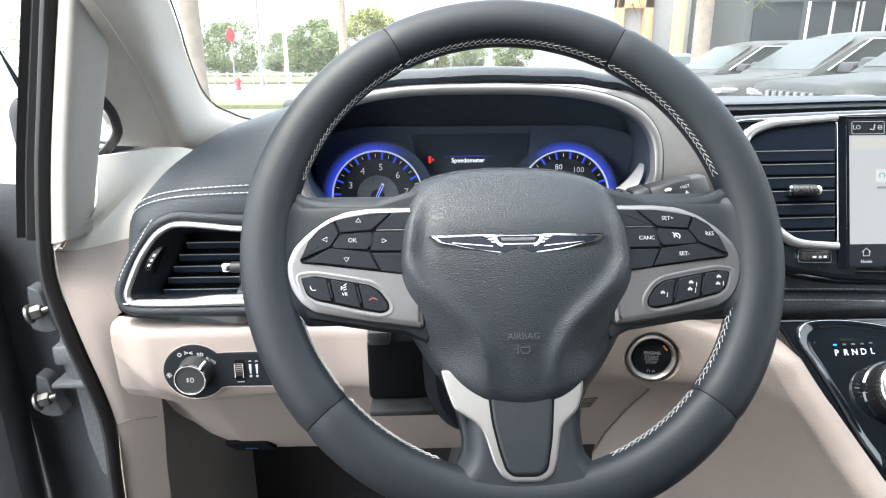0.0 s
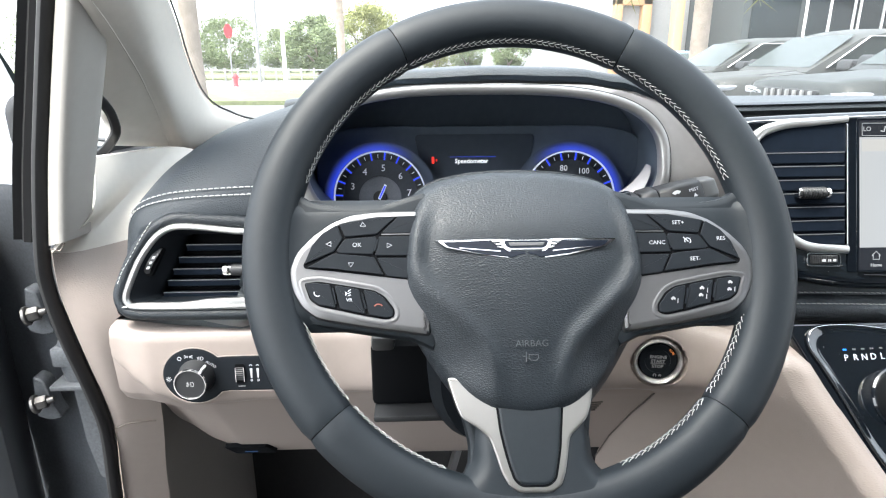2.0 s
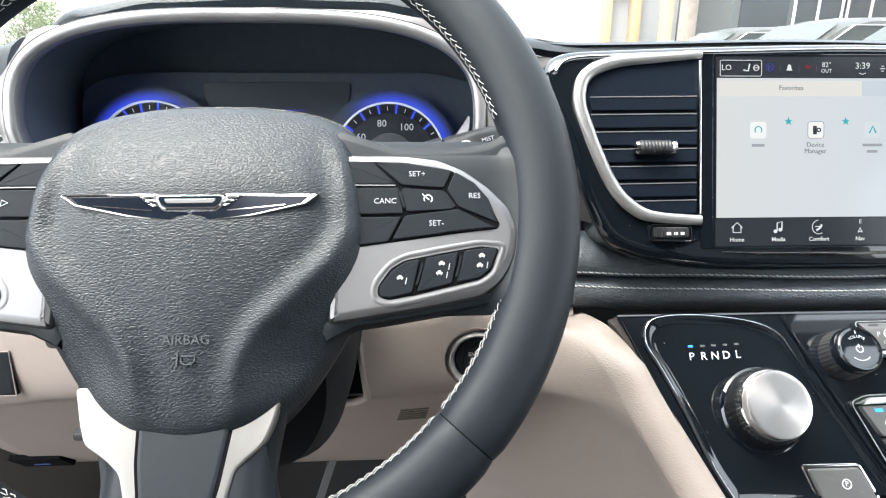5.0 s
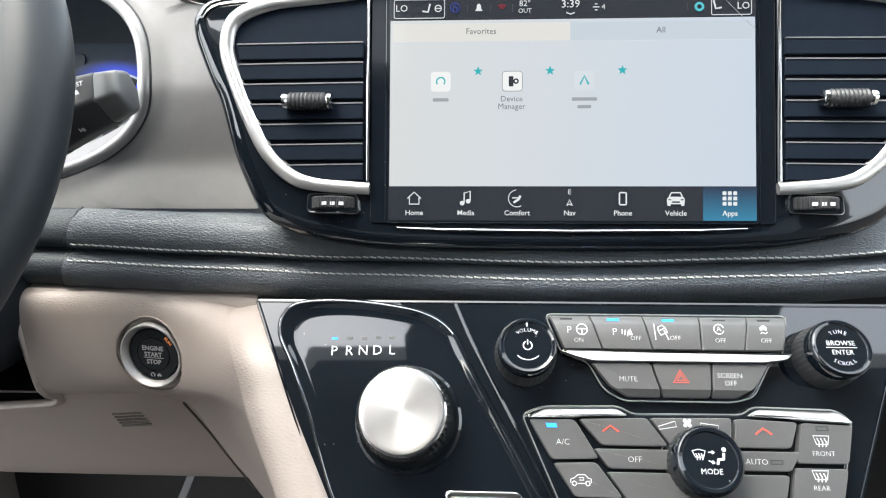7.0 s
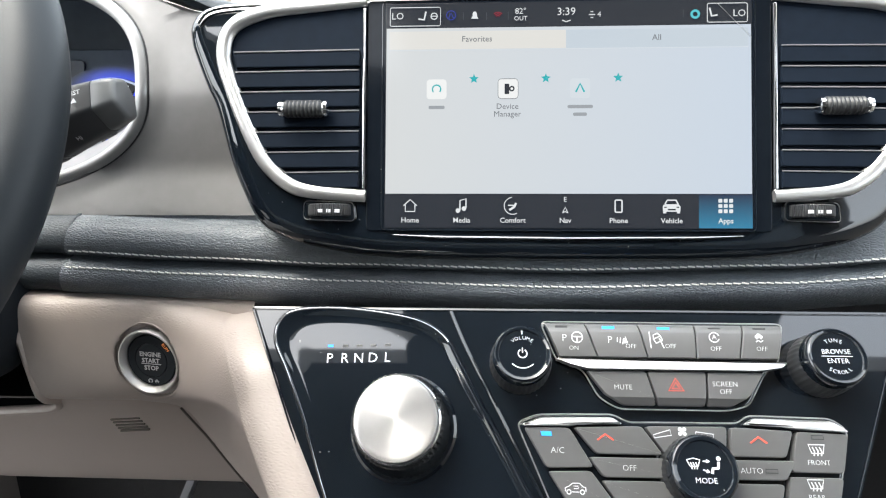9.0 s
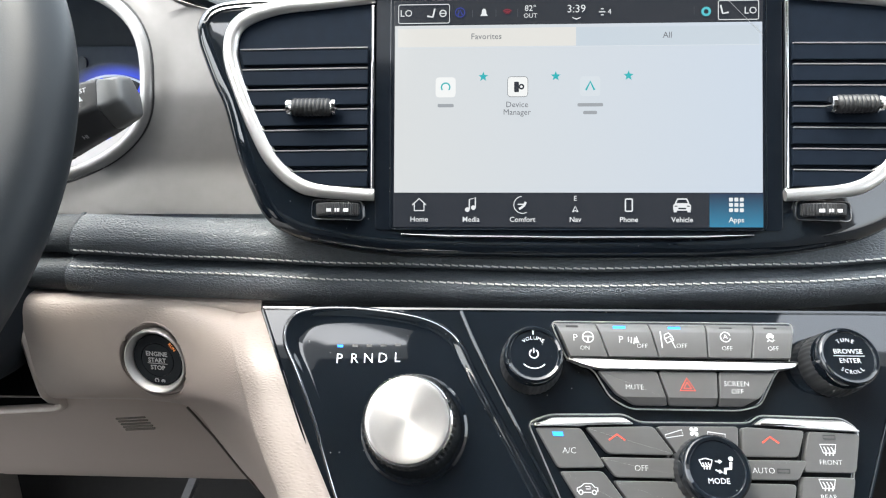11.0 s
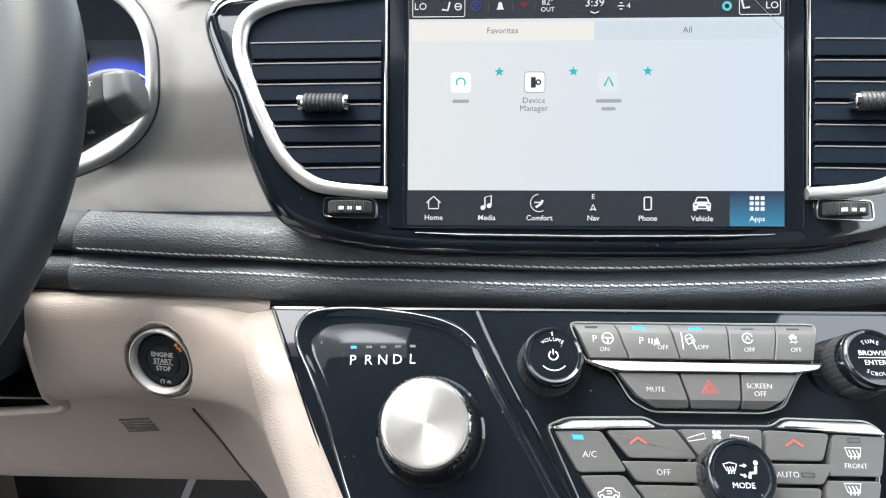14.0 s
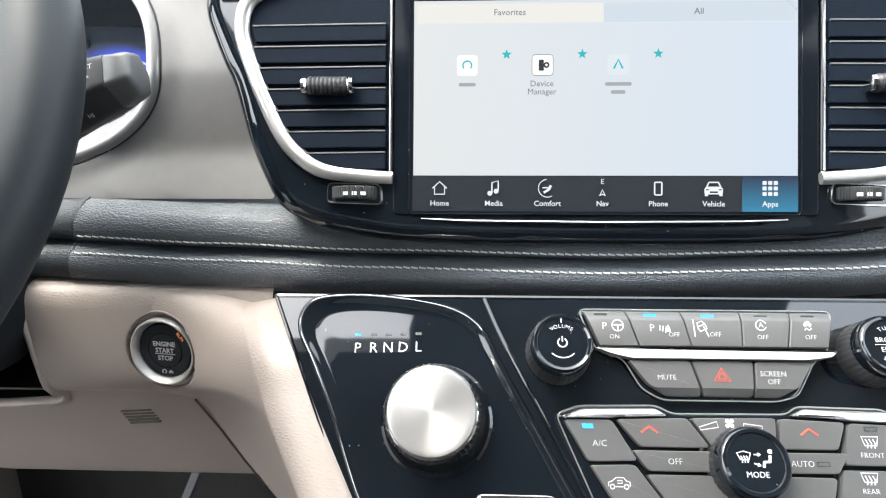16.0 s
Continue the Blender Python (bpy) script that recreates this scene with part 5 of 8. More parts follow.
part("wheel_slot", prism(rounded([(u - 0.0048, -0.0115), (u + 0.0048, -0.0115), (u + 0.0048, 0.0095), (u - 0.0048, 0.0095)], 0.002), 0.001, 0.0019, 0.0004), BLACKHOLE, lamps, m=HS)
bm, loops = bmesh.new(), []
for k in range(25):
    a = radians(-62 + 124 * k / 24)
    r = 0.0108 + (0.0005 if k % 2 else 0)
    loops.append([(u - 0.0036, r * math.sin(a) - 0.001, r * math.cos(a) - 0.0065), (u + 0.0036, r * math.sin(a) - 0.001, r * math.cos(a) - 0.0065)])
rings(bm, loops, closed=False)
part("thumbwheel", bm, PLASTIC, lamps, "ribbed dimmer wheel", m=HS)
for d in (-1, 1):
    part("wheel_cheek", stroke([(u + 0.0040 * d, -0.0085), (u + 0.0040 * d, 0.0065)], 0.0008, 0.002, 0.0042), CHROME, lamps, m=HS)
part("wheel_underline", stroke([(u - 0.0030, -0.0140), (u + 0.0040, -0.0140)], 0.0006, 0.0014, 0.0018), GREY_MARK, lamps, m=HS)
for u in (-0.2395, -0.2331):
    part("dimmer_mark", prism(rounded([(u - 0.0013, 0.0045), (u + 0.0013, 0.0045), (u + 0.0007, -0.0055), (u - 0.0007, -0.0055)], 0.0005, 2), 0.0012, 0.0018, 0.0001), WHITE_MARK, lamps, m=HS)
    part("dimmer_dot", annulus(u, -0.0080, 0.0006, 0.0012, 0.0012, 0.0018, 14), WHITE_MARK, lamps, m=HS)
    part("dimmer_symbol", annulus(u, 0.0072, 0.0008, 0.0014, 0.0012, 0.0018, 12, 0, 180), WHITE_MARK, lamps, m=HS)

# bonnet release and diagnostic flap under the knee panel
release = thing("bonnet_release", (-0.285, 0.69, 0.826), "black bonnet release flap under the knee panel", "lever")
part("flap", prism(rounded([(-0.322, 0.0), (-0.268, 0.0), (-0.258, -0.018), (-0.310, -0.018)], 0.003), 0, 0.006, 0.001), BLACKHOLE, release, m=plane(-30, 0.682, 0.845))
part("mark", prism([(-0.298, -0.011), (-0.282, -0.011), (-0.282, -0.013), (-0.298, -0.013)], 0.006, 0.0064, 0.0001), material("faint blue marking", (0.03, 0.08, 0.22), 0.6, vary=0), release, m=plane(-30, 0.682, 0.845))

# left air vent in its black stitched housing
LV = plane(10, 0.566, 1.118)
side_vent = thing("side_air_vent", (-0.30, 0.58, 1.12), "black side air vent in a satin silver frame", "air vent")
HOUSE = [(-0.205, 0.044), (-0.275, 0.0445), (-0.307, 0.043), (-0.320, 0.0365), (-0.3346, 0.0190), (-0.3494, -0.0026), (-0.3584, -0.0153), (-0.3636, -0.0363), (-0.3606, -0.0460), (-0.3520, -0.0510), (-0.205, -0.0545)]
bm = bmesh.new()
rings(bm, [[(u, v, w) for u, v in smoothed(HOUSE, 3)] for w in (-0.06, -0.012, -0.004)])
part("housing", bm, PAD, side_vent, "black padded housing", m=LV)
EDGE = [(-0.205, 0.0330), (-0.2443, 0.0346), (-0.2743, 0.0381), (-0.2989, 0.0395), (-0.3115, 0.0355), (-0.3227, 0.0267), (-0.3363, 0.0079), (-0.3467, -0.0138), (-0.3511, -0.0265), (-0.3490, -0.0335), (-0.3411, -0.0365), (-0.2947, -0.0375), (-0.205, -0.0360)]
# padded roll round the frame
pad = smoothed([Vector((-0.2050, 0.0400, -0.002))] + [Vector((p[0] - 0.0072 * math.cos(radians(a)), p[1] + 0.0072 * math.sin(radians(a)), -0.002)) for p, a in zip(EDGE[2:12], (85, 80, 60, 45, 32, 25, 10, -35, -75, -88))] + [Vector((-0.205, -0.0452, -0.002))], 5, False)
part("padded_edge", sweep(pad, oval(0.0062, 0.0062, 12), (0, 0, 1)), GRAINED, side_vent, "black grained padded edge", m=LV)
stitches([(LV @ Vector((u, v, 0.0035)))[:] for u, v in smoothed([Vector(p) for p in ((-0.3225, 0.0440), (-0.3315, 0.0310), (-0.3430, 0.0120), (-0.3520, -0.0020), (-0.3580, -0.0160))], 6, False)], (-0.4, -1, 0.2), THREAD, side_vent, 0.0030, 0.0016, 0.00042)
loop = [(p[0], p[1], 0.002) for p in smoothed([Vector(p) for p in EDGE], 4, False)]
part("frame", sweep(loop, oval(0.0032, 0.0035, 10), (0, 0, 1)), SILVER, side_vent, "satin silver frame", m=LV)
part("lower_bar", prism(smoothed([(-0.340, -0.0325), (-0.3026, -0.0328), (-0.2847, -0.0312), (-0.2667, -0.0292), (-0.205, -0.0289), (-0.205, -0.0400), (-0.345, -0.0385), (-0.349, -0.0345)], 2), 0.0, 0.0048, 0.002), SILVER, side_vent, "satin silver lower bar", m=LV)
# smooth funnel down to the slats
MOUTH = smoothed([Vector(p) for p in ((-0.205, 0.0320), (-0.2743, 0.0355), (-0.2980, 0.0365), (-0.3090, 0.0330), (-0.3200, 0.0250), (-0.3335, 0.0065), (-0.3435, -0.0150), (-0.3475, -0.0265), (-0.3440, -0.0320), (-0.3380, -0.0335), (-0.2947, -0.0330), (-0.205, -0.0290))], 3, False)
THROAT = smoothed([Vector(p) for p in ((-0.205, 0.0300), (-0.2700, 0.0298), (-0.2940, 0.0297), (-0.2985, 0.0270), (-0.3020, 0.0200), (-0.3120, 0.0010), (-0.3215, -0.0170), (-0.3275, -0.0280), (-0.3265, -0.0310), (-0.3230, -0.0318), (-0.2900, -0.0318), (-0.205, -0.0306))], 3, False)
bm = bmesh.new()
rings(bm, [[(p.x, p.y, 0.002) for p in MOUTH], [(p.x * 0.75 + q.x * 0.25, p.y * 0.75 + q.y * 0.25, -0.003) for p, q in zip(MOUTH, THROAT)], [(p.x * 0.08 + q.x * 0.92, p.y * 0.08 + q.y * 0.92, -0.0155) for p, q in zip(MOUTH, THROAT)], [(q.x, q.y, -0.019) for q in THROAT], [(q.x, q.y, -0.032) for q in THROAT]], closed=False)
part("funnel", bm, BUTTON, side_vent, "smooth black surround", m=LV, sharp=50)
# near-black plate that stands in for the shade behind the slats
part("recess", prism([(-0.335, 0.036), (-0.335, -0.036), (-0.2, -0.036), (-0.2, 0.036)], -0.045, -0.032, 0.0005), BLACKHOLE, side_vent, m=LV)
for k, (u, v) in enumerate(((-0.3005, 0.0194), (-0.3086, 0.0073), (-0.3148, -0.0043), (-0.3211, -0.0155), (-0.3256, -0.0275))):
    part("slat", prism([(u, v - 0.0060), (-0.205, v - 0.0060), (-0.205, v), (u, v)], -0.030, -0.0205, 0.0008), SLAT, side_vent, m=LV)
    # a pale strip draws the highlight on the slat's upper edge
    part("slat_glint", stroke([(u, v), (-0.205, v)], 0.0008, -0.0212, -0.0200), EDGE_GREY, side_vent, m=LV)
# the hollow round the thumbwheel has its shade painted in too
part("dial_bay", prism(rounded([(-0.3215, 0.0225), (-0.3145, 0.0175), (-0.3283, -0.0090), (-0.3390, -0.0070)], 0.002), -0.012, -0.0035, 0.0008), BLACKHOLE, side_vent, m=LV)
bm, loops = bmesh.new(), []
for k in range(15):
    t = k / 14
    c = (-0.3190 - 0.0140 * t, 0.0175 - 0.0240 * t)
    h = -0.0035 + 0.0045 * math.sin(math.pi * t)
    loops.append([(c[0] - 0.0038, c[1], h + (0.0004 if k % 2 else 0)), (c[0] + 0.0030, c[1] + 0.001, h + (0.0004 if k % 2 else 0))])
rings(bm, loops, closed=False)
part("thumbwheel", bm, PLASTIC, side_vent, m=LV)
bm = bmesh.new()
for t in (0.3, 0.5, 0.7):
    prism([(-0.3200 - 0.0140 * t, 0.0185 - 0.024 * t), (-0.3175 - 0.0140 * t, 0.0185 - 0.024 * t), (-0.3188 - 0.0140 * t, 0.0160 - 0.024 * t), (-0.3213 - 0.0140 * t, 0.0160 - 0.024 * t)], 0.0, 0.0014, 0.0002, bm)
part("marks", bm, WHITE_MARK, side_vent, m=LV)
part("knob", lathe([(0.0, -0.004), (0.0050, -0.003), (0.0058, 0.0), (0.0050, 0.004)], 20), CHROME, side_vent, "chrome knob tip", m=LV @ Matrix.Translation((-0.2560, -0.0025, 0.0)) @ pose(0, 0, 0, 0, 90))
part("knob", lathe([(0.0050, 0.004), (0.0055, 0.006), (0.0055, 0.03)], 20), PLASTIC, side_vent, "black vane knob", m=LV @ Matrix.Translation((-0.2560, -0.0025, 0.0)) @ pose(0, 0, 0, 0, 90))


# ---- centre of the dashboard: screen, vents, controls ----
touch = thing("touchscreen", (MID, 0.54, 1.18), "wide touchscreen in a gloss black surround showing app icons", "touchscreen")
BEZ = [(0.2035, 0.118), (0.2080, 0.104), (0.2145, 0.088), (0.2210, 0.074), (0.2300, 0.043), (0.2385, 0.022), (0.2480, 0.005), (0.2620, -0.0045), (0.2870, -0.0120), (0.3350, -0.0180), (MID, -0.0195)]
BEZ_TOP = [(0.2045, 0.130), (0.2180, 0.140), (0.2580, 0.1430), (0.3410, 0.1460), (MID, 0.1480)]
half = BEZ_TOP[::-1] + BEZ
outline = half[:-1] + [(2 * MID - x, v) for x, v in half[::-1][:-1]]
outline = [Vector(p) for p in outline]


ring = smoothed(outline, 4)
bm = bmesh.new()
rings(bm, [[(p[0], p[1], -0.040) for p in ring]] + [[(p[0], p[1], -0.0085 + 0.0085 * math.sin(radians(10 * k))) for p in inset(ring, 0.0110 * (1 - math.cos(radians(10 * k))))] for k in range(10)], cap0=True, cap1=True)
part("surround", bm, PIANO, touch, "gloss black surround", m=SCREEN, sharp=50)
part("surround_line", sweep([(x, v, 0.0015) for x, v in smoothed([(0.2110, 0.126), (0.2210, 0.1345), (0.2580, 0.1372), (0.3410, 0.1402), (MID, 0.1422), (0.5324, 0.1402), (0.6154, 0.1372)], 5, False)], oval(0.0009, 0.0012, 8), (0, 0, 1)), CHROME, touch, m=SCREEN)
X0, SW, SH = 0.3279, 0.2175, 0.1365
# coated display glass that runs from vent to vent
COATED = material("coated black display glass", (0.0045, 0.0062, 0.0090), 0.08, spec=0.12, vary=0.2)
part("display_glass", prism(rounded([(X0 - 0.0112, -0.0018), (X0 + SW + 0.0112, -0.0018), (X0 + SW + 0.0112, SH + 0.0022), (X0 - 0.0112, SH + 0.0022)], 0.003), -0.002, 0.0008, 0.0005), COATED, touch, "coated black display glass", m=SCREEN)
part("screen_edge", sweep([(p[0], p[1], 0.0008) for p in rounded([(X0 - 0.0020, -0.0015), (X0 + SW + 0.0020, -0.0015), (X0 + SW + 0.0020, SH + 0.0018), (X0 - 0.0020, SH + 0.0018)], 0.003)], oval(0.0004, 0.0004, 6), (0, 0, 1), True), PIANO, touch, m=SCREEN)


def lit(name, color, glow=0.98):
    m = material(name, color, 0.12, vary=0.0, emit=glow, spec=0.16)
    m.node_tree.nodes["Principled BSDF"].inputs["Base Color"].default_value = (0.01, 0.01, 0.01, 1)
    return m


UI_BLACK = lit("dark screen field", (0.024, 0.032, 0.050), 0.6)
UI_TAB, UI_TAB2 = lit("warm white screen tab", (0.74, 0.72, 0.69)), lit("grey blue screen tab", (0.56, 0.62, 0.69))
UI_INK, UI_WHITE, UI_TEAL = lit("grey screen ink", (0.16, 0.17, 0.19)), lit("white screen ink", (0.80, 0.81, 0.83)), lit("teal screen ink", (0.02, 0.42, 0.46))
UI_TILE, UI_TILE2, UI_RED, UI_SKY = lit("white app tile", (0.86, 0.86, 0.86)), lit("pale app tile", (0.66, 0.70, 0.75)), lit("dull red screen ink", (0.30, 0.02, 0.04)), lit("blue screen ink", (0.03, 0.05, 0.35))
# the lit field fades a little towards the cooler right side
UI_FIELD = lit("pale blue screen field", (0.58, 0.64, 0.70))
fn, fl = UI_FIELD.node_tree.nodes, UI_FIELD.node_tree.links
tc, sep, ramp = fn.new("ShaderNodeTexCoord"), fn.new("ShaderNodeSeparateXYZ"), fn.new("ShaderNodeValToRGB")
fl.new(tc.outputs["Generated"], sep.inputs[0]), fl.new(sep.outputs[0], ramp.inputs[0])
ramp.color_ramp.elements[0].color, ramp.color_ramp.elements[1].color = (0.67, 0.68, 0.69, 1), (0.585, 0.65, 0.75, 1)
fl.new(ramp.outputs[0], fn["Principled BSDF"].inputs["Emission Color"])
UI_APPS = lit("blue selected key", (0.02, 0.16, 0.29))
an, al = UI_APPS.node_tree.nodes, UI_APPS.node_tree.links
tc, sep, ramp = an.new("ShaderNodeTexCoord"), an.new("ShaderNodeSeparateXYZ"), an.new("ShaderNodeValToRGB")
al.new(tc.outputs["Generated"], sep.inputs[0]), al.new(sep.outputs[2], ramp.inputs[0])
ramp.color_ramp.elements[0].color, ramp.color_ramp.elements[1].color = (0.03, 0.22, 0.38, 1), (0.015, 0.03, 0.07, 1)
al.new(ramp.outputs[0], an["Principled BSDF"].inputs["Emission Color"])


def patch(name, u0, u1, v0, v1, w, mat, r=0.0, label=""):
    q = [(u0, v0), (u1, v0), (u1, v1), (u0, v1)]
    return part(name, prism(rounded(q, r, 4) if r else q, w - 0.0002, w, 0.00004), mat, touch, label, m=SCREEN)


def ui_text(words, size, u, v, mat, bold=0.0):
    return lettering(words, size, u, v, 0.0017, mat, touch, SCREEN, bold=bold)


def ui_line(name, pts, width, mat, closed=False):
    return part(name, stroke(pts, width, 0.0015, 0.0017, closed=closed), mat, touch, m=SCREEN)


part("display", prism([(X0, 0), (X0 + SW, 0), (X0 + SW, SH), (X0, SH)], 0.0, 0.0010, 0.0001), UI_BLACK, touch, "lit display", m=SCREEN)
patch("app_field", X0 + 0.0005, X0 + SW - 0.0005, 0.0206, 0.1212, 0.00125, UI_FIELD, label="pale blue app page")
patch("tab", 0.3303, 0.4365, 0.1082, 0.1192, 0.0014, UI_TAB)
patch("tab", 0.4367, 0.5432, 0.1082, 0.1192, 0.0014, UI_TAB2)
patch("rule", 0.3303, 0.5432, 0.1075, 0.1079, 0.0014, UI_TILE2)
ui_text("Favorites", 0.0050, 0.3833, 0.1140, UI_INK), ui_text("All", 0.0050, 0.4900, 0.1137, UI_INK)
for k, u in enumerate((0.3591, 0.4021, 0.4449)):
    patch("app_tile", u - 0.0060, u + 0.0060, 0.0778, 0.0898, 0.0014, UI_TILE2 if k == 2 else UI_TILE, 0.0022)
    s = 0.0225
    star = [(u + s + (0.0030 if i % 2 == 0 else 0.0013) * math.sin(radians(36 * i)), 0.0900 + (0.0030 if i % 2 == 0 else 0.0013) * math.cos(radians(36 * i))) for i in range(10)]
    part("star", prism(star, 0.0012, 0.0015, 0.00005), UI_TEAL, touch, m=SCREEN)
part("app_symbol", annulus(0.3591, 0.0838, 0.0021, 0.0029, 0.0014, 0.0016, 24, -40, 220), UI_TEAL, touch, m=SCREEN)
patch("app_symbol", 0.4000, 0.4028, 0.0806, 0.0868, 0.0016, UI_BLACK, 0.0005)
part("app_symbol", annulus(0.4043, 0.0838, 0.0008, 0.0017, 0.0014, 0.0016, 16), UI_BLACK, touch, m=SCREEN)
part("app_rim", stroke(rounded([(0.3961, 0.0778), (0.4081, 0.0778), (0.4081, 0.0898), (0.3961, 0.0898)], 0.0022), 0.0003, 0.0014, 0.0016, closed=True), UI_INK, touch, m=SCREEN)
ui_line("app_symbol", [(0.4424, 0.0815), (0.4449, 0.0866), (0.4474, 0.0815)], 0.0011, UI_TEAL)
ui_text("Device", 0.0048, 0.4017, 0.0730, UI_INK), ui_text("Manager", 0.0048, 0.4017, 0.0684, UI_INK)
# names of brands stay plain bars
UI_SOFT = lit("soft grey screen ink", (0.33, 0.35, 0.38))
patch("name_bar", 0.3543, 0.3640, 0.0718, 0.0738, 0.0014, UI_SOFT, 0.0009), patch("name_bar", 0.4375, 0.4525, 0.0718, 0.0738, 0.0014, UI_SOFT, 0.0009), patch("name_bar", 0.4408, 0.4490, 0.0672, 0.0692, 0.0014, UI_SOFT, 0.0009)
# status line
for u0, u1 in ((0.3306, 0.3612), (0.5195, 0.5427)):
    ui_line("seat_box", rounded([(u0, 0.1225), (u1, 0.1225), (u1, 0.1338), (u0, 0.1338)], 0.0012), 0.0004, UI_WHITE, True)
ui_text("LO", 0.0058, 0.3352, 0.1284, UI_WHITE), ui_text("LO", 0.0058, 0.5380, 0.1276, UI_WHITE)
for u, d in ((0.3500, 1), (0.5232, -1)):
    ui_line("seat_symbol", [(u - 0.0022 * d, 0.1268), (u + 0.0012 * d, 0.1262), (u + 0.0024 * d, 0.1312)], 0.0010, UI_WHITE)
part("heat_symbol", annulus(0.3573, 0.1284, 0.0016, 0.0022, 0.0014, 0.0016, 20), UI_WHITE, touch, m=SCREEN)
ui_line("heat_symbol", [(0.3556, 0.1284), (0.3590, 0.1284)], 0.0005, UI_WHITE)
part("driver_symbol", annulus(0.3676, 0.1288, 0.0025, 0.0030, 0.0014, 0.0016, 24), UI_SKY, touch, m=SCREEN)
part("driver_symbol", stroke([(0.3662, 0.1272), (0.3676, 0.1302), (0.3690, 0.1272)], 0.0007, 0.0014, 0.0016), UI_SKY, touch, m=SCREEN)
bell = [(0.3797, 0.1266), (0.3841, 0.1266), (0.3833, 0.1280), (0.3831, 0.1300), (0.3824, 0.1309), (0.3814, 0.1309), (0.3807, 0.1300), (0.3805, 0.1280)]
part("bell_symbol", prism(bell, 0.0013, 0.0016, 0.00005), UI_WHITE, touch, m=SCREEN)
for r in (0.0012, 0.0022, 0.0032):
    part("signal_symbol", annulus(0.3958, 0.1268, r, r + 0.0005, 0.0014, 0.0016, 10, 45, 135), UI_RED, touch, m=SCREEN)
ui_text("82°", 0.0050, 0.4095, 0.1306, UI_WHITE), ui_text("OUT", 0.0038, 0.4095, 0.1262, UI_WHITE)
ui_text("3:39", 0.0066, 0.4367, 0.1299, UI_WHITE), ui_line("chevron", [(0.4342, 0.1249), (0.4367, 0.1239), (0.4392, 0.1249)], 0.0006, UI_WHITE)
ui_text("4", 0.0046, 0.4562, 0.1280, UI_WHITE)
bm = bmesh.new()
for q in (-0.0018, 0, 0.0018):
    stroke([(0.4500 + abs(q) * 0.6, 0.1281 + q), (0.4538 - abs(q) * 0.6, 0.1281 + q)], 0.0006, 0.0014, 0.0016, bm)
part("signal_symbol", bm, UI_WHITE, touch, m=SCREEN)
part("assistant_symbol", annulus(0.5125, 0.1275, 0.0014, 0.0028, 0.0014, 0.0016, 24), lit("cyan screen ink", (0.10, 0.55, 0.62)), touch, m=SCREEN)
bm = bmesh.new()
for u in (0.3665, 0.3750, 0.3890, 0.4020, 0.5055):
    stroke([(u, 0.1258), (u, 0.1304)], 0.0002, 0.0014, 0.0016, bm)
part("dividers", bm, UI_INK, touch, m=SCREEN)
part("scratch", stroke([(0.5255, 0.1337), (0.5449, 0.1133)], 0.00018, 0.0016, 0.00175), EDGE_GREY, touch, "fine pale scratch", m=SCREEN)
# row of keys at the foot of the screen
patch("selected_key", 0.5143, X0 + SW - 0.0003, 0.0003, 0.0202, 0.0013, UI_APPS)
CELLS = [0.3436, 0.3746, 0.4051, 0.4362, 0.4675, 0.4984, 0.5296]
for u, word in zip(CELLS, ("Home", "Media", "Comfort", "Nav", "Phone", "Vehicle", "Apps")):
    ui_text(word, 0.0043, u, 0.0045, UI_WHITE, 0.00005)
u = CELLS[0]
ui_line("home_symbol", [(u - 0.0041, 0.0132), (u, 0.0170), (u + 0.0041, 0.0132)], 0.0007, UI_WHITE)
ui_line("home_symbol", [(u - 0.0029, 0.0138), (u - 0.0029, 0.0098), (u + 0.0029, 0.0098), (u + 0.0029, 0.0138)], 0.0007, UI_WHITE)
u = CELLS[1]
bm = stroke([(u - 0.0010, 0.0105), (u - 0.0010, 0.0165), (u + 0.0026, 0.0175), (u + 0.0026, 0.0118)], 0.0008, 0.0014, 0.0016)
disc(u - 0.0022, 0.0104, 0.0014, 0.0014, 0.0016, 0.00005, 14, bm), disc(u + 0.0014, 0.0116, 0.0014, 0.0014, 0.0016, 0.00005, 14, bm)
part("media_symbol", bm, UI_WHITE, touch, m=SCREEN)
u = CELLS[2]
part("comfort_symbol", annulus(u, 0.0133, 0.0048, 0.0053, 0.0014, 0.0016, 32, 95, 300), UI_WHITE, touch, m=SCREEN)
ui_line("comfort_symbol", [(u - 0.0020, 0.0108), (u - 0.0004, 0.0118), (u + 0.0010, 0.0128), (u + 0.0020, 0.0150)], 0.0014, UI_WHITE)
ui_line("comfort_symbol", [(u - 0.0028, 0.0136), (u + 0.0012, 0.0136)], 0.0007, UI_WHITE)
u = CELLS[3]
ui_text("E", 0.0042, u, 0.0170, UI_WHITE), ui_line("compass_symbol", [(u - 0.0016, 0.0090), (u, 0.0126), (u + 0.0016, 0.0090), (u, 0.0100)], 0.0006, UI_WHITE, True)
u = CELLS[4]
ui_line("phone_symbol", rounded([(u - 0.0020, 0.0096), (u + 0.0020, 0.0096), (u + 0.0020, 0.0168), (u - 0.0020, 0.0168)], 0.0007), 0.0008, UI_WHITE, True)
u = CELLS[5]
bm = prism(rounded([(u - 0.0050, 0.0100), (u + 0.0050, 0.0100), (u + 0.0052, 0.0132), (u + 0.0040, 0.0144), (u - 0.0040, 0.0144), (u - 0.0052, 0.0132)], 0.0006, 2), 0.0013, 0.0016, 0.00005)
stroke([(u - 0.0038, 0.0144), (u - 0.0026, 0.0168), (u + 0.0026, 0.0168), (u + 0.0038, 0.0144)], 0.0008, 0.0013, 0.0016, bm)
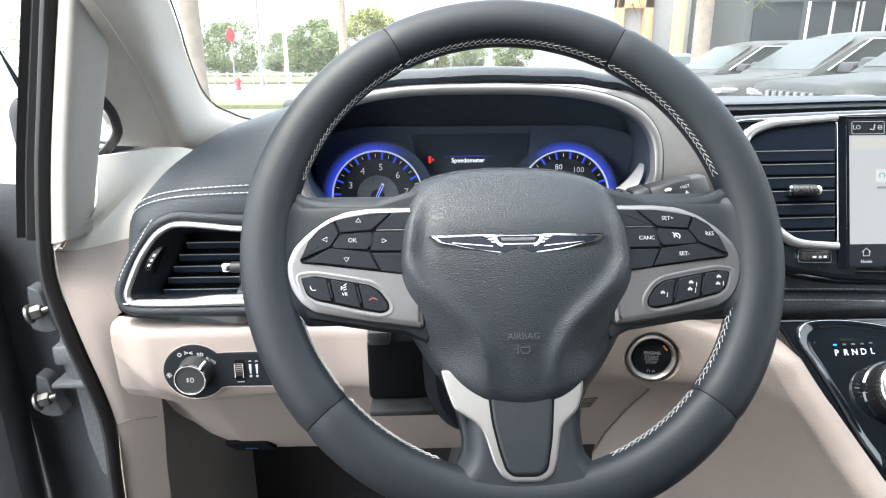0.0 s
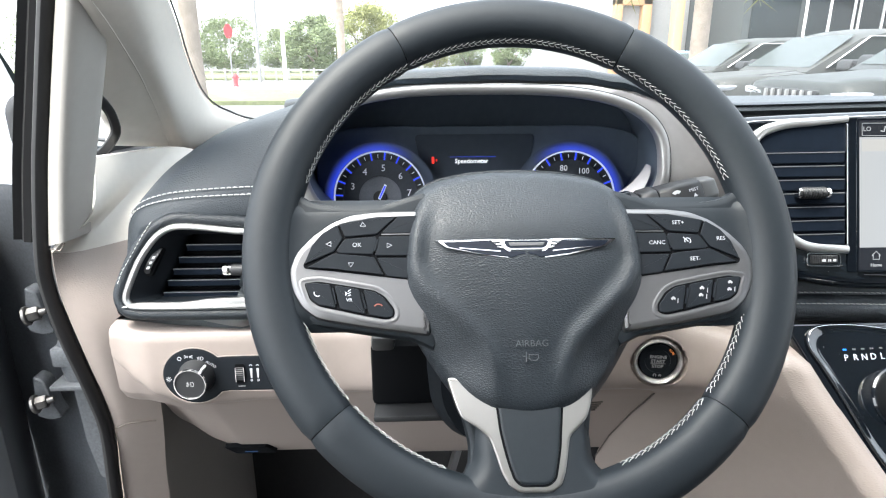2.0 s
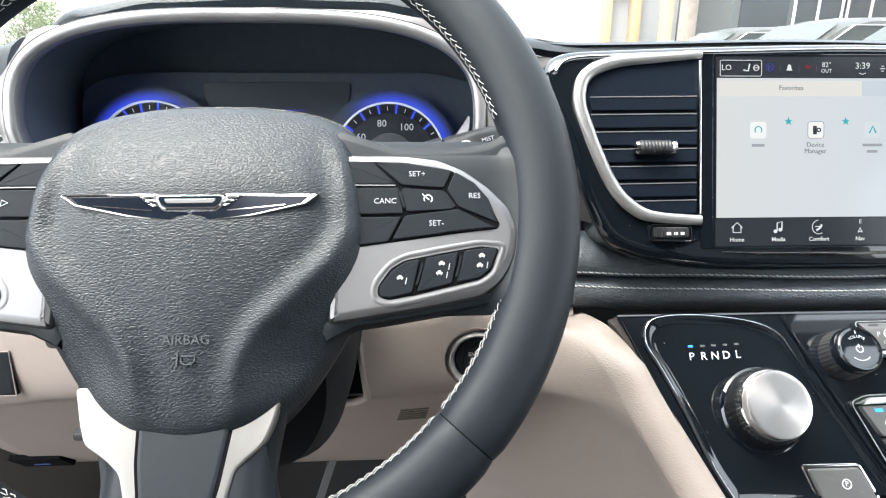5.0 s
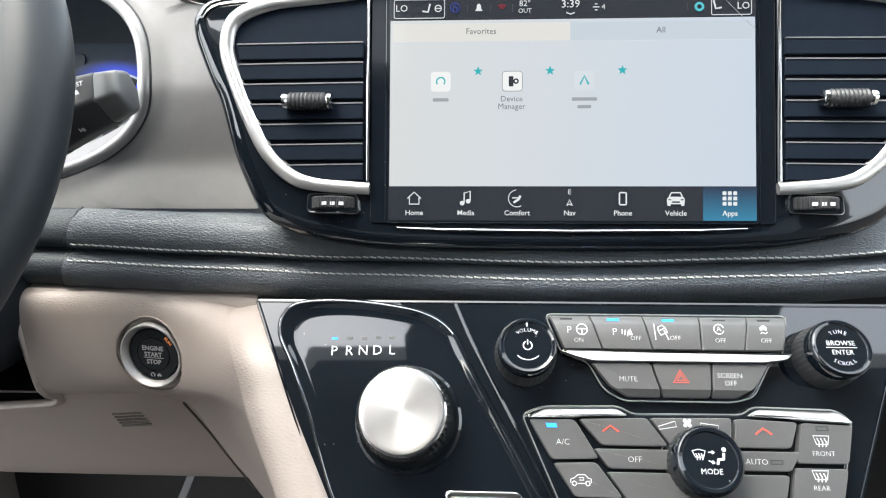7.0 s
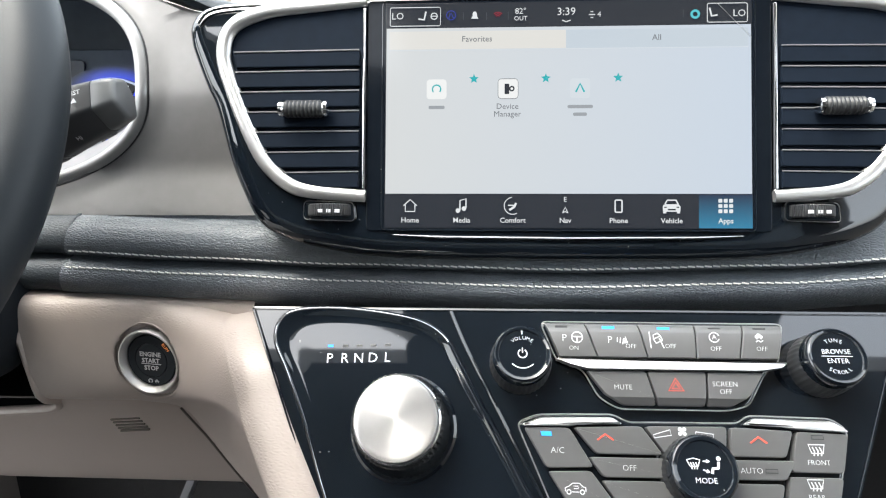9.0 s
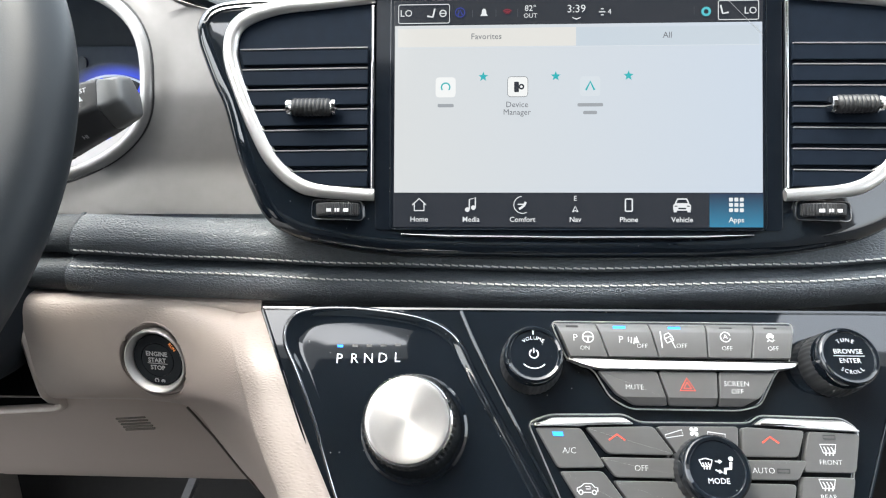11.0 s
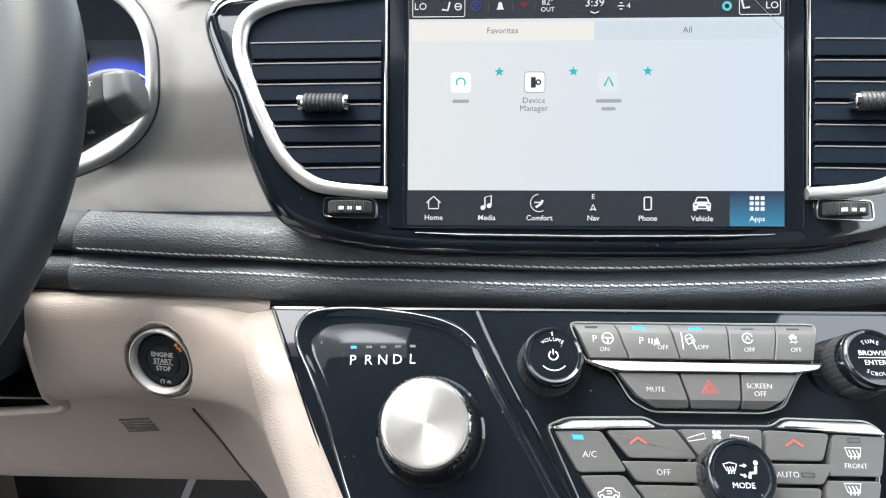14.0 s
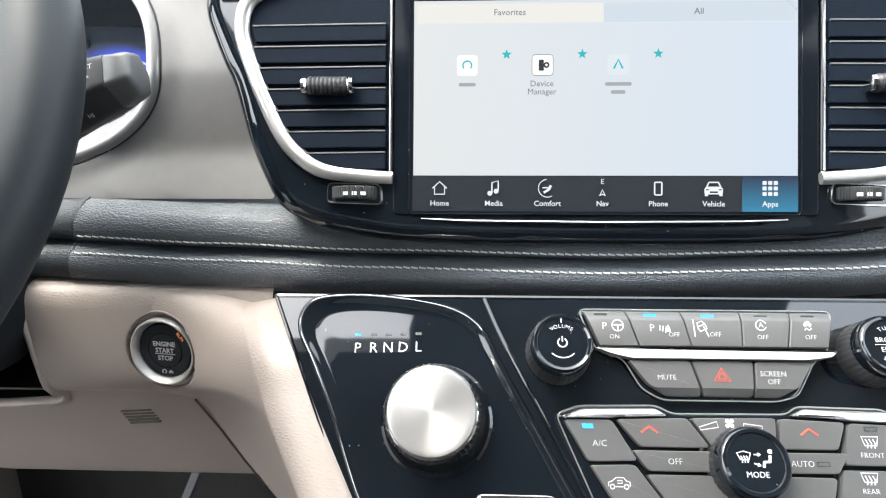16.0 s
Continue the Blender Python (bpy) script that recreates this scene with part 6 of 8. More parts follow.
for q in (-0.0040, 0.0040):
    prism([(u + q - 0.0009, 0.0090), (u + q + 0.0009, 0.0090), (u + q + 0.0009, 0.0100), (u + q - 0.0009, 0.0100)], 0.0013, 0.0016, 0.00005, bm)
part("car_symbol", bm, UI_WHITE, touch, m=SCREEN)
ui_line("car_grille", [(u - 0.0022, 0.0112), (u + 0.0022, 0.0112)], 0.0009, UI_BLACK)
for q in (-0.0036, 0.0036):
    ui_line("car_lamp", [(u + q - 0.0008, 0.0126), (u + q + 0.0008, 0.0126)], 0.0006, UI_BLACK)
u = CELLS[6]
for i in range(3):
    for j in range(3):
        patch("apps_symbol", u - 0.0042 + 0.0031 * i, u - 0.0020 + 0.0031 * i, 0.0092 + 0.0031 * j, 0.0114 + 0.0031 * j, 0.0016, UI_WHITE, 0.0004)
part("chrome_line", sweep([(0.333, -0.0042, 0.0005), (0.36, -0.0055, 0.0005), (MID, -0.0062, 0.0005), (0.513, -0.0055, 0.0005), (0.540, -0.0042, 0.0005)], oval(0.0012, 0.0012, 8), (0, 0, 1), taper=lambda t: 0.25 + 0.75 * math.sin(math.pi * t) ** 0.5), CHROME, touch, "thin chrome line", m=SCREEN)


# ---- centre vents ----
def centre_vent(side):
    """One of the two upright vents beside the screen; side -1 stands next to the driver."""
    f = (lambda p: p) if side < 0 else (lambda p: (2 * MID - p[0], *p[1:]))
    at = Vector(f((0.275, 0.55, 1.19)))
    vent = thing("centre_air_vent", at, "black slatted air vent in a satin silver frame beside the touchscreen", "air vent", "centre air vents")
    rim = [(0.3165, 0.1378), (0.2850, 0.1352), (0.2540, 0.1322), (0.2330, 0.1230), (0.2280, 0.1050), (0.2345, 0.0830), (0.2430, 0.0620), (0.2540, 0.0410), (0.2680, 0.0275), (0.2830, 0.0220), (0.3165, 0.0190)]
    hole = [f(p) for p in rim]
    part("recess", prism(rounded(hole, 0.004), -0.012, 0.0009, 0.0002), SLAT, vent, m=SCREEN)
    path = [f((x, v, 0.0022)) for x, v in smoothed([Vector(p) for p in rim], 5, False)]
    part("frame", sweep(path, oval(0.0047, 0.0034, 12), (0, 0, 1), taper=lambda t: 0.62 + 0.38 * min(1, 4 * t, 4 * (1 - t) + 0.4)), SILVER, vent, "satin silver frame", m=SCREEN)
    a, b = sorted((f((0.3142, 0))[0], f((0.3165, 0))[0]))
    part("side_bar", prism(rounded([(a, 0.0225), (b, 0.0225), (b, 0.1335), (a, 0.1335)], 0.001), 0.0, 0.0035, 0.0012), CHROME, vent, m=SCREEN)
    lefts = [0.2345, 0.2355, 0.2385, 0.2430, 0.2480, 0.2545, 0.2640]
    for k, x in enumerate(lefts):
        v = 0.1064 - 0.0123 * k
        q = [f((x, v)), f((0.3125, v + 0.0008)), f((0.3125, v - 0.0085)), f((x + 0.002, v - 0.0090))]
        bm = prism(q, 0.0008, 0.0040, 0.0006)
        part("slat", bm, SLAT, vent, m=SCREEN)
        # highlight along the upper edge, drawn as a pale strip
        part("slat_glint", stroke([f((x + 0.0005, v + 0.0004)), f((0.3122, v + 0.0011))], 0.0007, 0.0030, 0.0045), EDGE_GREY, vent, m=SCREEN)
    kx, kv = f((0.2800, 0))[0], 0.0705
    K = SCREEN @ Matrix.Translation((kx, kv, 0.0085)) @ pose(0, 0, 0, 0, 90)
    knob = part("knob", lathe([(0.0, -0.0115), (0.0044, -0.0113)] + [(0.0047 + 0.0007 * math.sin(math.pi * (i % 4) / 4), -0.0108 + 0.0006 * i) for i in range(37)] + [(0.0044, 0.0113), (0.0, 0.0115)], 18), PLASTIC, vent, "ribbed black vane knob", m=K)
    for s in (-1, 1):
        part("knob_tip", lathe([(0.0044, s * 0.0115), (0.0050, s * 0.0125), (0.0047, s * 0.0145), (0.0030, s * 0.0152), (0.0, s * 0.0153)], 18), CHROME, knob, "chrome tip", m=K)
    # thumbwheel below
    c = f((0.2945, 0))[0]
    part("wheel_bay", prism(rounded([(c - 0.0160, 0.0045), (c + 0.0160, 0.0035), (c + 0.0150, 0.0155), (c - 0.0155, 0.0165)], 0.003), -0.002, 0.0016, 0.0008), PIANO, vent, m=SCREEN)
    bm, loops = bmesh.new(), []
    for i in range(49):
        a = radians(-62 + 124 * i / 48)
        r = 0.0155 + (0.0006 if i % 2 else 0)
        loops.append([(c + r * math.sin(a), 0.0065, r * math.cos(a) - 0.0085), (c + r * math.sin(a), 0.0075, r * math.cos(a) - 0.0075), (c + r * math.sin(a), 0.0135, r * math.cos(a) - 0.0075), (c + r * math.sin(a), 0.0142, r * math.cos(a) - 0.0085)])
    rings(bm, loops, closed=False)
    part("bay_edge", sweep([(u, v, 0.0018) for u, v in rounded([(c - 0.0158, 0.0048), (c + 0.0158, 0.0038), (c + 0.0148, 0.0152), (c - 0.0153, 0.0162)], 0.003)], oval(0.0005, 0.0006, 6), (0, 0, 1), True), CHROME, vent, m=SCREEN)
    part("thumbwheel", bm, PLASTIC, vent, "ribbed thumbwheel", m=SCREEN)
    bm = bmesh.new()
    for q in (-0.0040, 0.0010, 0.0060):
        prism([(c + q - 0.0014, 0.0086), (c + q + 0.0014, 0.0086), (c + q + 0.0014, 0.0106), (c + q - 0.0014, 0.0106)], 0.005, 0.0078 + 0.0006 * (q < 0.004), 0.0001, bm)
    part("marks", bm, WHITE_MARK, vent, m=SCREEN)


centre_vent(-1)
centre_vent(1)

# ---- gloss black control panel ----
console = thing("control_panel", (MID, 0.46, 1.02), "gloss black centre control panel below the stitched roll", "control panel")
SHEET = [(0.2500, 0.0775), (0.2668, 0.0390), (0.2963, -0.0290), (0.3250, -0.092), (0.345, -0.14), (0.530, -0.14), (0.550, -0.092), (0.5771, -0.0290), (0.6066, 0.0390), (0.6234, 0.0775)]
part("sheet", prism(rounded(SHEET, 0.004), -0.030, -0.0080, 0.0025), PIANO, console, m=PANEL)
EDGE = [(0.2535, 0.0745, -0.0072), (0.2690, 0.0385, -0.0072), (0.2985, -0.0290, -0.0072), (0.3270, -0.092, -0.0072)]
for s in (0, 1):
    part("edge_trim", sweep([(2 * MID - x if s else x, v, w) for x, v, w in EDGE], oval(0.0006, 0.0006, 6), (0, 0, 1)), PIANO, console, m=PANEL)
# chrome hoop round the gear selector
HOOP = [(0.3180, -0.050), (0.3050, -0.0261), (0.2913, 0.0086), (0.2780, 0.038), (0.2690, 0.0560), (0.2705, 0.0680), (0.2801, 0.0742), (0.3033, 0.0755), (0.3300, 0.0730), (0.3520, 0.0680), (0.3660, 0.0590), (0.3740, 0.0450), (0.3820, 0.0300), (0.3979, 0.0018), (0.4123, -0.0245), (0.425, -0.046)]
hoop = smoothed([Vector(p) for p in HOOP], 5, False)
part("hoop", sweep([(p.x, p.y, -0.0070) for p in hoop], oval(0.0016, 0.0018, 10), (0, 0, 1)), PIANO, console, "gloss hoop round the gear selector", m=PANEL)
part("hoop_line", sweep([(p.x, p.y, -0.0054) for p in hoop[:52]], oval(0.0003, 0.0004, 8), (0, 0, 1)), CHROME, console, "fine chrome line", m=PANEL)
strip = [(0.3692, 0.0745, -0.0070), (0.3790, 0.0520, -0.0070), (0.3970, 0.0170, -0.0070), (0.4180, -0.0235, -0.0070), (0.430, -0.046, -0.0070)]
part("strip", sweep(smoothed([Vector(p) for p in strip], 5, False), oval(0.0011, 0.0014, 8), (0, 0, 1)), PIANO, console, m=PANEL)

# shallow dish inside the hoop, with a sloping wall
bm, loops = bmesh.new(), []
pad_edge = [Vector((p.x, p.y)) for p in hoop]
centre = Vector((0.3400, 0.0180))
for d, w in ((0.0, -0.0080), (0.005, -0.0054), (0.02, -0.0056), (0.06, -0.0066), (0.095, -0.00735), (0.12, -0.0076), (0.15, -0.00768), (0.3, -0.0077), (0.98, -0.0077)):
    loops.append([(*(p.lerp(centre, d)), w) for p in pad_edge])
rings(bm, loops, cap1=True)
part("selector_pad", bm, PIANO, console, "dished gloss pad", m=PANEL, sharp=60)

# gear selector
gear = thing("gear_selector", (0.343, 0.46, 1.02), "brushed silver rotary gear selector with a ribbed grip", "gear selector")
GC = PANEL @ Matrix.Translation((0.3428, 0.0125, -0.008))
GK = GC
part("collar", lathe([(0.0290, -0.001), (0.0290, 0.0014), (0.0275, 0.0026), (0.0257, 0.0026)], 64), PIANO, gear, m=GC @ pose(0.0016, -0.0030, 0))
bm, loops = bmesh.new(), []
for r, w in ((0.0256, -0.003), (0.0250, 0.0135), (0.0240, 0.0165), (0.0226, 0.0178)):
    # the grip leans back and towards the driver
    lean = max(0, 0.0178 - w)
    loops.append([((r + (0.0006 if (i // 2) % 2 else 0)) * math.cos(2 * math.pi * i / 192) + 0.10 * lean, (r + (0.0006 if (i // 2) % 2 else 0)) * math.sin(2 * math.pi * i / 192) - 0.20 * lean, w) for i in range(192)])
rings(bm, loops, cap1=True)
part("grip", bm, material("gloss black ribbed grip", (0.008, 0.009, 0.010), 0.22, vary=0.2), gear, "ribbed black grip", m=GK)
BRUSHED = material("turned aluminium", (0.86, 0.83, 0.80), 0.33, metal=1.0, vary=0.03)
bn = BRUSHED.node_tree.nodes["Principled BSDF"]
bn.inputs["Anisotropic"].default_value, bn.inputs["Anisotropic Rotation"].default_value = 0.6, 0.25
tang = BRUSHED.node_tree.nodes.new("ShaderNodeTangent")
tang.direction_type, tang.axis = "RADIAL", "Z"
BRUSHED.node_tree.links.new(tang.outputs[0], bn.inputs["Tangent"])
cap = part("cap", lathe([(0.0220, 0.0165), (0.0220, 0.0235), (0.0212, 0.0252), (0.0205, 0.0254)] + [(0.0205 - 0.00205 * i, 0.0254) for i in range(1, 11)], 96), BRUSHED, gear, "brushed aluminium cap")
cap.matrix_parent_inverse = Matrix()
cap.matrix_basis = gear.matrix_basis.inverted() @ GK
part("cap_ring", lathe([(0.0224, 0.0168), (0.0229, 0.0178), (0.0229, 0.0190), (0.0221, 0.0198)], 64), CHROME, gear, m=GK)
for u, v, word in ((0.3006, 0.0464, "P"), (0.3092, 0.0466, "R"), (0.3172, 0.0468, "N"), (0.3253, 0.0471, "D"), (0.3335, 0.0474, "L")):
    lettering(word, 0.0078, u, v, -0.0074, GLOW_WHITE, gear, PANEL, bold=-0.00005)
    part("lamp", prism([(u - 0.0016, v + 0.0066), (u + 0.0016, v + 0.0066), (u + 0.0016, v + 0.0080), (u - 0.0016, v + 0.0080)], -0.0080, -0.0074, 0.0001), LED_BLUE if word == "P" else GREYKEY, gear, "blue lamp" if word == "P" else "unlit lamp", m=PANEL)

brake = thing("parking_brake_switch", (0.39, 0.43, 0.99), "dark grey parking brake key with a chrome edge", "switch")
BR = PANEL @ Matrix.Translation((0.0, -0.004, 0))
part("surround", prism(rounded([(0.3640, -0.0215), (0.4045, -0.0215), (0.4150, -0.046), (0.3720, -0.046)], 0.004), -0.012, -0.0060, 0.0015), CHROME, brake, m=BR)
part("key", prism(rounded([(0.3670, -0.0245), (0.4025, -0.0245), (0.4115, -0.045), (0.3745, -0.045)], 0.003), -0.010, -0.0045, 0.0012), GREYKEY, brake, m=BR)
part("symbol", annulus(0.3915, -0.0345, 0.0026, 0.0033, -0.0046, -0.0042, 24), WHITE_MARK, brake, m=BR)
lettering("P", 0.0046, 0.3915, -0.0345, -0.0043, WHITE_MARK, brake, BR)


# ---- keys and knobs ----
def key(name, outline, parent, mat=GREYKEY, w0=-0.0085, w1=-0.0002, r=0.0022, bevel=0.0006, label=""):
    return part(name, prism(rounded(inset([Vector(p) for p in outline], 0.0003), r, 3), w0, w1, bevel), mat, parent, label, m=PANEL)


radio = thing("radio_controls", (0.488, 0.48, 1.06), "dark grey radio and assistance keys with a silver strip", "control keys")
RADIO_EDGE = [(0.4195, 0.0685), (0.5530, 0.0685), (0.5475, 0.0465), (0.5400, 0.0420), (0.5290, 0.0240), (0.5180, 0.0212), (0.4600, 0.0212), (0.4500, 0.0270), (0.4420, 0.0420), (0.4280, 0.0465)]
part("key_outline", sweep([(p[0], p[1], -0.0046) for p in rounded(RADIO_EDGE, 0.004)], oval(0.0004, 0.0004, 6), (0, 0, 1), True), SILVER, radio, "thin silver outline", m=PANEL)
part("key_frame", prism(rounded([(0.4195, 0.0685), (0.5530, 0.0685), (0.5475, 0.0465), (0.5400, 0.0420), (0.5290, 0.0240), (0.5180, 0.0212), (0.4600, 0.0212), (0.4500, 0.0270), (0.4420, 0.0420), (0.4280, 0.0465)], 0.004), -0.012, -0.0045, 0.0012), PIANO, radio, m=PANEL)
tops, lows = (0.4215, 0.4440, 0.4730, 0.5040, 0.5300, 0.5515), (0.4290, 0.4500, 0.4770, 0.5030, 0.5260, 0.5465)
for k in range(5):
    # the top of each key folds back
    bm, loops = bmesh.new(), []
    for s, (a, b) in ((1, (tops[k], lows[k])), (-1, (tops[k + 1], lows[k + 1]))):
        for e, sink in (((0.0003, 0.0004), (0.0007, 0.0)) if s > 0 else ((0.0007, 0.0), (0.0003, 0.0004))):
            loops.append([(b + (a - b) * (v - 0.0480) / 0.0192 + s * e, v, w - (sink if w > -0.008 else 0)) for v, w in ((0.0482, -0.0085), (0.0482, -0.0008), (0.0487, -0.0002), (0.0618, -0.0002), (0.0626, -0.0005), (0.0664, -0.0026), (0.0670, -0.0034), (0.0670, -0.0085))])
    rings(bm, loops, cap0=True, cap1=True)
    part("key", bm, GREYKEY, radio, m=PANEL, sharp=25)
tops, lows = (0.4430, 0.4750, 0.5070, 0.5375), (0.4600, 0.4800, 0.5055, 0.5190)
for outline in ([(0.4430, 0.0412), (0.4750, 0.0412), (0.4800, 0.0228), (0.4620, 0.0228), (0.4525, 0.0285)], [(0.4755, 0.0412), (0.5070, 0.0412), (0.5055, 0.0228), (0.4805, 0.0228)], [(0.5075, 0.0412), (0.5380, 0.0412), (0.5285, 0.0280), (0.5190, 0.0228), (0.5060, 0.0228)]):
    bm = prism(rounded(inset([Vector(p) for p in outline], 0.0003), 0.0016, 3), -0.0095, -0.0002, 0.0005)
    # the foot of each key folds back
    bmesh.ops.bisect_plane(bm, geom=bm.verts[:] + bm.edges[:] + bm.faces[:], plane_co=(0, 0.0272, 0), plane_no=(0, 1, 0))
    for v in bm.verts:
        if v.co.y < 0.0271 and v.co.z > -0.004:
            v.co.z -= (0.0271 - v.co.y) * 0.7
    part("key", bm, GREYKEY, radio, m=PANEL, sharp=20)


def sloped(outline, foot, fall, w1, bevel):
    """A bright trim plate whose face leans up to the windscreen."""
    bm = prism(rounded(outline, 0.0018), -0.008, w1, bevel)
    for v in bm.verts:
        if v.co.z > -0.007:
            v.co.z -= max(0, v.co.y - foot) * fall
    return bm


part("silver_strip", sloped([(0.4270, 0.0476), (0.5515, 0.0470), (0.5470, 0.0434), (0.5340, 0.0416), (0.4450, 0.0416), (0.4360, 0.0438)], 0.0416, 0.55, 0.0022, 0.0008), SILVER, radio, "satin silver strip", m=PANEL)
W = 0.0
for words, size, u, v in (("P", 0.0060, 0.4322, 0.0585), ("ON", 0.0038, 0.4372, 0.0530), ("P", 0.0060, 0.4570, 0.0577), ("OFF", 0.0038, 0.4682, 0.0543), ("OFF", 0.0038, 0.4895, 0.0546), ("A", 0.0044, 0.5134, 0.0598), ("OFF", 0.0038, 0.5136, 0.0535), ("OFF", 0.0038, 0.5380, 0.0537),
                          ("MUTE", 0.0042, 0.4623, 0.0322), ("SCREEN", 0.0042, 0.5160, 0.0346), ("OFF", 0.0042, 0.5160, 0.0306)):
    lettering(words, size * 0.9, u, v, W, WHITE_MARK, radio, PANEL, bold=-0.00007)
part("steering_symbol", annulus(0.4392, 0.0590, 0.0027, 0.0032, -0.0002, 0.0001, 24), WHITE_MARK, radio, m=PANEL)
part("steering_symbol", stroke([(0.4392, 0.0560), (0.4392, 0.0591)], 0.0007, -0.0002, 0.0001, stroke([(0.4362, 0.0593), (0.4422, 0.0593)], 0.0006, -0.0002, 0.0001)), WHITE_MARK, radio, m=PANEL)
bm = bmesh.new()
for k in range(3):
    stroke([(0.4610 + 0.0014 * k, 0.0566 - 0.0006 * k), (0.4612 + 0.0017 * k, 0.0592 - 0.0002 * k)], 0.0005, -0.0002, 0.0001, bm)
prism([(0.4645, 0.0560), (0.4668, 0.0560), (0.4655, 0.0598)], -0.0002, 0.0001, 0.00003, bm)
part("sonar_symbol", bm, WHITE_MARK, radio, m=PANEL)
bm = stroke([(0.4790, 0.0535), (0.4786, 0.0625)], 0.0005, -0.0002, 0.0001)
stroke([(0.4860, 0.0535), (0.4838, 0.0590)], 0.0005, -0.0002, 0.0001, bm)
part("lane_symbol", bm, WHITE_MARK, radio, m=PANEL)
q = pose(0.4828, 0.0590, 0, 0, 0, 24)
part("car_symbol", stroke([q @ Vector((a, b, 0)) for a, b in ((-0.0020, -0.0022), (0.0020, -0.0022), (0.0021, 0.0004), (0.0013, 0.0024), (-0.0013, 0.0024), (-0.0021, 0.0004))], 0.0005, -0.0002, 0.0001, stroke([q @ Vector((-0.0020, 0.0004, 0)), q @ Vector((0.0020, 0.0004, 0))], 0.0005, -0.0002, 0.0001), True), WHITE_MARK, radio, m=PANEL)
part("stop_symbol", annulus(0.5134, 0.0598, 0.0024, 0.0029, -0.0002, 0.0001, 20, 20, 340), WHITE_MARK, radio, m=PANEL)
car_mark(0.5372, 0.0605, 0.0020, radio, WHITE_MARK, PANEL, 0.0)
part("skid_symbol", stroke([(0.5355, 0.0575), (0.5365, 0.0585), (0.5380, 0.0575), (0.5392, 0.0585)], 0.0005, -0.0002, 0.0001), WHITE_MARK, radio, m=PANEL)
for r in (0.0046, 0.0024):
    part("hazard_symbol", stroke([(0.4902 + r * math.cos(radians(a)), 0.0330 + r * 0.95 * math.sin(radians(a))) for a in (90, 210, 330)], 0.0006, -0.0002, 0.0001, closed=True), RED_MARK, radio, "red hazard triangle", m=PANEL)
for k, (u, v) in enumerate(((0.4310, 0.0650), (0.4568, 0.0648), (0.4868, 0.0646), (0.5146, 0.0646), (0.5387, 0.0648))):
    on = k in (1, 2)
    part("lamp", prism(rounded([(u - 0.0034, v - 0.0008), (u + 0.0034, v - 0.0008), (u + 0.0034, v + 0.0008), (u - 0.0034, v + 0.0008)], 0.0003), -0.0030, -0.0013 if on else -0.0016, 0.0001), LED_BLUE if on else PLASTIC, radio, "lit blue lamp" if on else "unlit lamp", m=PANEL)


def rotary(name, u, v, label, top_r, base_r, h):
    """A round knob with a ribbed skirt, gloss rim and dark face."""
    ob = thing(name, PANEL @ Vector((u, v, -0.008)), label, "knob")
    K = PANEL @ pose(u, v, h - 0.008, -7, 0, 0) @ Matrix.Translation((0, 0, -h))
    bm, loops = bmesh.new(), []
    for r, w in ((base_r, -0.003), (base_r, 0.004), (base_r * 0.97, 0.010), (base_r * 0.93, 0.012)):
        loops.append([((r + (0.0003 if (i // 2) % 2 else 0)) * math.cos(2 * math.pi * i / 144), (r + (0.0003 if (i // 2) % 2 else 0)) * math.sin(2 * math.pi * i / 144), w) for i in range(144)])
    rings(bm, loops, cap1=True)
    part("skirt", bm, PLASTIC, ob, "ribbed skirt", m=K)
    part("rim", lathe([(base_r * 0.94, 0.011), (base_r * 0.95, h - 0.0045), (base_r * 0.94, h - 0.0026), (base_r * 0.915, h - 0.0012), (base_r * 0.885, h - 0.0004), (base_r * 0.85, h), (top_r * 1.02, h - 0.0003), (top_r, h - 0.0009), (top_r * 0.98, h - 0.0012), (0.0, h - 0.0012)], 64), PIANO, ob, "gloss rim", m=K)
    return ob, K @ Matrix.Translation((0, 0, h - 0.0011))


def arc_words(words, size, r, mid, step, ob, K, inner=False):
    for i, ch in enumerate(words):
        a = mid + (i - (len(words) - 1) / 2) * step * (1 if inner else -1)
        lettering(ch, size, r * math.cos(radians(a)), r * math.sin(radians(a)), 0.0001, WHITE_MARK, ob, K, turn=a + (90 if inner else -90), bold=-0.00004)


ob, K = rotary("volume_knob", 0.4082, 0.0478, "gloss black volume knob with ribbed skirt", 0.0128, 0.0168, 0.0200)
arc_words("VOLUME", 0.0029, 0.0086, 90, 14, ob, K)
part("power_symbol", annulus(0, 0, 0.0020, 0.0026, 0.0, 0.0002, 20, 120, 420), WHITE_MARK, ob, m=K)
part("power_symbol", stroke([(0, 0.0005), (0, 0.0032)], 0.0006, 0.0, 0.0002), WHITE_MARK, ob, m=K)
part("index", stroke([(0, 0.0106), (0, 0.0126)], 0.0006, 0.0, 0.0002), WHITE_MARK, ob, m=K)
part("scale", annulus(0, 0, 0.0076, 0.0081, 0.0, 0.0002, 20, 225, 315), WHITE_MARK, ob, m=K)
ob, K = rotary("tuning_knob", 0.5704, 0.0486, "gloss black tuning knob with ribbed skirt", 0.0128, 0.0166, 0.0200)
arc_words("TUNE", 0.0030, 0.0085, 90, 17, ob, K)
arc_words("SCROLL", 0.0029, 0.0086, 270, 14, ob, K, True)
lettering("BROWSE", 0.0037, 0, 0.0023, 0.0001, WHITE_MARK, ob, K, bold=-0.00004), lettering("ENTER", 0.0037, 0, -0.0026, 0.0001, WHITE_MARK, ob, K, bold=-0.00004)
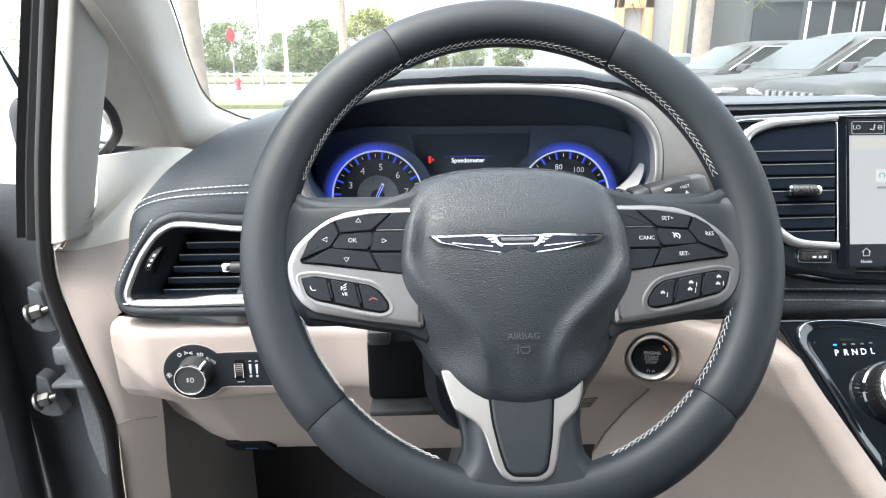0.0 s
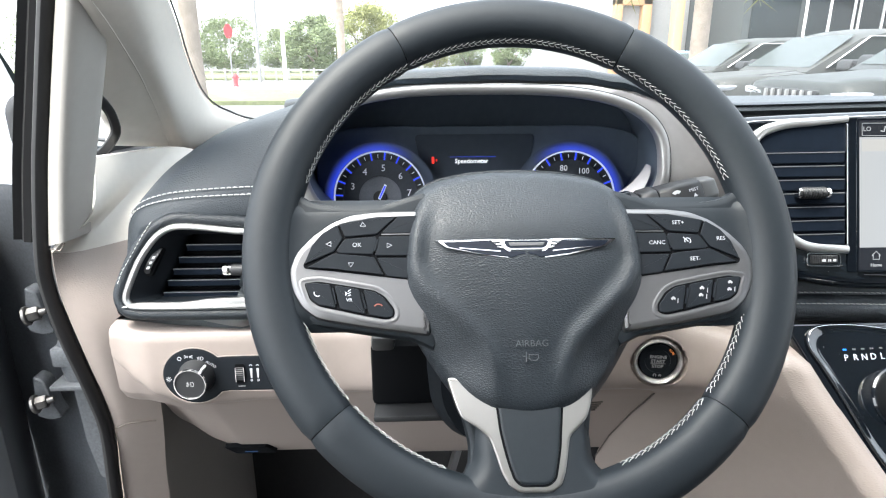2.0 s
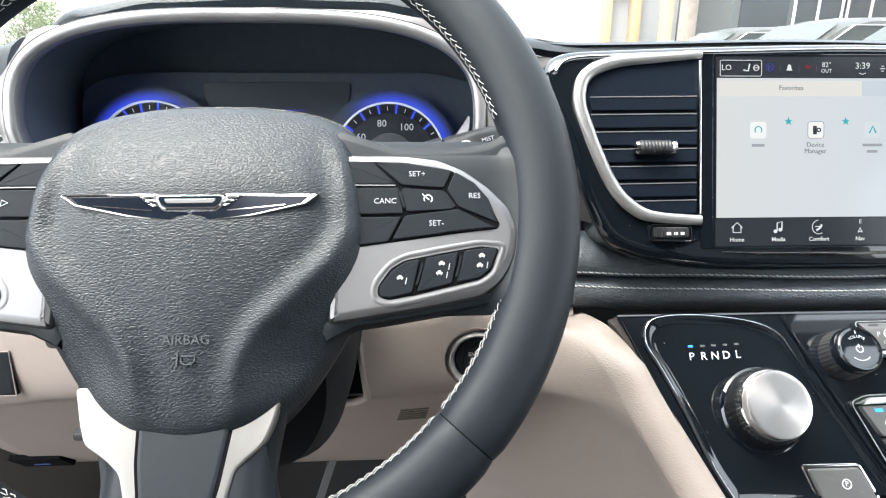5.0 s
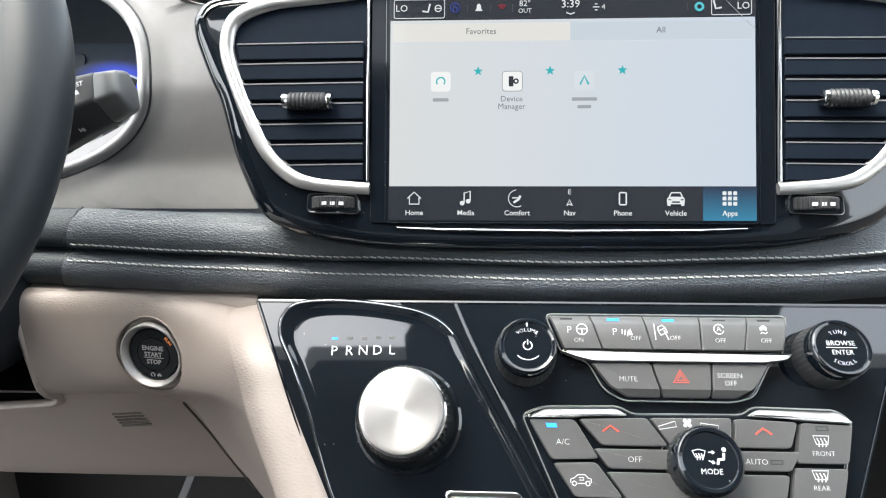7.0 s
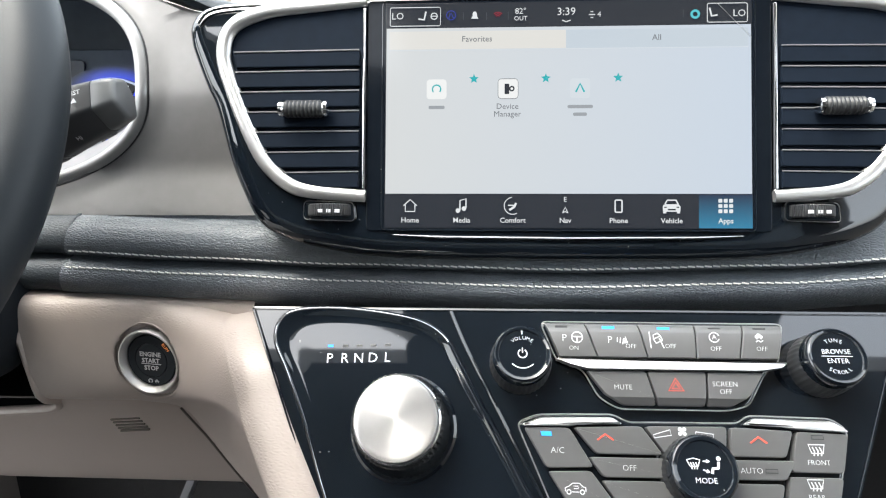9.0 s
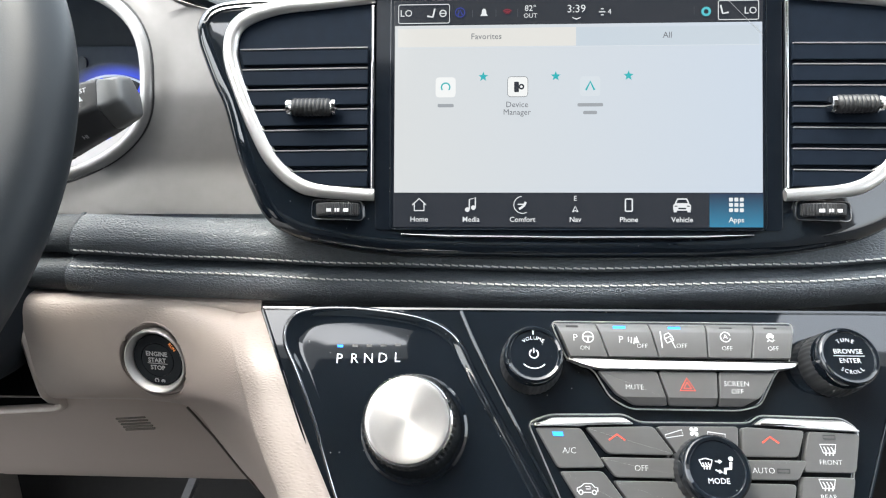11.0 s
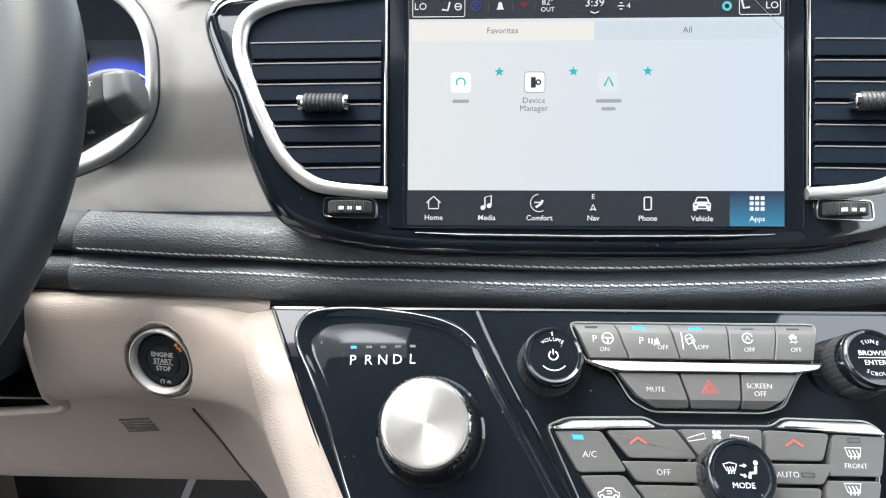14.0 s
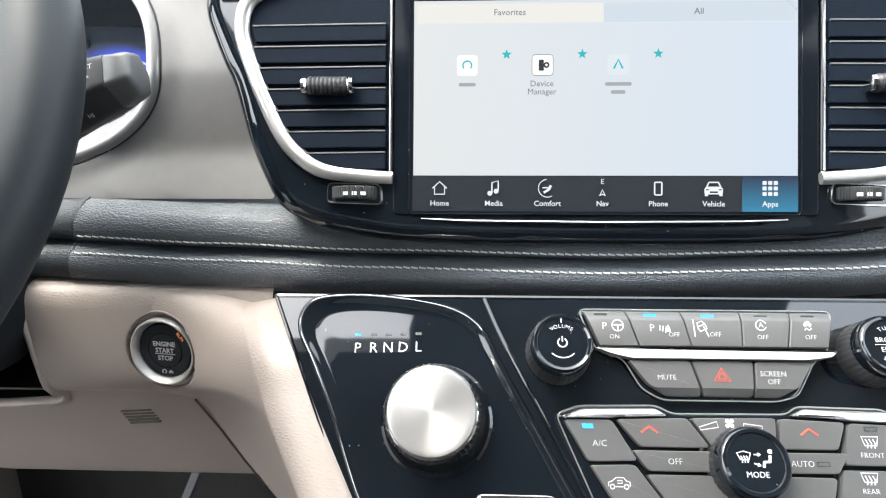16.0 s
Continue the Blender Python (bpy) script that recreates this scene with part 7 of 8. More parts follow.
part("divider", stroke([(-0.0078, 0.0), (0.0078, 0.0)], 0.0003, 0.0, 0.0002), WHITE_MARK, ob, m=K)

climate = thing("climate_controls", (0.492, 0.44, 1.01), "dark grey climate control keys with satin silver caps", "control keys")
CLIMATE_EDGE = [(0.4055, 0.0135), (0.4165, 0.0178), (0.4570, 0.0185), (0.4640, 0.0145), (0.5215, 0.0150), (0.5270, 0.0190), (0.5700, 0.0182), (0.5775, 0.0125), (0.5600, -0.045), (0.4300, -0.045)]
part("key_outline", sweep([(p[0], p[1], -0.0046) for p in rounded(CLIMATE_EDGE, 0.004)], oval(0.0004, 0.0004, 6), (0, 0, 1), True), SILVER, climate, "thin silver outline", m=PANEL)
part("key_frame", prism(rounded([(0.4055, 0.0135), (0.4165, 0.0178), (0.4570, 0.0185), (0.4640, 0.0145), (0.5215, 0.0150), (0.5270, 0.0190), (0.5700, 0.0182), (0.5775, 0.0125), (0.5600, -0.045), (0.4300, -0.045)], 0.004), -0.012, -0.0045, 0.0012), PIANO, climate, m=PANEL)
part("silver_cap", sloped([(0.4075, 0.0120), (0.4182, 0.0162), (0.4555, 0.0168), (0.4610, 0.0132), (0.4390, 0.0130), (0.4330, 0.0118)], 0.0112, 0.5, 0.0014, 0.0008), SILVER, climate, m=PANEL)
part("silver_cap", sloped([(0.5235, 0.0140), (0.5288, 0.0175), (0.5690, 0.0168), (0.5755, 0.0112), (0.5490, 0.0122), (0.5440, 0.0135)], 0.0112, 0.5, 0.0014, 0.0008), SILVER, climate, m=PANEL)
for outline in ([(0.4085, 0.0112), (0.4330, 0.0112), (0.4450, -0.0088), (0.4200, -0.0096)], [(0.4345, 0.0115), (0.4705, 0.0126), (0.4810, -0.0022), (0.4460, -0.0022)],
                [(0.4715, 0.0126), (0.5145, 0.0132), (0.5125, -0.0022), (0.4815, -0.0022)], [(0.5160, 0.0130), (0.5480, 0.0116), (0.5425, -0.0022), (0.5135, -0.0022)],
                [(0.5490, 0.0114), (0.5755, 0.0105), (0.5700, -0.0092), (0.5435, -0.0092)], [(0.4415, -0.0032), (0.4820, -0.0032), (0.4860, -0.0135), (0.4490, -0.0135)],
                [(0.5110, -0.0032), (0.5475, -0.0030), (0.5410, -0.0132), (0.5080, -0.0135)], [(0.4205, -0.0106), (0.4430, -0.0100), (0.4560, -0.0275), (0.4310, -0.0275)],
                [(0.5425, -0.0108), (0.5695, -0.0108), (0.5640, -0.0285), (0.5385, -0.0285)], [(0.4475, -0.0145), (0.4860, -0.0145), (0.4900, -0.0285), (0.4570, -0.0285)],
                [(0.5070, -0.0145), (0.5400, -0.0145), (0.5360, -0.0285), (0.5030, -0.0285)]):
    key("key", outline, climate)
for words, size, u, v in (("A/C", 0.0048, 0.4262, -0.0006), ("OFF", 0.0045, 0.4625, -0.0086), ("AUTO", 0.0044, 0.5238, -0.0086), ("FRONT", 0.0038, 0.5578, -0.0040), ("REAR", 0.0038, 0.5540, -0.0205)):
    lettering(words, size * 0.92, u, v, W, WHITE_MARK, climate, PANEL, bold=-0.00007)
for u in (0.4512, 0.5293):
    part("arrow", stroke([(u - 0.0042, 0.0050), (u, 0.0080), (u + 0.0042, 0.0050)], 0.0009, -0.0002, 0.0001), RED_MARK, climate, "red arrow", m=PANEL)
part("lamp", prism([(0.4182, 0.0066), (0.4236, 0.0066), (0.4230, 0.0088), (0.4176, 0.0088)], -0.0004, 0.0002, 0.0001), LED_BLUE, climate, "lit blue lamp", m=PANEL)
for u, v in ((0.5591, 0.0084), (0.5337, -0.0085)):
    part("lamp", stroke([(u - 0.003, v - 0.0009), (u + 0.003, v - 0.0009), (u + 0.003, v + 0.0009), (u - 0.003, v + 0.0009)], 0.0004, -0.0003, 0.0001, closed=True), PLASTIC, climate, "unlit lamp", m=PANEL)
for u, v in ((0.5578, 0.0024), (0.5545, -0.0145)):
    bm = stroke([(u - 0.0040, v + 0.0024), (u + 0.0040, v + 0.0024), (u + 0.0028, v - 0.0018), (u - 0.0028, v - 0.0018)], 0.0005, -0.0002, 0.0001, closed=True)
    for q in (-0.0018, 0, 0.0018):
        stroke([(u + q, v - 0.0030), (u + q + 0.0005, v - 0.0008), (u + q - 0.0004, v + 0.0012)], 0.0005, -0.0002, 0.0001, bm)
    part("demist_symbol", bm, WHITE_MARK, climate, m=PANEL)
u, v = 0.4345, -0.0190
bm = stroke([(u - 0.0052, v - 0.0014), (u - 0.0052, v + 0.0004), (u - 0.0034, v + 0.0010), (u - 0.0014, v + 0.0026), (u + 0.0022, v + 0.0026), (u + 0.0036, v + 0.0010), (u + 0.0052, v + 0.0006), (u + 0.0052, v - 0.0014)], 0.00045, -0.0002, 0.0001)
stroke([(u - 0.0018, v - 0.0016), (u + 0.0018, v - 0.0016)], 0.00045, -0.0002, 0.0001, bm)
for q in (-0.0034, 0.0034):
    annulus(u + q, v - 0.0016, 0.0008, 0.0013, -0.0002, 0.0001, 14, bm=bm)
stroke([(u - 0.0010, v + 0.0012), (u + 0.0014, v + 0.0012), (u + 0.0014, v), (u - 0.0008, v)], 0.0004, -0.0002, 0.0001, bm)
part("recirculation_symbol", bm, WHITE_MARK, climate, m=PANEL)
for u, t in ((0.4806, 12), (0.5022, -12)):
    q = pose(u, 0.0085, 0, 0, 0, t)
    part("fan_level", stroke([q @ Vector(p) for p in ((-0.0045, -0.0010, 0), (0.0045, -0.0014, 0), (0.0045, 0.0014, 0), (-0.0045, 0.0006, 0))], 0.0004, -0.0002, 0.0001, closed=True), WHITE_MARK, climate, m=PANEL)
bm = disc(0.4910, 0.0100, 0.0007, -0.0002, 0.0001, 0.00005, 10)
for a in (45, 135, 225, 315):
    disc(0.4910 + 0.0016 * math.cos(radians(a)), 0.0100 + 0.0016 * math.sin(radians(a)), 0.0010, -0.0002, 0.0001, 0.00005, 10, bm)
part("fan_symbol", bm, WHITE_MARK, climate, m=PANEL)
ob, K = rotary("mode_knob", 0.4965, -0.0080, "gloss black climate mode knob with ribbed skirt", 0.0135, 0.0180, 0.0200)
lettering("MODE", 0.0038, 0, -0.0056, 0.0001, WHITE_MARK, ob, K, bold=-0.00003)
bm = stroke([(-0.0082, 0.0042), (-0.0050, 0.0050), (-0.0018, 0.0042), (-0.0030, 0.0012), (-0.0070, 0.0012)], 0.0005, 0.0, 0.0002, closed=True)
for q in (-0.0063, -0.0050, -0.0037):
    stroke([(q, -0.0002), (q + 0.0004, 0.0012), (q - 0.0003, 0.0030)], 0.0005, 0.0, 0.0002, bm)
part("demist_symbol", bm, WHITE_MARK, ob, m=K)
bm = stroke([(0.0034, -0.0022), (0.0040, 0.0002), (0.0066, 0.0004), (0.0072, 0.0034)], 0.0013, 0.0, 0.0002)
disc(0.0074, 0.0050, 0.0011, 0.0, 0.0002, 0.00005, 14, bm)
for u, v, t in ((-0.0004, 0.0036, 0), (-0.0008, -0.0004, -20)):
    q = pose(u, v, 0, 0, 0, t)
    prism([(q @ Vector((a, b, 0)))[:2] for a, b in ((0, -0.0003), (0.0018, -0.0003), (0.0018, -0.0010), (0.0034, 0.0), (0.0018, 0.0010), (0.0018, 0.0003), (0, 0.0003))], 0.0, 0.0002, 0.00004, bm)
part("airflow_symbol", bm, WHITE_MARK, ob, m=K)


# ---- driver's side: pillar trims, seals, the door jamb and the open door ----
def sheet(rows, thick, out, across=5, along=4):
    """A smooth moulded sheet over a few cross lines, thickened to its back (the way out)."""
    lines = [smoothed([Vector(p) for p in r], across, False) for r in rows]
    cols = [smoothed([l[i] for l in lines], along, False) for i in range(len(lines[0]))]
    grid = [[c[j] for c in cols] for j in range(len(cols[0]))]
    bm = bmesh.new()
    rings(bm, grid, closed=False)
    bmesh.ops.recalc_face_normals(bm, faces=bm.faces)
    back = bmesh.ops.extrude_face_region(bm, geom=bm.faces[:])
    for v in back["geom"]:
        if isinstance(v, bmesh.types.BMVert):
            v.co += Vector(out) * thick
    return bm


pillar = thing("pillar_trim", (-0.36, 0.72, 1.2), "pale grey moulded windscreen pillar trim", "pillar trim")
A_ROWS = [((-0.2700, 0.500, 1.4330), (-0.2850, 0.460, 1.4330), (-0.3280, 0.432, 1.4250), (-0.3560, 0.470, 1.4340)),
          ((-0.2990, 0.609, 1.3779), (-0.3063, 0.5561, 1.3714), (-0.3349, 0.5272, 1.3678), (-0.3547, 0.5441, 1.3699)),
          ((-0.3078, 0.6404, 1.3618), (-0.3120, 0.5796, 1.3562), (-0.3367, 0.5507, 1.3536), (-0.3536, 0.5596, 1.3544)),
          ((-0.3171, 0.6808, 1.3411), (-0.3175, 0.6092, 1.3371), (-0.3387, 0.5804, 1.3356), (-0.3560, 0.5785, 1.3355)),
          ((-0.3297, 0.7278, 1.3170), (-0.3259, 0.6428, 1.3155), (-0.3435, 0.6160, 1.3140), (-0.3639, 0.6002, 1.3138)),
          ((-0.3407, 0.7752, 1.2927), (-0.3340, 0.6768, 1.2936), (-0.3490, 0.6507, 1.2929), (-0.3763, 0.6220, 1.2920)),
          ((-0.3494, 0.8259, 1.2667), (-0.3444, 0.7154, 1.2687), (-0.3565, 0.6832, 1.2733), (-0.3850, 0.6402, 1.2738)),
          ((-0.3480, 0.8643, 1.2470), (-0.3557, 0.7596, 1.2401), (-0.3643, 0.7162, 1.2533), (-0.3940, 0.6620, 1.2540)),
          ((-0.3354, 0.8870, 1.2353), (-0.3631, 0.7947, 1.2175), (-0.3764, 0.7571, 1.2285), (-0.4030, 0.6900, 1.2340)),
          ((-0.3149, 0.9095, 1.2238), (-0.3691, 0.8338, 1.1922), (-0.3901, 0.8054, 1.1992), (-0.4092, 0.6979, 1.2161))]
joint_line = smoothed([Vector(r[2]) + Vector((0.0006, -0.0008, 0.0004)) for r in A_ROWS], 4, False)
part("parting_line", sweep(joint_line, oval(0.0007, 0.0007, 6), (0, 0, 1)), BEIGE_SMOOTH, pillar)
part("front_trim", sheet(A_ROWS, 0.012, (-0.8, 0.5, 0.2)), BEIGE_SMOOTH, pillar, sharp=70)
edge_line = smoothed([Vector(r[0]) + Vector((0.001, 0.002, 0.002)) for r in A_ROWS] + [Vector((-0.25, 0.99, 1.205))], 5, False)
part("glass_seal", sweep(edge_line, oval(0.0009, 0.0012, 8), (0, 0, 1)), SEAL, pillar, "black windscreen seal")
S_ROWS = [((-0.411, 0.660, 1.209), (-0.373, 0.763, 1.205), (-0.350, 0.800, 1.195)), ((-0.400, 0.620, 1.161), (-0.392, 0.700, 1.170), (-0.355, 0.755, 1.186)),
          ((-0.415, 0.590, 1.141), (-0.410, 0.635, 1.137), (-0.355, 0.700, 1.155)), ((-0.430, 0.590, 1.127), (-0.416, 0.620, 1.120), (-0.350, 0.660, 1.130)),
          ((-0.433, 0.595, 1.080), (-0.408, 0.600, 1.078), (-0.350, 0.630, 1.080)), ((-0.427, 0.605, 1.012), (-0.403, 0.600, 1.020), (-0.360, 0.615, 1.030)),
          ((-0.423, 0.630, 0.904), (-0.409, 0.630, 0.913), (-0.378, 0.650, 0.903)), ((-0.439, 0.650, 0.787), (-0.422, 0.660, 0.778), (-0.400, 0.680, 0.761)), ((-0.455, 0.67, 0.45), (-0.44, 0.68, 0.45), (-0.41, 0.70, 0.45))]
part("side_trim", sheet(S_ROWS[3:], 0.010, (-0.6, 0.8, 0.0)), BEIGE, pillar, "beige grained side trim")
part("upper_trim", sheet(S_ROWS[:4], 0.010, (-0.6, 0.8, 0.0)), BEIGE_SMOOTH, pillar, "pale trim below the quarter window")
part("joint", sweep([(-0.4225, 0.6285, 0.9045), (-0.408, 0.6280, 0.9115), (-0.384, 0.6455, 0.9035)], oval(0.0008, 0.0008, 6), (0, 0, 1)), material("trim joint", (0.2, 0.17, 0.15), 0.8), pillar)
part("joint", sweep([(-0.430, 0.5885, 1.1315), (-0.419, 0.5855, 1.1305), (-0.414, 0.5865, 1.138)], oval(0.0006, 0.0006, 6), (0, 0, 1)), material("trim joint", (0.2, 0.17, 0.15), 0.8), pillar)

post = thing("quarter_pillar_trim", (-0.4, 0.59, 1.14), "pale moulded pillar trim behind the quarter window", "pillar trim")
B_ROWS = [((-0.3250, 0.538, 1.500), (-0.3070, 0.531, 1.500), (-0.2960, 0.567, 1.500)), ((-0.3600, 0.5563, 1.3799), (-0.3416, 0.5494, 1.3789), (-0.3311, 0.5857, 1.3840)), ((-0.3765, 0.5638, 1.3279), (-0.3577, 0.5568, 1.3276), (-0.3476, 0.5936, 1.3292)),
          ((-0.3945, 0.5719, 1.2713), (-0.3754, 0.5649, 1.2716), (-0.3671, 0.6022, 1.2693)), ((-0.4132, 0.5808, 1.2092), (-0.3936, 0.5737, 1.2102), (-0.3891, 0.6116, 1.2038)), ((-0.4330, 0.5917, 1.1337), (-0.4118, 0.5839, 1.1397), (-0.4094, 0.6211, 1.1380))]
# pillar trim in a darker copy, with the post's shade in its colour
POST_SHADED = material("shaded post trim", (0.34, 0.325, 0.30), 0.6, grain=0.00008, scale=1500, vary=0.04, vscale=5)
part("moulding", sheet(B_ROWS, 0.008, (-0.2, 1.0, 0.0)), POST_SHADED, post, sharp=70)

# quarter window with its rubber edge
q_edge = [(-0.3800, 0.615, 1.2850), (-0.3842, 0.6352, 1.2708), (-0.3830, 0.6429, 1.2631), (-0.3830, 0.6525, 1.2535), (-0.3879, 0.6678, 1.2382), (-0.3963, 0.6784, 1.2276), (-0.4125, 0.6915, 1.2145), (-0.4317, 0.7037, 1.2023)]
quarter = thing("quarter_window", (-0.41, 0.68, 1.2), "small triangular quarter window with a black rubber edge", "window")
part("rubber_edge", sweep(smoothed([Vector(p) for p in q_edge], 5, False), oval(0.0050, 0.0035, 8), (0.5, -0.8, 0.2)), SEAL, quarter)

seal_line = [(-0.325, 0.545, 1.52), (-0.3695, 0.5622, 1.3807), (-0.3864, 0.5697, 1.3282), (-0.4044, 0.5780, 1.2710), (-0.4236, 0.5870, 1.2083), (-0.4420, 0.5960, 1.1332), (-0.4475, 0.600, 1.090), (-0.4430, 0.606, 1.030), (-0.4345, 0.617, 0.960), (-0.4330, 0.628, 0.900), (-0.444, 0.640, 0.800), (-0.462, 0.66, 0.60), (-0.47, 0.66, 0.40)]
door_frame = thing("door_frame", (-0.45, 0.65, 0.8), "dark body side with black rubber door seals", "door frame")
part("door_seal", sweep(smoothed([Vector(p) for p in seal_line], 6, False), oval(0.0068, 0.0085, 12), (0, -1, 0)), SEAL, door_frame, "thick black rubber seal")
outer = [(-0.348, 0.559, 1.52), (-0.3920, 0.5778, 1.3828), (-0.4095, 0.5856, 1.3290), (-0.4287, 0.5941, 1.2702), (-0.4491, 0.6033, 1.2058), (-0.4687, 0.6135, 1.1349)]
part("window_seal", sweep(smoothed([Vector(p) for p in outer], 6, False), [(-0.008, -0.012), (0.007, -0.012), (0.009, 0.0), (0.007, 0.006), (0.001, 0.002), (-0.003, 0.006), (-0.009, 0.004)], (0, -1, 0)), SEAL, door_frame, "black ribbed window seal")
JAMB = [((-0.445, 0.63, 1.17), (-0.49, 0.70, 1.17), (-1.0, 0.86, 1.17)), ((-0.452, 0.625, 1.05), (-0.49, 0.72, 1.05), (-1.0, 0.88, 1.05)), ((-0.445, 0.64, 0.93), (-0.49, 0.73, 0.93), (-1.0, 0.88, 0.93)), ((-0.46, 0.66, 0.78), (-0.50, 0.74, 0.78), (-1.0, 0.88, 0.78)), ((-0.48, 0.68, 0.42), (-0.52, 0.75, 0.42), (-1.0, 0.88, 0.42))]
JAMB_PAINT = material("dull dark grey jamb paint", (0.072, 0.078, 0.086), 0.40, vary=0.35, vscale=14, grain=0.0002, scale=60)
part("jamb", sheet(JAMB, 0.02, (0.3, 1.0, 0)), JAMB_PAINT, door_frame, "dusty dark grey jamb")
part("jamb_plate", prism(rounded([(-0.520, 0.02), (-0.478, 0.03), (-0.470, -0.10), (-0.480, -0.16), (-0.505, -0.16), (-0.515, -0.10)], 0.008), 0, 0.006, 0.002), JAMB_PAINT, door_frame, m=plane(0, 0.725, 0.93))
for k, (x, z) in enumerate(((-0.532, 1.017), (-0.545, 0.898))):
    hinge = thing("door_hinge", (x, 0.72, z), "painted steel door hinge with a bright bolt", "hinge", "door hinges")
    part("bracket", prism(rounded([(x - 0.022, z - 0.028), (x - 0.004, z - 0.034), (x + 0.012, z - 0.030), (x + 0.004, z - 0.012), (x - 0.002, z + 0.024), (x - 0.016, z + 0.030)], 0.006), -0.02, 0.0, 0.003), JAMB_PAINT, hinge, m=plane(0, 0.712, 0.0))
    M = Matrix.Translation((x, 0.702, z)) @ pose(0, 0, 0, 0, 78, 12)
    steel = material("zinc plated steel", (0.16, 0.155, 0.15), 0.45, metal=1.0, vary=0.15, vscale=200)
    part("washer", lathe([(0.0118, -0.012), (0.0118, -0.009), (0.0105, -0.008)], 24), steel, hinge, m=M)
    part("nut", lathe([(0.0088, -0.008), (0.0088, 0.002), (0.0075, 0.004)], 6), steel, hinge, m=M)
    part("bolt", lathe([(0.0042, 0.0), (0.0042, 0.010), (0.0032, 0.012)], 16), steel, hinge, m=M)
part("check_strap", box(-0.52, -0.45, 0.69, 0.715, 0.950, 0.975, 0.004), JAMB_PAINT, door_frame)
part("check_strap", box(-0.525, -0.44, 0.685, 0.72, 0.921, 0.928, 0.002), JAMB_PAINT, door_frame)
part("hinge_body", lathe([(0.020, 0.926), (0.022, 0.94), (0.022, 0.975), (0.018, 0.985)], 24), JAMB_PAINT, door_frame, m=Matrix.Translation((-0.498, 0.715, 0)))

car_door = thing("front_door", (-0.75, 0.70, 0.5), "open dark grey front door of the car", "door")
bm = bmesh.new()
DOOR = rounded([(0.0, 0.40), (0.0, 1.130), (0.03, 1.150), (0.95, 1.165), (1.0, 1.10), (1.0, 0.40)], 0.03)
part("shell", prism(DOOR, -0.06, 0.06, 0.025), PAINT, car_door, m=Matrix.Translation((-0.600, 0.725, 0)) @ Matrix(((-0.90, 0, 0.43, 0), (-0.43, 0, -0.90, 0), (0, 1, 0, 0), (0, 0, 0, 1))))
part("sill_seal", sweep([(-0.56, 0.705, 1.152), (-0.80, 0.60, 1.164), (-1.3, 0.36, 1.172)], oval(0.010, 0.006, 8), (0, 0, 1)), SEAL, car_door)
mirror = thing("wing_mirror", (-0.62, 1.0, 1.15), "black wing mirror with a curved glass", "mirror")
MM = Matrix.Translation((-0.632, 1.00, 1.205)) @ pose(0, 0, 0, 0, 0, -10) @ plane(3, 0, 0)
part("housing", prism(rounded([(-0.100, -0.050), (0.085, -0.055), (0.092, 0.030), (0.060, 0.055), (-0.085, 0.055), (-0.105, 0.030)], 0.035, 6), -0.09, 0.0, 0.02), PLASTIC, mirror, m=MM)
part("glass", prism(rounded([(-0.040, -0.042), (0.076, -0.044), (0.082, 0.026), (0.054, 0.045), (-0.030, 0.045), (-0.046, 0.026)], 0.03, 6), 0.0, 0.003, 0.0005), material("mirror glass", (0.9, 0.92, 0.92), 0.02, metal=1.0, vary=0), mirror, "mirror glass", m=MM)
part("foot", box(-0.56, -0.50, 0.98, 1.06, 1.12, 1.17, 0.01), PLASTIC, mirror)

# pad that falls from the brow to the side vent
SIDE = [((-0.356, 0.584, 1.098), (-0.338, 0.577, 1.148), (-0.316, 0.575, 1.160), (-0.28, 0.574, 1.1655), (-0.20, 0.574, 1.1665)),
        ((-0.362, 0.600, 1.130), (-0.350, 0.592, 1.163), (-0.325, 0.586, 1.177), (-0.28, 0.580, 1.184), (-0.19, 0.577, 1.188)),
        ((-0.356, 0.640, 1.160), (-0.345, 0.632, 1.180), (-0.322, 0.622, 1.200), (-0.28, 0.610, 1.216), (-0.19, 0.592, 1.230)),
        ((-0.345, 0.690, 1.182), (-0.333, 0.680, 1.199), (-0.310, 0.668, 1.215), (-0.27, 0.650, 1.237), (-0.19, 0.620, 1.262)),
        ((-0.335, 0.760, 1.195), (-0.322, 0.750, 1.210), (-0.298, 0.740, 1.221), (-0.26, 0.730, 1.238), (-0.19, 0.700, 1.262)),
        ((-0.330, 0.90, 1.190), (-0.315, 0.90, 1.202), (-0.290, 0.90, 1.210), (-0.25, 0.90, 1.222), (-0.19, 0.90, 1.240))]
part("side_pad", sheet(SIDE, 0.01, (0.2, 0.5, -0.8)), PAD, dash, "dark grained pad over the side vent", sharp=70)
lines = [smoothed([Vector(p) for p in r], 5, False) for r in SIDE]
for t in (0.86, 1.10):
    i = int(t)
    row = [lines[i][k].lerp(lines[i + 1][k], t - i) + Vector((0, -0.0012, 0.0022)) for k in range(len(lines[0]))]
    stitches(row[4:], (0, -0.6, 0.8), THREAD, dash, 0.0042, 0.0016, 0.00055)

# brake pedal in the dark footwell
pedal = thing("brake_pedal", (-0.02, 0.88, 0.55), "dark metal brake pedal arm in the footwell", "pedal")
part("arm", sweep([(0.03, 0.95, 0.78), (-0.01, 0.91, 0.68), (-0.04, 0.87, 0.60), (-0.05, 0.84, 0.54)], [(-0.005, -0.012), (0.005, -0.012), (0.005, 0.012), (-0.005, 0.012)], (0, -1, 0)), material("grey pedal steel", (0.12, 0.12, 0.125), 0.4, metal=0.5), pedal)
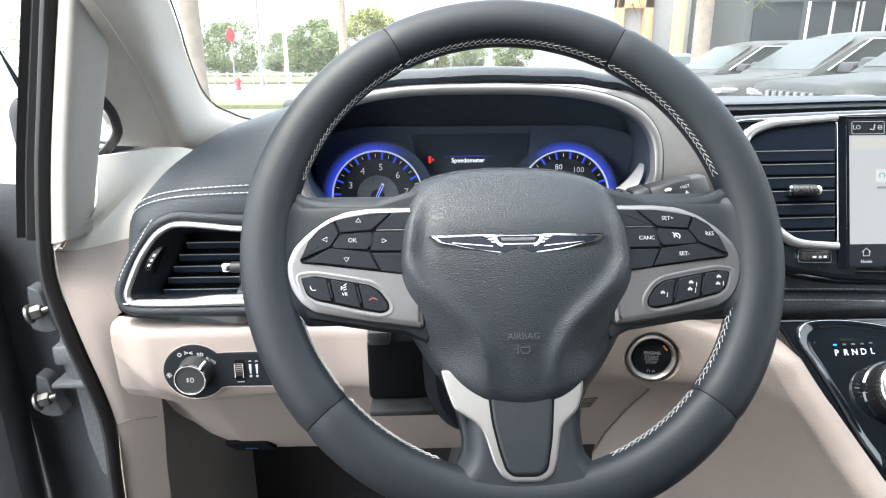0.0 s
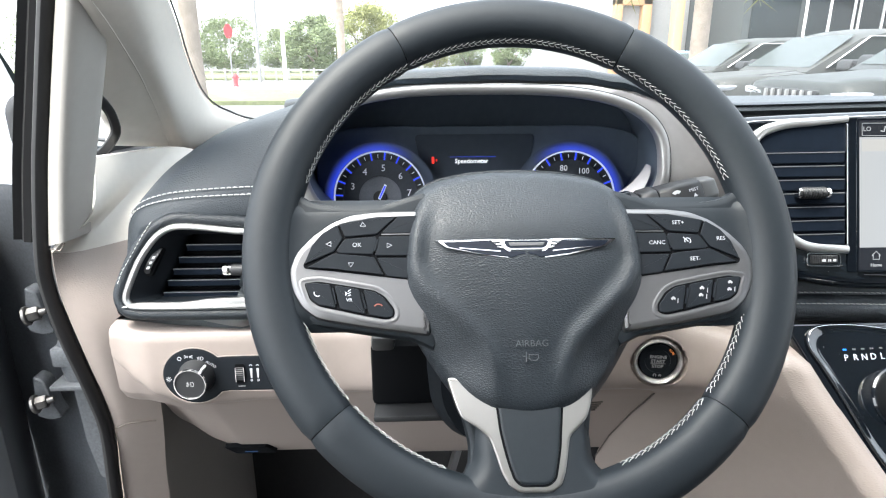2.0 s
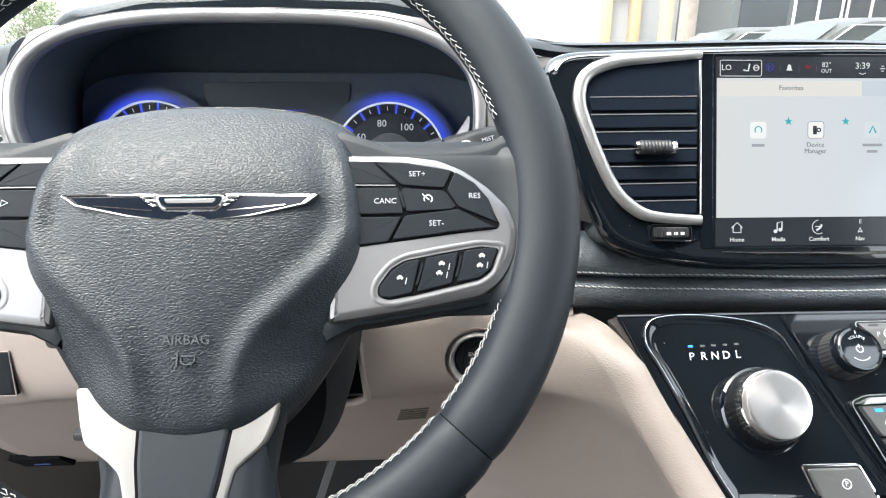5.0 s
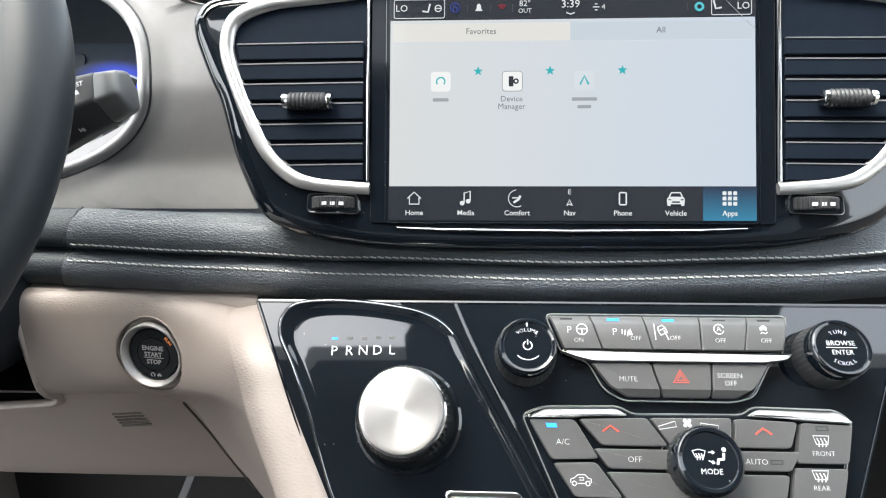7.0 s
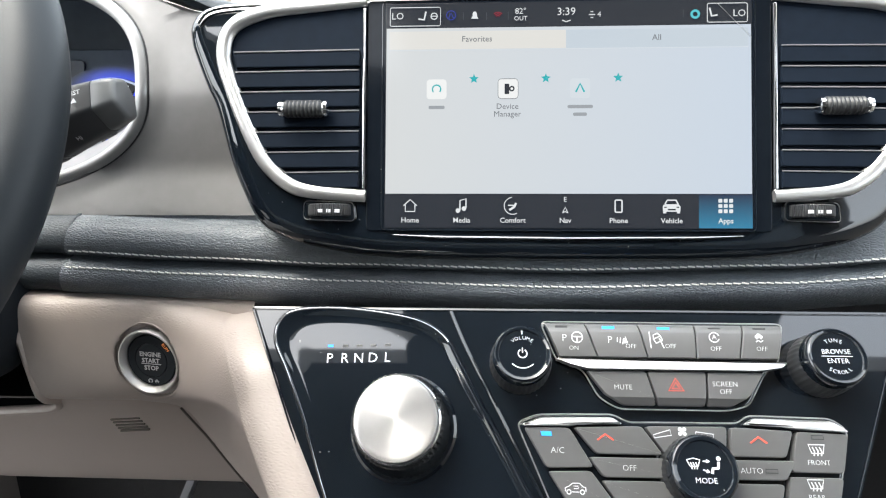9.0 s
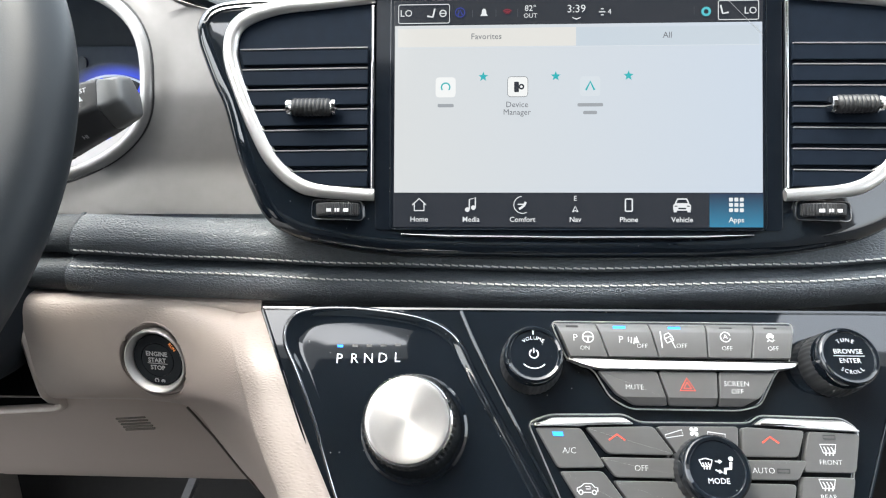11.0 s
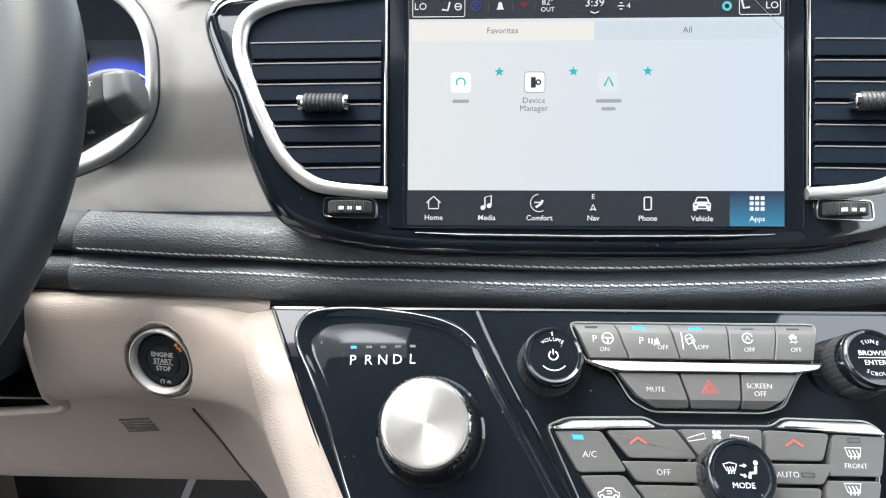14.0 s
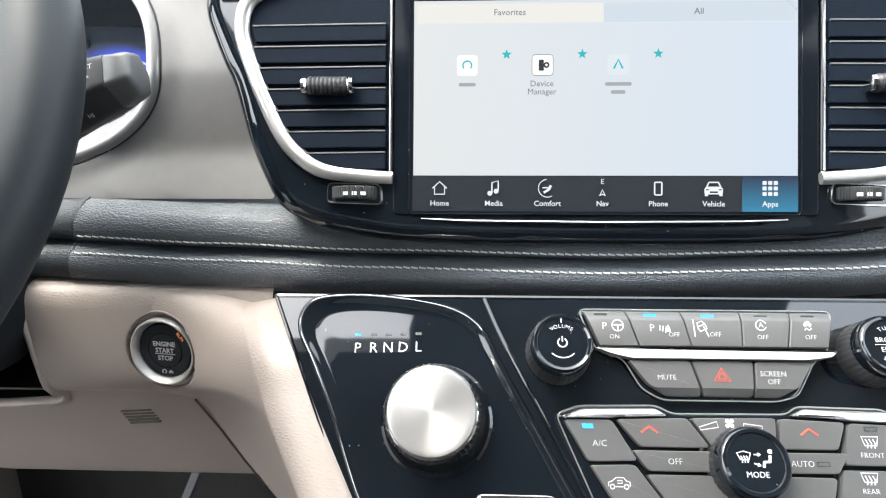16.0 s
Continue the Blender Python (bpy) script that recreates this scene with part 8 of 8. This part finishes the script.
part("pad", box(-0.10, 0.0, 0.82, 0.84, 0.50, 0.56, 0.006), PLASTIC, pedal)


# ---- outside ----
OUTDOORS = ("ground", "road", "lawn", "tree", "palm_tree", "street_lamp", "sign_post", "stop_sign", "hydrant", "fence", "road_sign", "showroom", "parked_car")
ASPHALT = material("worn pale asphalt", (0.10, 0.10, 0.10), 0.9, vary=0.2, vscale=0.4, grain=0.004, scale=60)
CONCRETE = material("sunlit concrete", (0.42, 0.41, 0.39), 0.9, vary=0.12, vscale=0.5)
GRASS = material("lawn grass", (0.12, 0.135, 0.065), 0.9, vary=0.35, vscale=0.7, grain=0.02, scale=18)
BARK = material("grey palm bark", (0.24, 0.20, 0.165), 0.9, vary=0.3, vscale=5, grain=0.01, scale=14)
LEAF = material("green foliage", (0.12, 0.15, 0.075), 0.8, spec=0.2, vary=0.35, vscale=0.8)
LEAF_YELLOW = material("yellow green foliage", (0.19, 0.20, 0.075), 0.8, spec=0.2, vary=0.35, vscale=0.8)
GALV = material("galvanised post", (0.20, 0.20, 0.20), 0.5, metal=0.4)
WHITE_PAINT = material("white paint", (0.78, 0.78, 0.77), 0.5, vary=0.05)
SIGN_RED = material("sign red", (0.55, 0.03, 0.04), 0.5, vary=0.08)
bm = bmesh.new()
bmesh.ops.create_grid(bm, x_segments=2, y_segments=2, size=900)
tagged(part("ground", bm, ASPHALT, m=Matrix.Translation((0, 0, 0))), "grey asphalt car park ground to the horizon", "ground", kind="structure")
tagged(part("road", box(-60, 30, 25.5, 37, -0.2, 0.006, 0), CONCRETE), "pale concrete road beyond the lawn", "road", kind="structure")
tagged(part("lawn", box(-50, 2.5, 17.5, 24.5, -0.2, 0.12, 0.02), GRASS), "green lawn strip with a raised kerb edge", "lawn", kind="structure")
tagged(part("lawn", box(-60, 10, 39, 75, -0.2, 0.12, 0.02), GRASS), "green lawn before the trees", "lawn", kind="structure")


def crown_mesh(seed, radius, height, clumps, leaves, size, mat):
    """A crown of many small leaves in uneven clumps."""
    rnd = random.Random(seed)
    verts, faces = [], []
    for _ in range(clumps):
        a, u = rnd.uniform(0, 6.283), rnd.random() ** 0.6
        h = rnd.uniform(0.0, 1.0)
        w = math.sin(math.pi * (0.12 + 0.80 * h)) ** 0.7
        c = Vector((radius * u * w * math.cos(a), radius * u * w * math.sin(a), height * h))
        cr = radius * rnd.uniform(0.16, 0.34)
        for _ in range(leaves):
            d = Vector((rnd.gauss(0, 1), rnd.gauss(0, 1), rnd.gauss(0, 0.8))).normalized() * cr * rnd.random() ** 0.4
            t = Vector((rnd.gauss(0, 1), rnd.gauss(0, 1), rnd.gauss(0, 1))).normalized()
            s = t.orthogonal().normalized()
            k, p = len(verts), c + d
            L = size * rnd.uniform(0.6, 1.4)
            verts += [p - t * L, p + s * L * 0.45, p + t * L, p - s * L * 0.45]
            faces.append((k, k + 1, k + 2, k + 3))
    me = bpy.data.meshes.new("crown")
    me.from_pydata(verts, [], faces)
    me.materials.append(mat)
    return me


def tree(at, seed, radius, trunk_h, height, mat, label):
    """A broad tree: tapered trunk, limbs and a leafy crown."""
    rnd = random.Random(seed)
    ob = thing("tree", at, label, "tree", "trees beyond the road")
    base = Vector(at)
    bm = sweep([base + Vector((0.1 * math.sin(k), 0, trunk_h * k / 4)) for k in range(5)], oval(0.22, 0.22, 10), (0, 1, 0), taper=lambda t: 1.2 - 0.6 * t)
    part("trunk", bm, BARK, ob)
    for k in range(4):
        a = 1.57 * k + rnd.random()
        tip = base + Vector((radius * 0.6 * math.cos(a), radius * 0.6 * math.sin(a), trunk_h + height * rnd.uniform(0.35, 0.6)))
        part("limb", sweep([base + Vector((0, 0, trunk_h * 0.9)), (base + tip) / 2 + Vector((0, 0, trunk_h * 0.55)), tip], oval(0.10, 0.10, 8), (0.3, 1, 0), taper=lambda t: 1 - 0.75 * t), BARK, ob)
    crown = new("crown", crown_mesh(seed, radius, height, 60, 170, 0.10, mat))
    crown.parent, crown.location = ob, (0, 0, trunk_h * 0.75)
    return ob


first = tree((-7.2, 46, 0), 3, 2.4, 0.8, 3.2, LEAF, "leafy green tree on the lawn beyond the road")
second = tree((-3.9, 50, 0), 5, 2.8, 0.9, 4.2, LEAF_YELLOW, "yellow green leafy tree on the lawn beyond the road")
third = tree((-17.5, 58, 0), 8, 3.6, 0.8, 4.0, LEAF, "broad green tree on the lawn beyond the road")
for ob, x, y, turn, s in ((third, -25, 62, 60, 1.0), (third, -33, 60, 150, 1.1), (third, -42, 58, 20, 1.2), (third, -52, 52, 80, 1.3), (third, -62, 44, 130, 1.3), (third, -64, 34, 10, 1.2), (first, -11.8, 56, 80, 0.9), (second, 1.5, 56, 200, 0.75), (first, 4.5, 60, 20, 0.8), (first, -22, 50, 120, 0.8), (third, -13, 75, 40, 0.75), (first, -1, 66, 300, 0.9), (first, 9, 64, 100, 0.9)):
    c = copy_thing(ob, pose(x, y, 0, 0, 0, turn) @ Matrix.Scale(s, 4))
    c.scale = (s, s, s)


def palm_trunk(x, y, r, h, label):
    ob = thing("palm_tree", (x, y, 0), label, "palm tree")
    bm, loops = bmesh.new(), []
    for k in range(int(h / 0.07)):
        rr = r * (1.35 - 0.35 * min(1, k * 0.07 / 1.2)) * (1 + 0.035 * (k % 2))
        loops.append([(x + rr * math.cos(a * 0.3927), y + rr * math.sin(a * 0.3927), 0.07 * k) for a in range(16)])
    rings(bm, loops, cap0=True, cap1=True)
    part("trunk", bm, BARK, ob)
    top = Vector((x, y, h))
    for k in range(14):
        a, drop = k * 0.449 * 3, 0.6 + 0.5 * (k % 3)
        bm = bmesh.new()
        spine = [top + Vector((math.cos(a) * 2.2 * t, math.sin(a) * 2.2 * t, 0.9 * t - drop * 1.6 * t * t)) for t in [i / 9 for i in range(10)]]
        sweep(spine, oval(0.025, 0.02, 5), (0, 0, 1), bm=bm, taper=lambda t: 1 - 0.8 * t)
        for i in range(1, 10):
            d = (spine[i] - spine[i - 1]).normalized()
            side = d.cross(Vector((0, 0, 1))).normalized()
            for sgn in (-1, 1):
                for q in (0.0, 0.5):
                    p = spine[i - 1].lerp(spine[i], q)
                    e = p + side * sgn * 0.5 + d * 0.25 + Vector((0, 0, -0.18))
                    vs = [bm.verts.new(v) for v in (p, p + d * 0.06, e)]
                    bm.faces.new(vs)
        part("frond", bm, LEAF_YELLOW, ob)
    return ob


palm_trunk(-3.95, 11.2, 0.15, 4.6, "tall palm with a pale ringed trunk beside the car park")
palm_trunk(7.1, 16.2, 0.21, 4.2, "thick palm trunk before the showroom")
palm_trunk(-4.0, 33.0, 0.20, 5.4, "palm with a slim trunk across the road")


def post_thing(name, x, y, r, h, label, mat=GALV):
    ob = thing(name, (x, y, 0), label, "post")
    part("pole", lathe([(r * 1.25, 0.0), (r * 1.2, 0.25), (r, 0.3), (r * 0.8, h)], 14), mat, ob, m=Matrix.Translation((x, y, 0)))
    return ob


lamp = post_thing("street_lamp", -8.72, 35, 0.10, 9.0, "tall grey street lamp post across the road")
part("lamp_arm", sweep([(-8.72, 35, 8.9), (-8.0, 35, 9.2), (-7.2, 35, 9.25)], oval(0.05, 0.05, 8), (0, 1, 0)), GALV, lamp)
part("lamp_head", box(-7.5, -6.9, 34.85, 35.15, 9.15, 9.3, 0.03), GALV, lamp)
post_thing("sign_post", -4.68, 22.2, 0.075, 2.45, "white post on the lawn", WHITE_PAINT)
stop = post_thing("stop_sign", -8.75, 30, 0.04, 2.75, "red stop sign on a thin grey post")
part("plate", prism([(0.33 * math.cos(radians(22.5 + 45 * k)), 0.33 * math.sin(radians(22.5 + 45 * k))) for k in range(8)], 0, 0.02, 0.004), SIGN_RED, stop, "red eight sided plate", m=Matrix.Translation((-8.74, 29.94, 2.45)) @ pose(0, 0, 0, 90, 0, 72))
hyd = thing("hydrant", (-8.5, 29.6, 0), "small red hydrant by the stop sign", "hydrant")
part("barrel", lathe([(0.14, 0.0), (0.13, 0.05), (0.10, 0.1), (0.10, 0.40), (0.12, 0.44), (0.09, 0.54), (0.03, 0.60)], 16), SIGN_RED, hyd, m=Matrix.Translation((-8.5, 29.6, 0)))
part("nozzle", lathe([(0.045, -0.16), (0.045, 0.16)], 12), SIGN_RED, hyd, m=Matrix.Translation((-8.5, 29.6, 0.42)) @ pose(0, 0, 0, 0, 90))
FENCE_PAINT = material("weathered white fence paint", (0.25, 0.25, 0.24), 0.7, vary=0.15)
fence = thing("fence", (-9, 38.3, 0), "low white rail fence along the road", "fence")
for k in range(16):
    part("post", box(-14.6 + 0.75 * k, -14.5 + 0.75 * k, 38.2, 38.3, 0, 0.72, 0.01), FENCE_PAINT, fence)
for z in (0.25, 0.56):
    part("rail", box(-14.7, -3.1, 38.22, 38.27, z, z + 0.08, 0.01), FENCE_PAINT, fence)
board = thing("road_sign", (-18, 38, 0), "green road sign on two posts", "sign")
part("plate", box(-19.2, -17.2, 37.95, 38.0, 1.2, 2.1, 0.02), material("sign green", (0.02, 0.22, 0.16), 0.5), board)
for x in (-18.9, -17.5):
    part("post", lathe([(0.05, 0), (0.05, 2.0)], 10), GALV, board, m=Matrix.Translation((x, 38.05, 0)))

# showroom
show = thing("showroom", (24, 40, 0), "grey glass showroom building with orange frames", "building")
GREY_WALL = material("grey cladding", (0.034, 0.041, 0.043), 0.6, vary=0.12, vscale=0.6)
ORANGE = material("orange cladding", (0.46, 0.27, 0.14), 0.6, vary=0.1, vscale=0.6)
DARKGLASS = material("dark facade glass", (0.010, 0.015, 0.017), 0.10, spec=0.2, vary=0.2, vscale=0.4)
part("wall", box(17.2, 52, 34.0, 60, 0, 9.0, 0.05), GREY_WALL, show)
part("wall", box(11.6, 17.2, 41.0, 60, 0, 9.0, 0.05), material("pale render", (0.28, 0.28, 0.28), 0.8, vary=0.1), show, "pale rendered wall")
for x0, x1, y in ((12.25, 12.75, 40.4), (14.0, 14.6, 40.4)):
    part("orange_frame", box(x0, x1, y, y + 0.8, 0, 8.5, 0.05), ORANGE, show, "orange frame")
part("orange_frame", box(12.25, 14.6, 40.4, 41.2, 4.4, 5.0, 0.05), ORANGE, show, "orange frame")
part("orange_frame", box(14.6, 15.1, 36.6, 37.4, 0, 9.0, 0.05), ORANGE, show, "orange frame")
for k in range(9):
    pane = part("window", box(17.6 + 2.9 * k, 20.2 + 2.9 * k, 33.90, 34.02, 0.4, 4.2 if k != 2 else 5.2, 0.02), DARKGLASS, show, "dark glass pane")
    for q in range(3 if k in (1, 2) else 0):
        part("mullion", box(17.55 + 2.9 * k + 1.3 * q, 17.65 + 2.9 * k + 1.3 * q, 33.80, 33.92, 0.4, 4.2, 0.01), WHITE_PAINT, pane)
part("canopy", box(20.5, 45, 30.0, 34.0, 5.6, 6.6, 0.05), GREY_WALL, show)
part("roof_edge", box(17.0, 52.2, 33.7, 60.2, 9.0, 9.4, 0.04), GREY_WALL, show)


# ---- parked cars ----
TYRE = material("tyre rubber", (0.015, 0.015, 0.016), 0.8)
LAMPGLASS = material("lamp glass", (0.40, 0.42, 0.45), 0.12, metal=0.3, coat=0.5, vary=0.1)


CAR_GLASS = material("tinted car glass", (0.038, 0.047, 0.046), 0.15, spec=0.14, vary=0.1, vscale=3)


def car(at, turn, paint, label, h=1.76, length=4.85, width=1.92):
    """A parked car that looks along -x before it is turned: body, cabin, glass, lamps, grille, mirrors, wheels."""
    M = pose(*at, 0, 0, turn)
    ob = thing("parked_car", at, label, "car", "parked cars")
    L, w2, k = length, width / 2, h / 1.76
    STATIONS = [(0.0, 0.80, 0.40, 0.90), (0.05, 0.90, 0.32, 0.99), (0.25, 0.96, 0.25, 1.04), (1.15, 1.0, 0.22, 1.10), (1.45, 1.0, 0.22, 1.13), (3.6, 1.0, 0.22, 1.15), (L - 0.25, 0.96, 0.26, 1.12), (L, 0.86, 0.38, 1.02)]
    bm, loops = bmesh.new(), []
    for x, s, z0, z1 in STATIONS:
        z1 *= k
        prof = [(-1, 0.30), (-1.0, 0.55), (-0.97, 0.85), (-0.90, 0.97), (-0.55, 1.0), (0, 1.012), (0.55, 1.0), (0.90, 0.97), (0.97, 0.85), (1.0, 0.55), (1, 0.30), (0.9, 0.0), (-0.9, 0.0)]
        loops.append([(x, q * w2 * s, z0 + (z1 - z0) * v) for q, v in prof])
    rings(bm, loops, cap0=True, cap1=True)
    bmesh.ops.subdivide_edges(bm, edges=[e for e in bm.edges if abs((e.verts[0].co - e.verts[1].co).x) > 0.2], cuts=2, smooth=0.2)
    part("body", bm, paint, ob, m=M, sharp=50)
    CAB = [(1.25, 0.90, 1.08, 1.10), (2.05, 0.80, 1.08, 1.64), (2.45, 0.78, 1.1, 1.73), (3.6, 0.78, 1.1, 1.75), (4.45, 0.80, 1.1, 1.66), (L - 0.15, 0.88, 1.05, 1.10)]
    bm, loops = bmesh.new(), []
    for x, s, z0, z1 in CAB:
        z0, z1 = z0 * k, z1 * k
        loops.append([(x, q * w2 * (s + (0.93 - s) * (1 - v)), z0 + (z1 - z0) * v) for q, v in ((-1, 0), (-1, 0.5), (-0.98, 0.90), (-0.8, 0.99), (0, 1.02), (0.8, 0.99), (0.98, 0.90), (1, 0.5), (1, 0))])
    rings(bm, loops, cap0=True, cap1=True)
    part("cabin", bm, paint, ob, m=M, sharp=50)
    # glass lies a few millimetres proud of the cabin
    bm = bmesh.new()
    rings(bm, [[(1.33 + (2.02 - 1.33) * t, q * w2 * (0.88 - 0.12 * t), (1.135 + (1.63 - 1.135) * t + 0.025) * k) for q in (-0.93, -0.5, 0, 0.5, 0.93)] for t in (0.02, 0.5, 0.97)], closed=False)
    part("windscreen", bm, CAR_GLASS, ob, m=M)
    for s in (-1, 1):
        for x0, x1, x2, x3 in ((1.50, 2.14, 3.00, 3.00), (3.06, 3.06, 3.95, 4.02), (4.08, 4.02, 4.42, 4.55)):
            lo, hi = 1.16 * k, 1.60 * k
            v = [Vector(p) for p in ((x0, s * (w2 * 0.905 + 0.02), lo), (x3, s * (w2 * 0.905 + 0.02), lo), (x2, s * (w2 * 0.80 + 0.035), hi), (x1, s * (w2 * 0.80 + 0.035), hi))]
            bm = bmesh.new()
            bm.faces.new([bm.verts.new(p) for p in v])
            bmesh.ops.solidify(bm, geom=bm.faces[:], thickness=0.01)
            part("side_window", bm, CAR_GLASS, ob, m=M)
            if x0 == 1.50:
                part("window_trim", sweep([v[0] + Vector((0, s * 0.006, 0)), v[3] + Vector((0, s * 0.006, 0.008))], oval(0.018, 0.010, 6), (0, 0, 1)), CHROME, ob, m=M)
            part("window_trim", sweep([v[3] + Vector((0, s * 0.006, 0.008)), v[2] + Vector((0, s * 0.006, 0.008))], oval(0.018, 0.010, 6), (0, 0, 1)), CHROME, ob, m=M)
        part("wing_mirror", prism(rounded([(1.58, 1.12 * k), (1.82, 1.12 * k), (1.84, 1.28 * k), (1.62, 1.28 * k)], 0.04), 0.02, 0.27, 0.05), PLASTIC, ob, m=M @ Matrix(((1, 0, 0, 0), (0, 0, s, s * (w2 - 0.02)), (0, 1, 0, 0), (0, 0, 0, 1))))
        part("headlight", prism(rounded([(s * 0.52 * w2, 0.82 * k), (s * 0.92 * w2, 0.84 * k), (s * 0.94 * w2, 0.92 * k), (s * 0.56 * w2, 0.90 * k)], 0.03), -0.25, 0.03, 0.02), LAMPGLASS, ob, m=M @ Matrix(((0, 0, -1, 0.03), (1, 0, 0, 0), (0, 1, 0, 0), (0, 0, 0, 1))))
        for x in (0.95, L - 0.98):
            tyre = part("wheel", lathe([(0.24, -0.12), (0.34, -0.12), (0.37, -0.08), (0.37, 0.08), (0.34, 0.12), (0.24, 0.12)], 32), TYRE, ob, m=M @ Matrix.Translation((x, s * (w2 - 0.10), 0.37)) @ pose(0, 0, 0, 90))
            part("rim", lathe([(0.25, -0.06), (0.24, 0.125), (0.10, 0.11), (0.05, 0.125)], 10), GALV, tyre, m=M @ Matrix.Translation((x, s * (w2 - 0.10), 0.37)) @ pose(0, 0, 0, -90 * s))
    part("grille", prism(rounded([(-0.46 * w2, 0.68 * k), (0.46 * w2, 0.68 * k), (0.50 * w2, 0.92 * k), (-0.50 * w2, 0.92 * k)], 0.03), -0.05, 0.02, 0.01), PLASTIC, ob, m=M @ Matrix(((0, 0, -1, 0.0), (1, 0, 0, 0), (0, 1, 0, 0), (0, 0, 0, 1))))
    for q in range(7):
        y = (-0.40 + 0.1333 * q) * w2
        part("grille_bar", box(-0.05, -0.015, y - 0.02, y + 0.02, 0.70 * k, 0.91 * k, 0.008), GALV, ob, m=M)
    part("bumper", prism(rounded([(-0.85 * w2, 0.38), (0.85 * w2, 0.38), (0.85 * w2, 0.50), (-0.85 * w2, 0.50)], 0.04), -0.02, 0.04, 0.02), PLASTIC, ob, m=M @ Matrix(((0, 0, -1, 0.0), (1, 0, 0, 0), (0, 1, 0, 0), (0, 0, 0, 1))))
    part("bonnet_line", sweep([(0.22, -0.6 * w2, 1.005 * k), (1.2, -0.75 * w2, 1.12 * k)], oval(0.006, 0.004, 5), (0, 0, 1)), PLASTIC, ob, m=M)
    return ob


PAINT_GREY = material("grey metallic car paint", (0.022, 0.025, 0.024), 0.45, spec=0.25, vary=0.06)
PAINT_BROWN = material("warm grey metallic car paint", (0.040, 0.042, 0.040), 0.45, spec=0.25, vary=0.06)
PAINT_WHITE = material("white car paint", (0.72, 0.72, 0.73), 0.25, coat=0.6, vary=0.03)
PAINT_BLUE = material("pale blue car paint", (0.20, 0.36, 0.50), 0.25, coat=0.6, vary=0.03)
car((3.92, 6.65, 0), 2, PAINT_GREY, "dark grey parked sport utility car with a barred chrome grille", 1.72)
car((4.0, 9.4, 0), 3, PAINT_BROWN, "warm grey parked sport utility car with chrome window trim", 1.64)
car((4.0, 12.2, 0), 2, PAINT_BROWN, "warm grey parked car with chrome window trim between other cars", 1.60)
car((9.0, 20.5, 0), 75, PAINT_BLUE, "pale blue parked car before the showroom", 1.5)
car((-7.0, 3.0, 0), 0, PAINT_WHITE, "white parked car beside the open door", 1.62, 4.7)

# the car park lies a hand higher than the floor of this car was set from
for ob in scene.objects:
    if ob.parent is None and ob.name.split(".")[0] in OUTDOORS:
        ob.location.z += 0.10
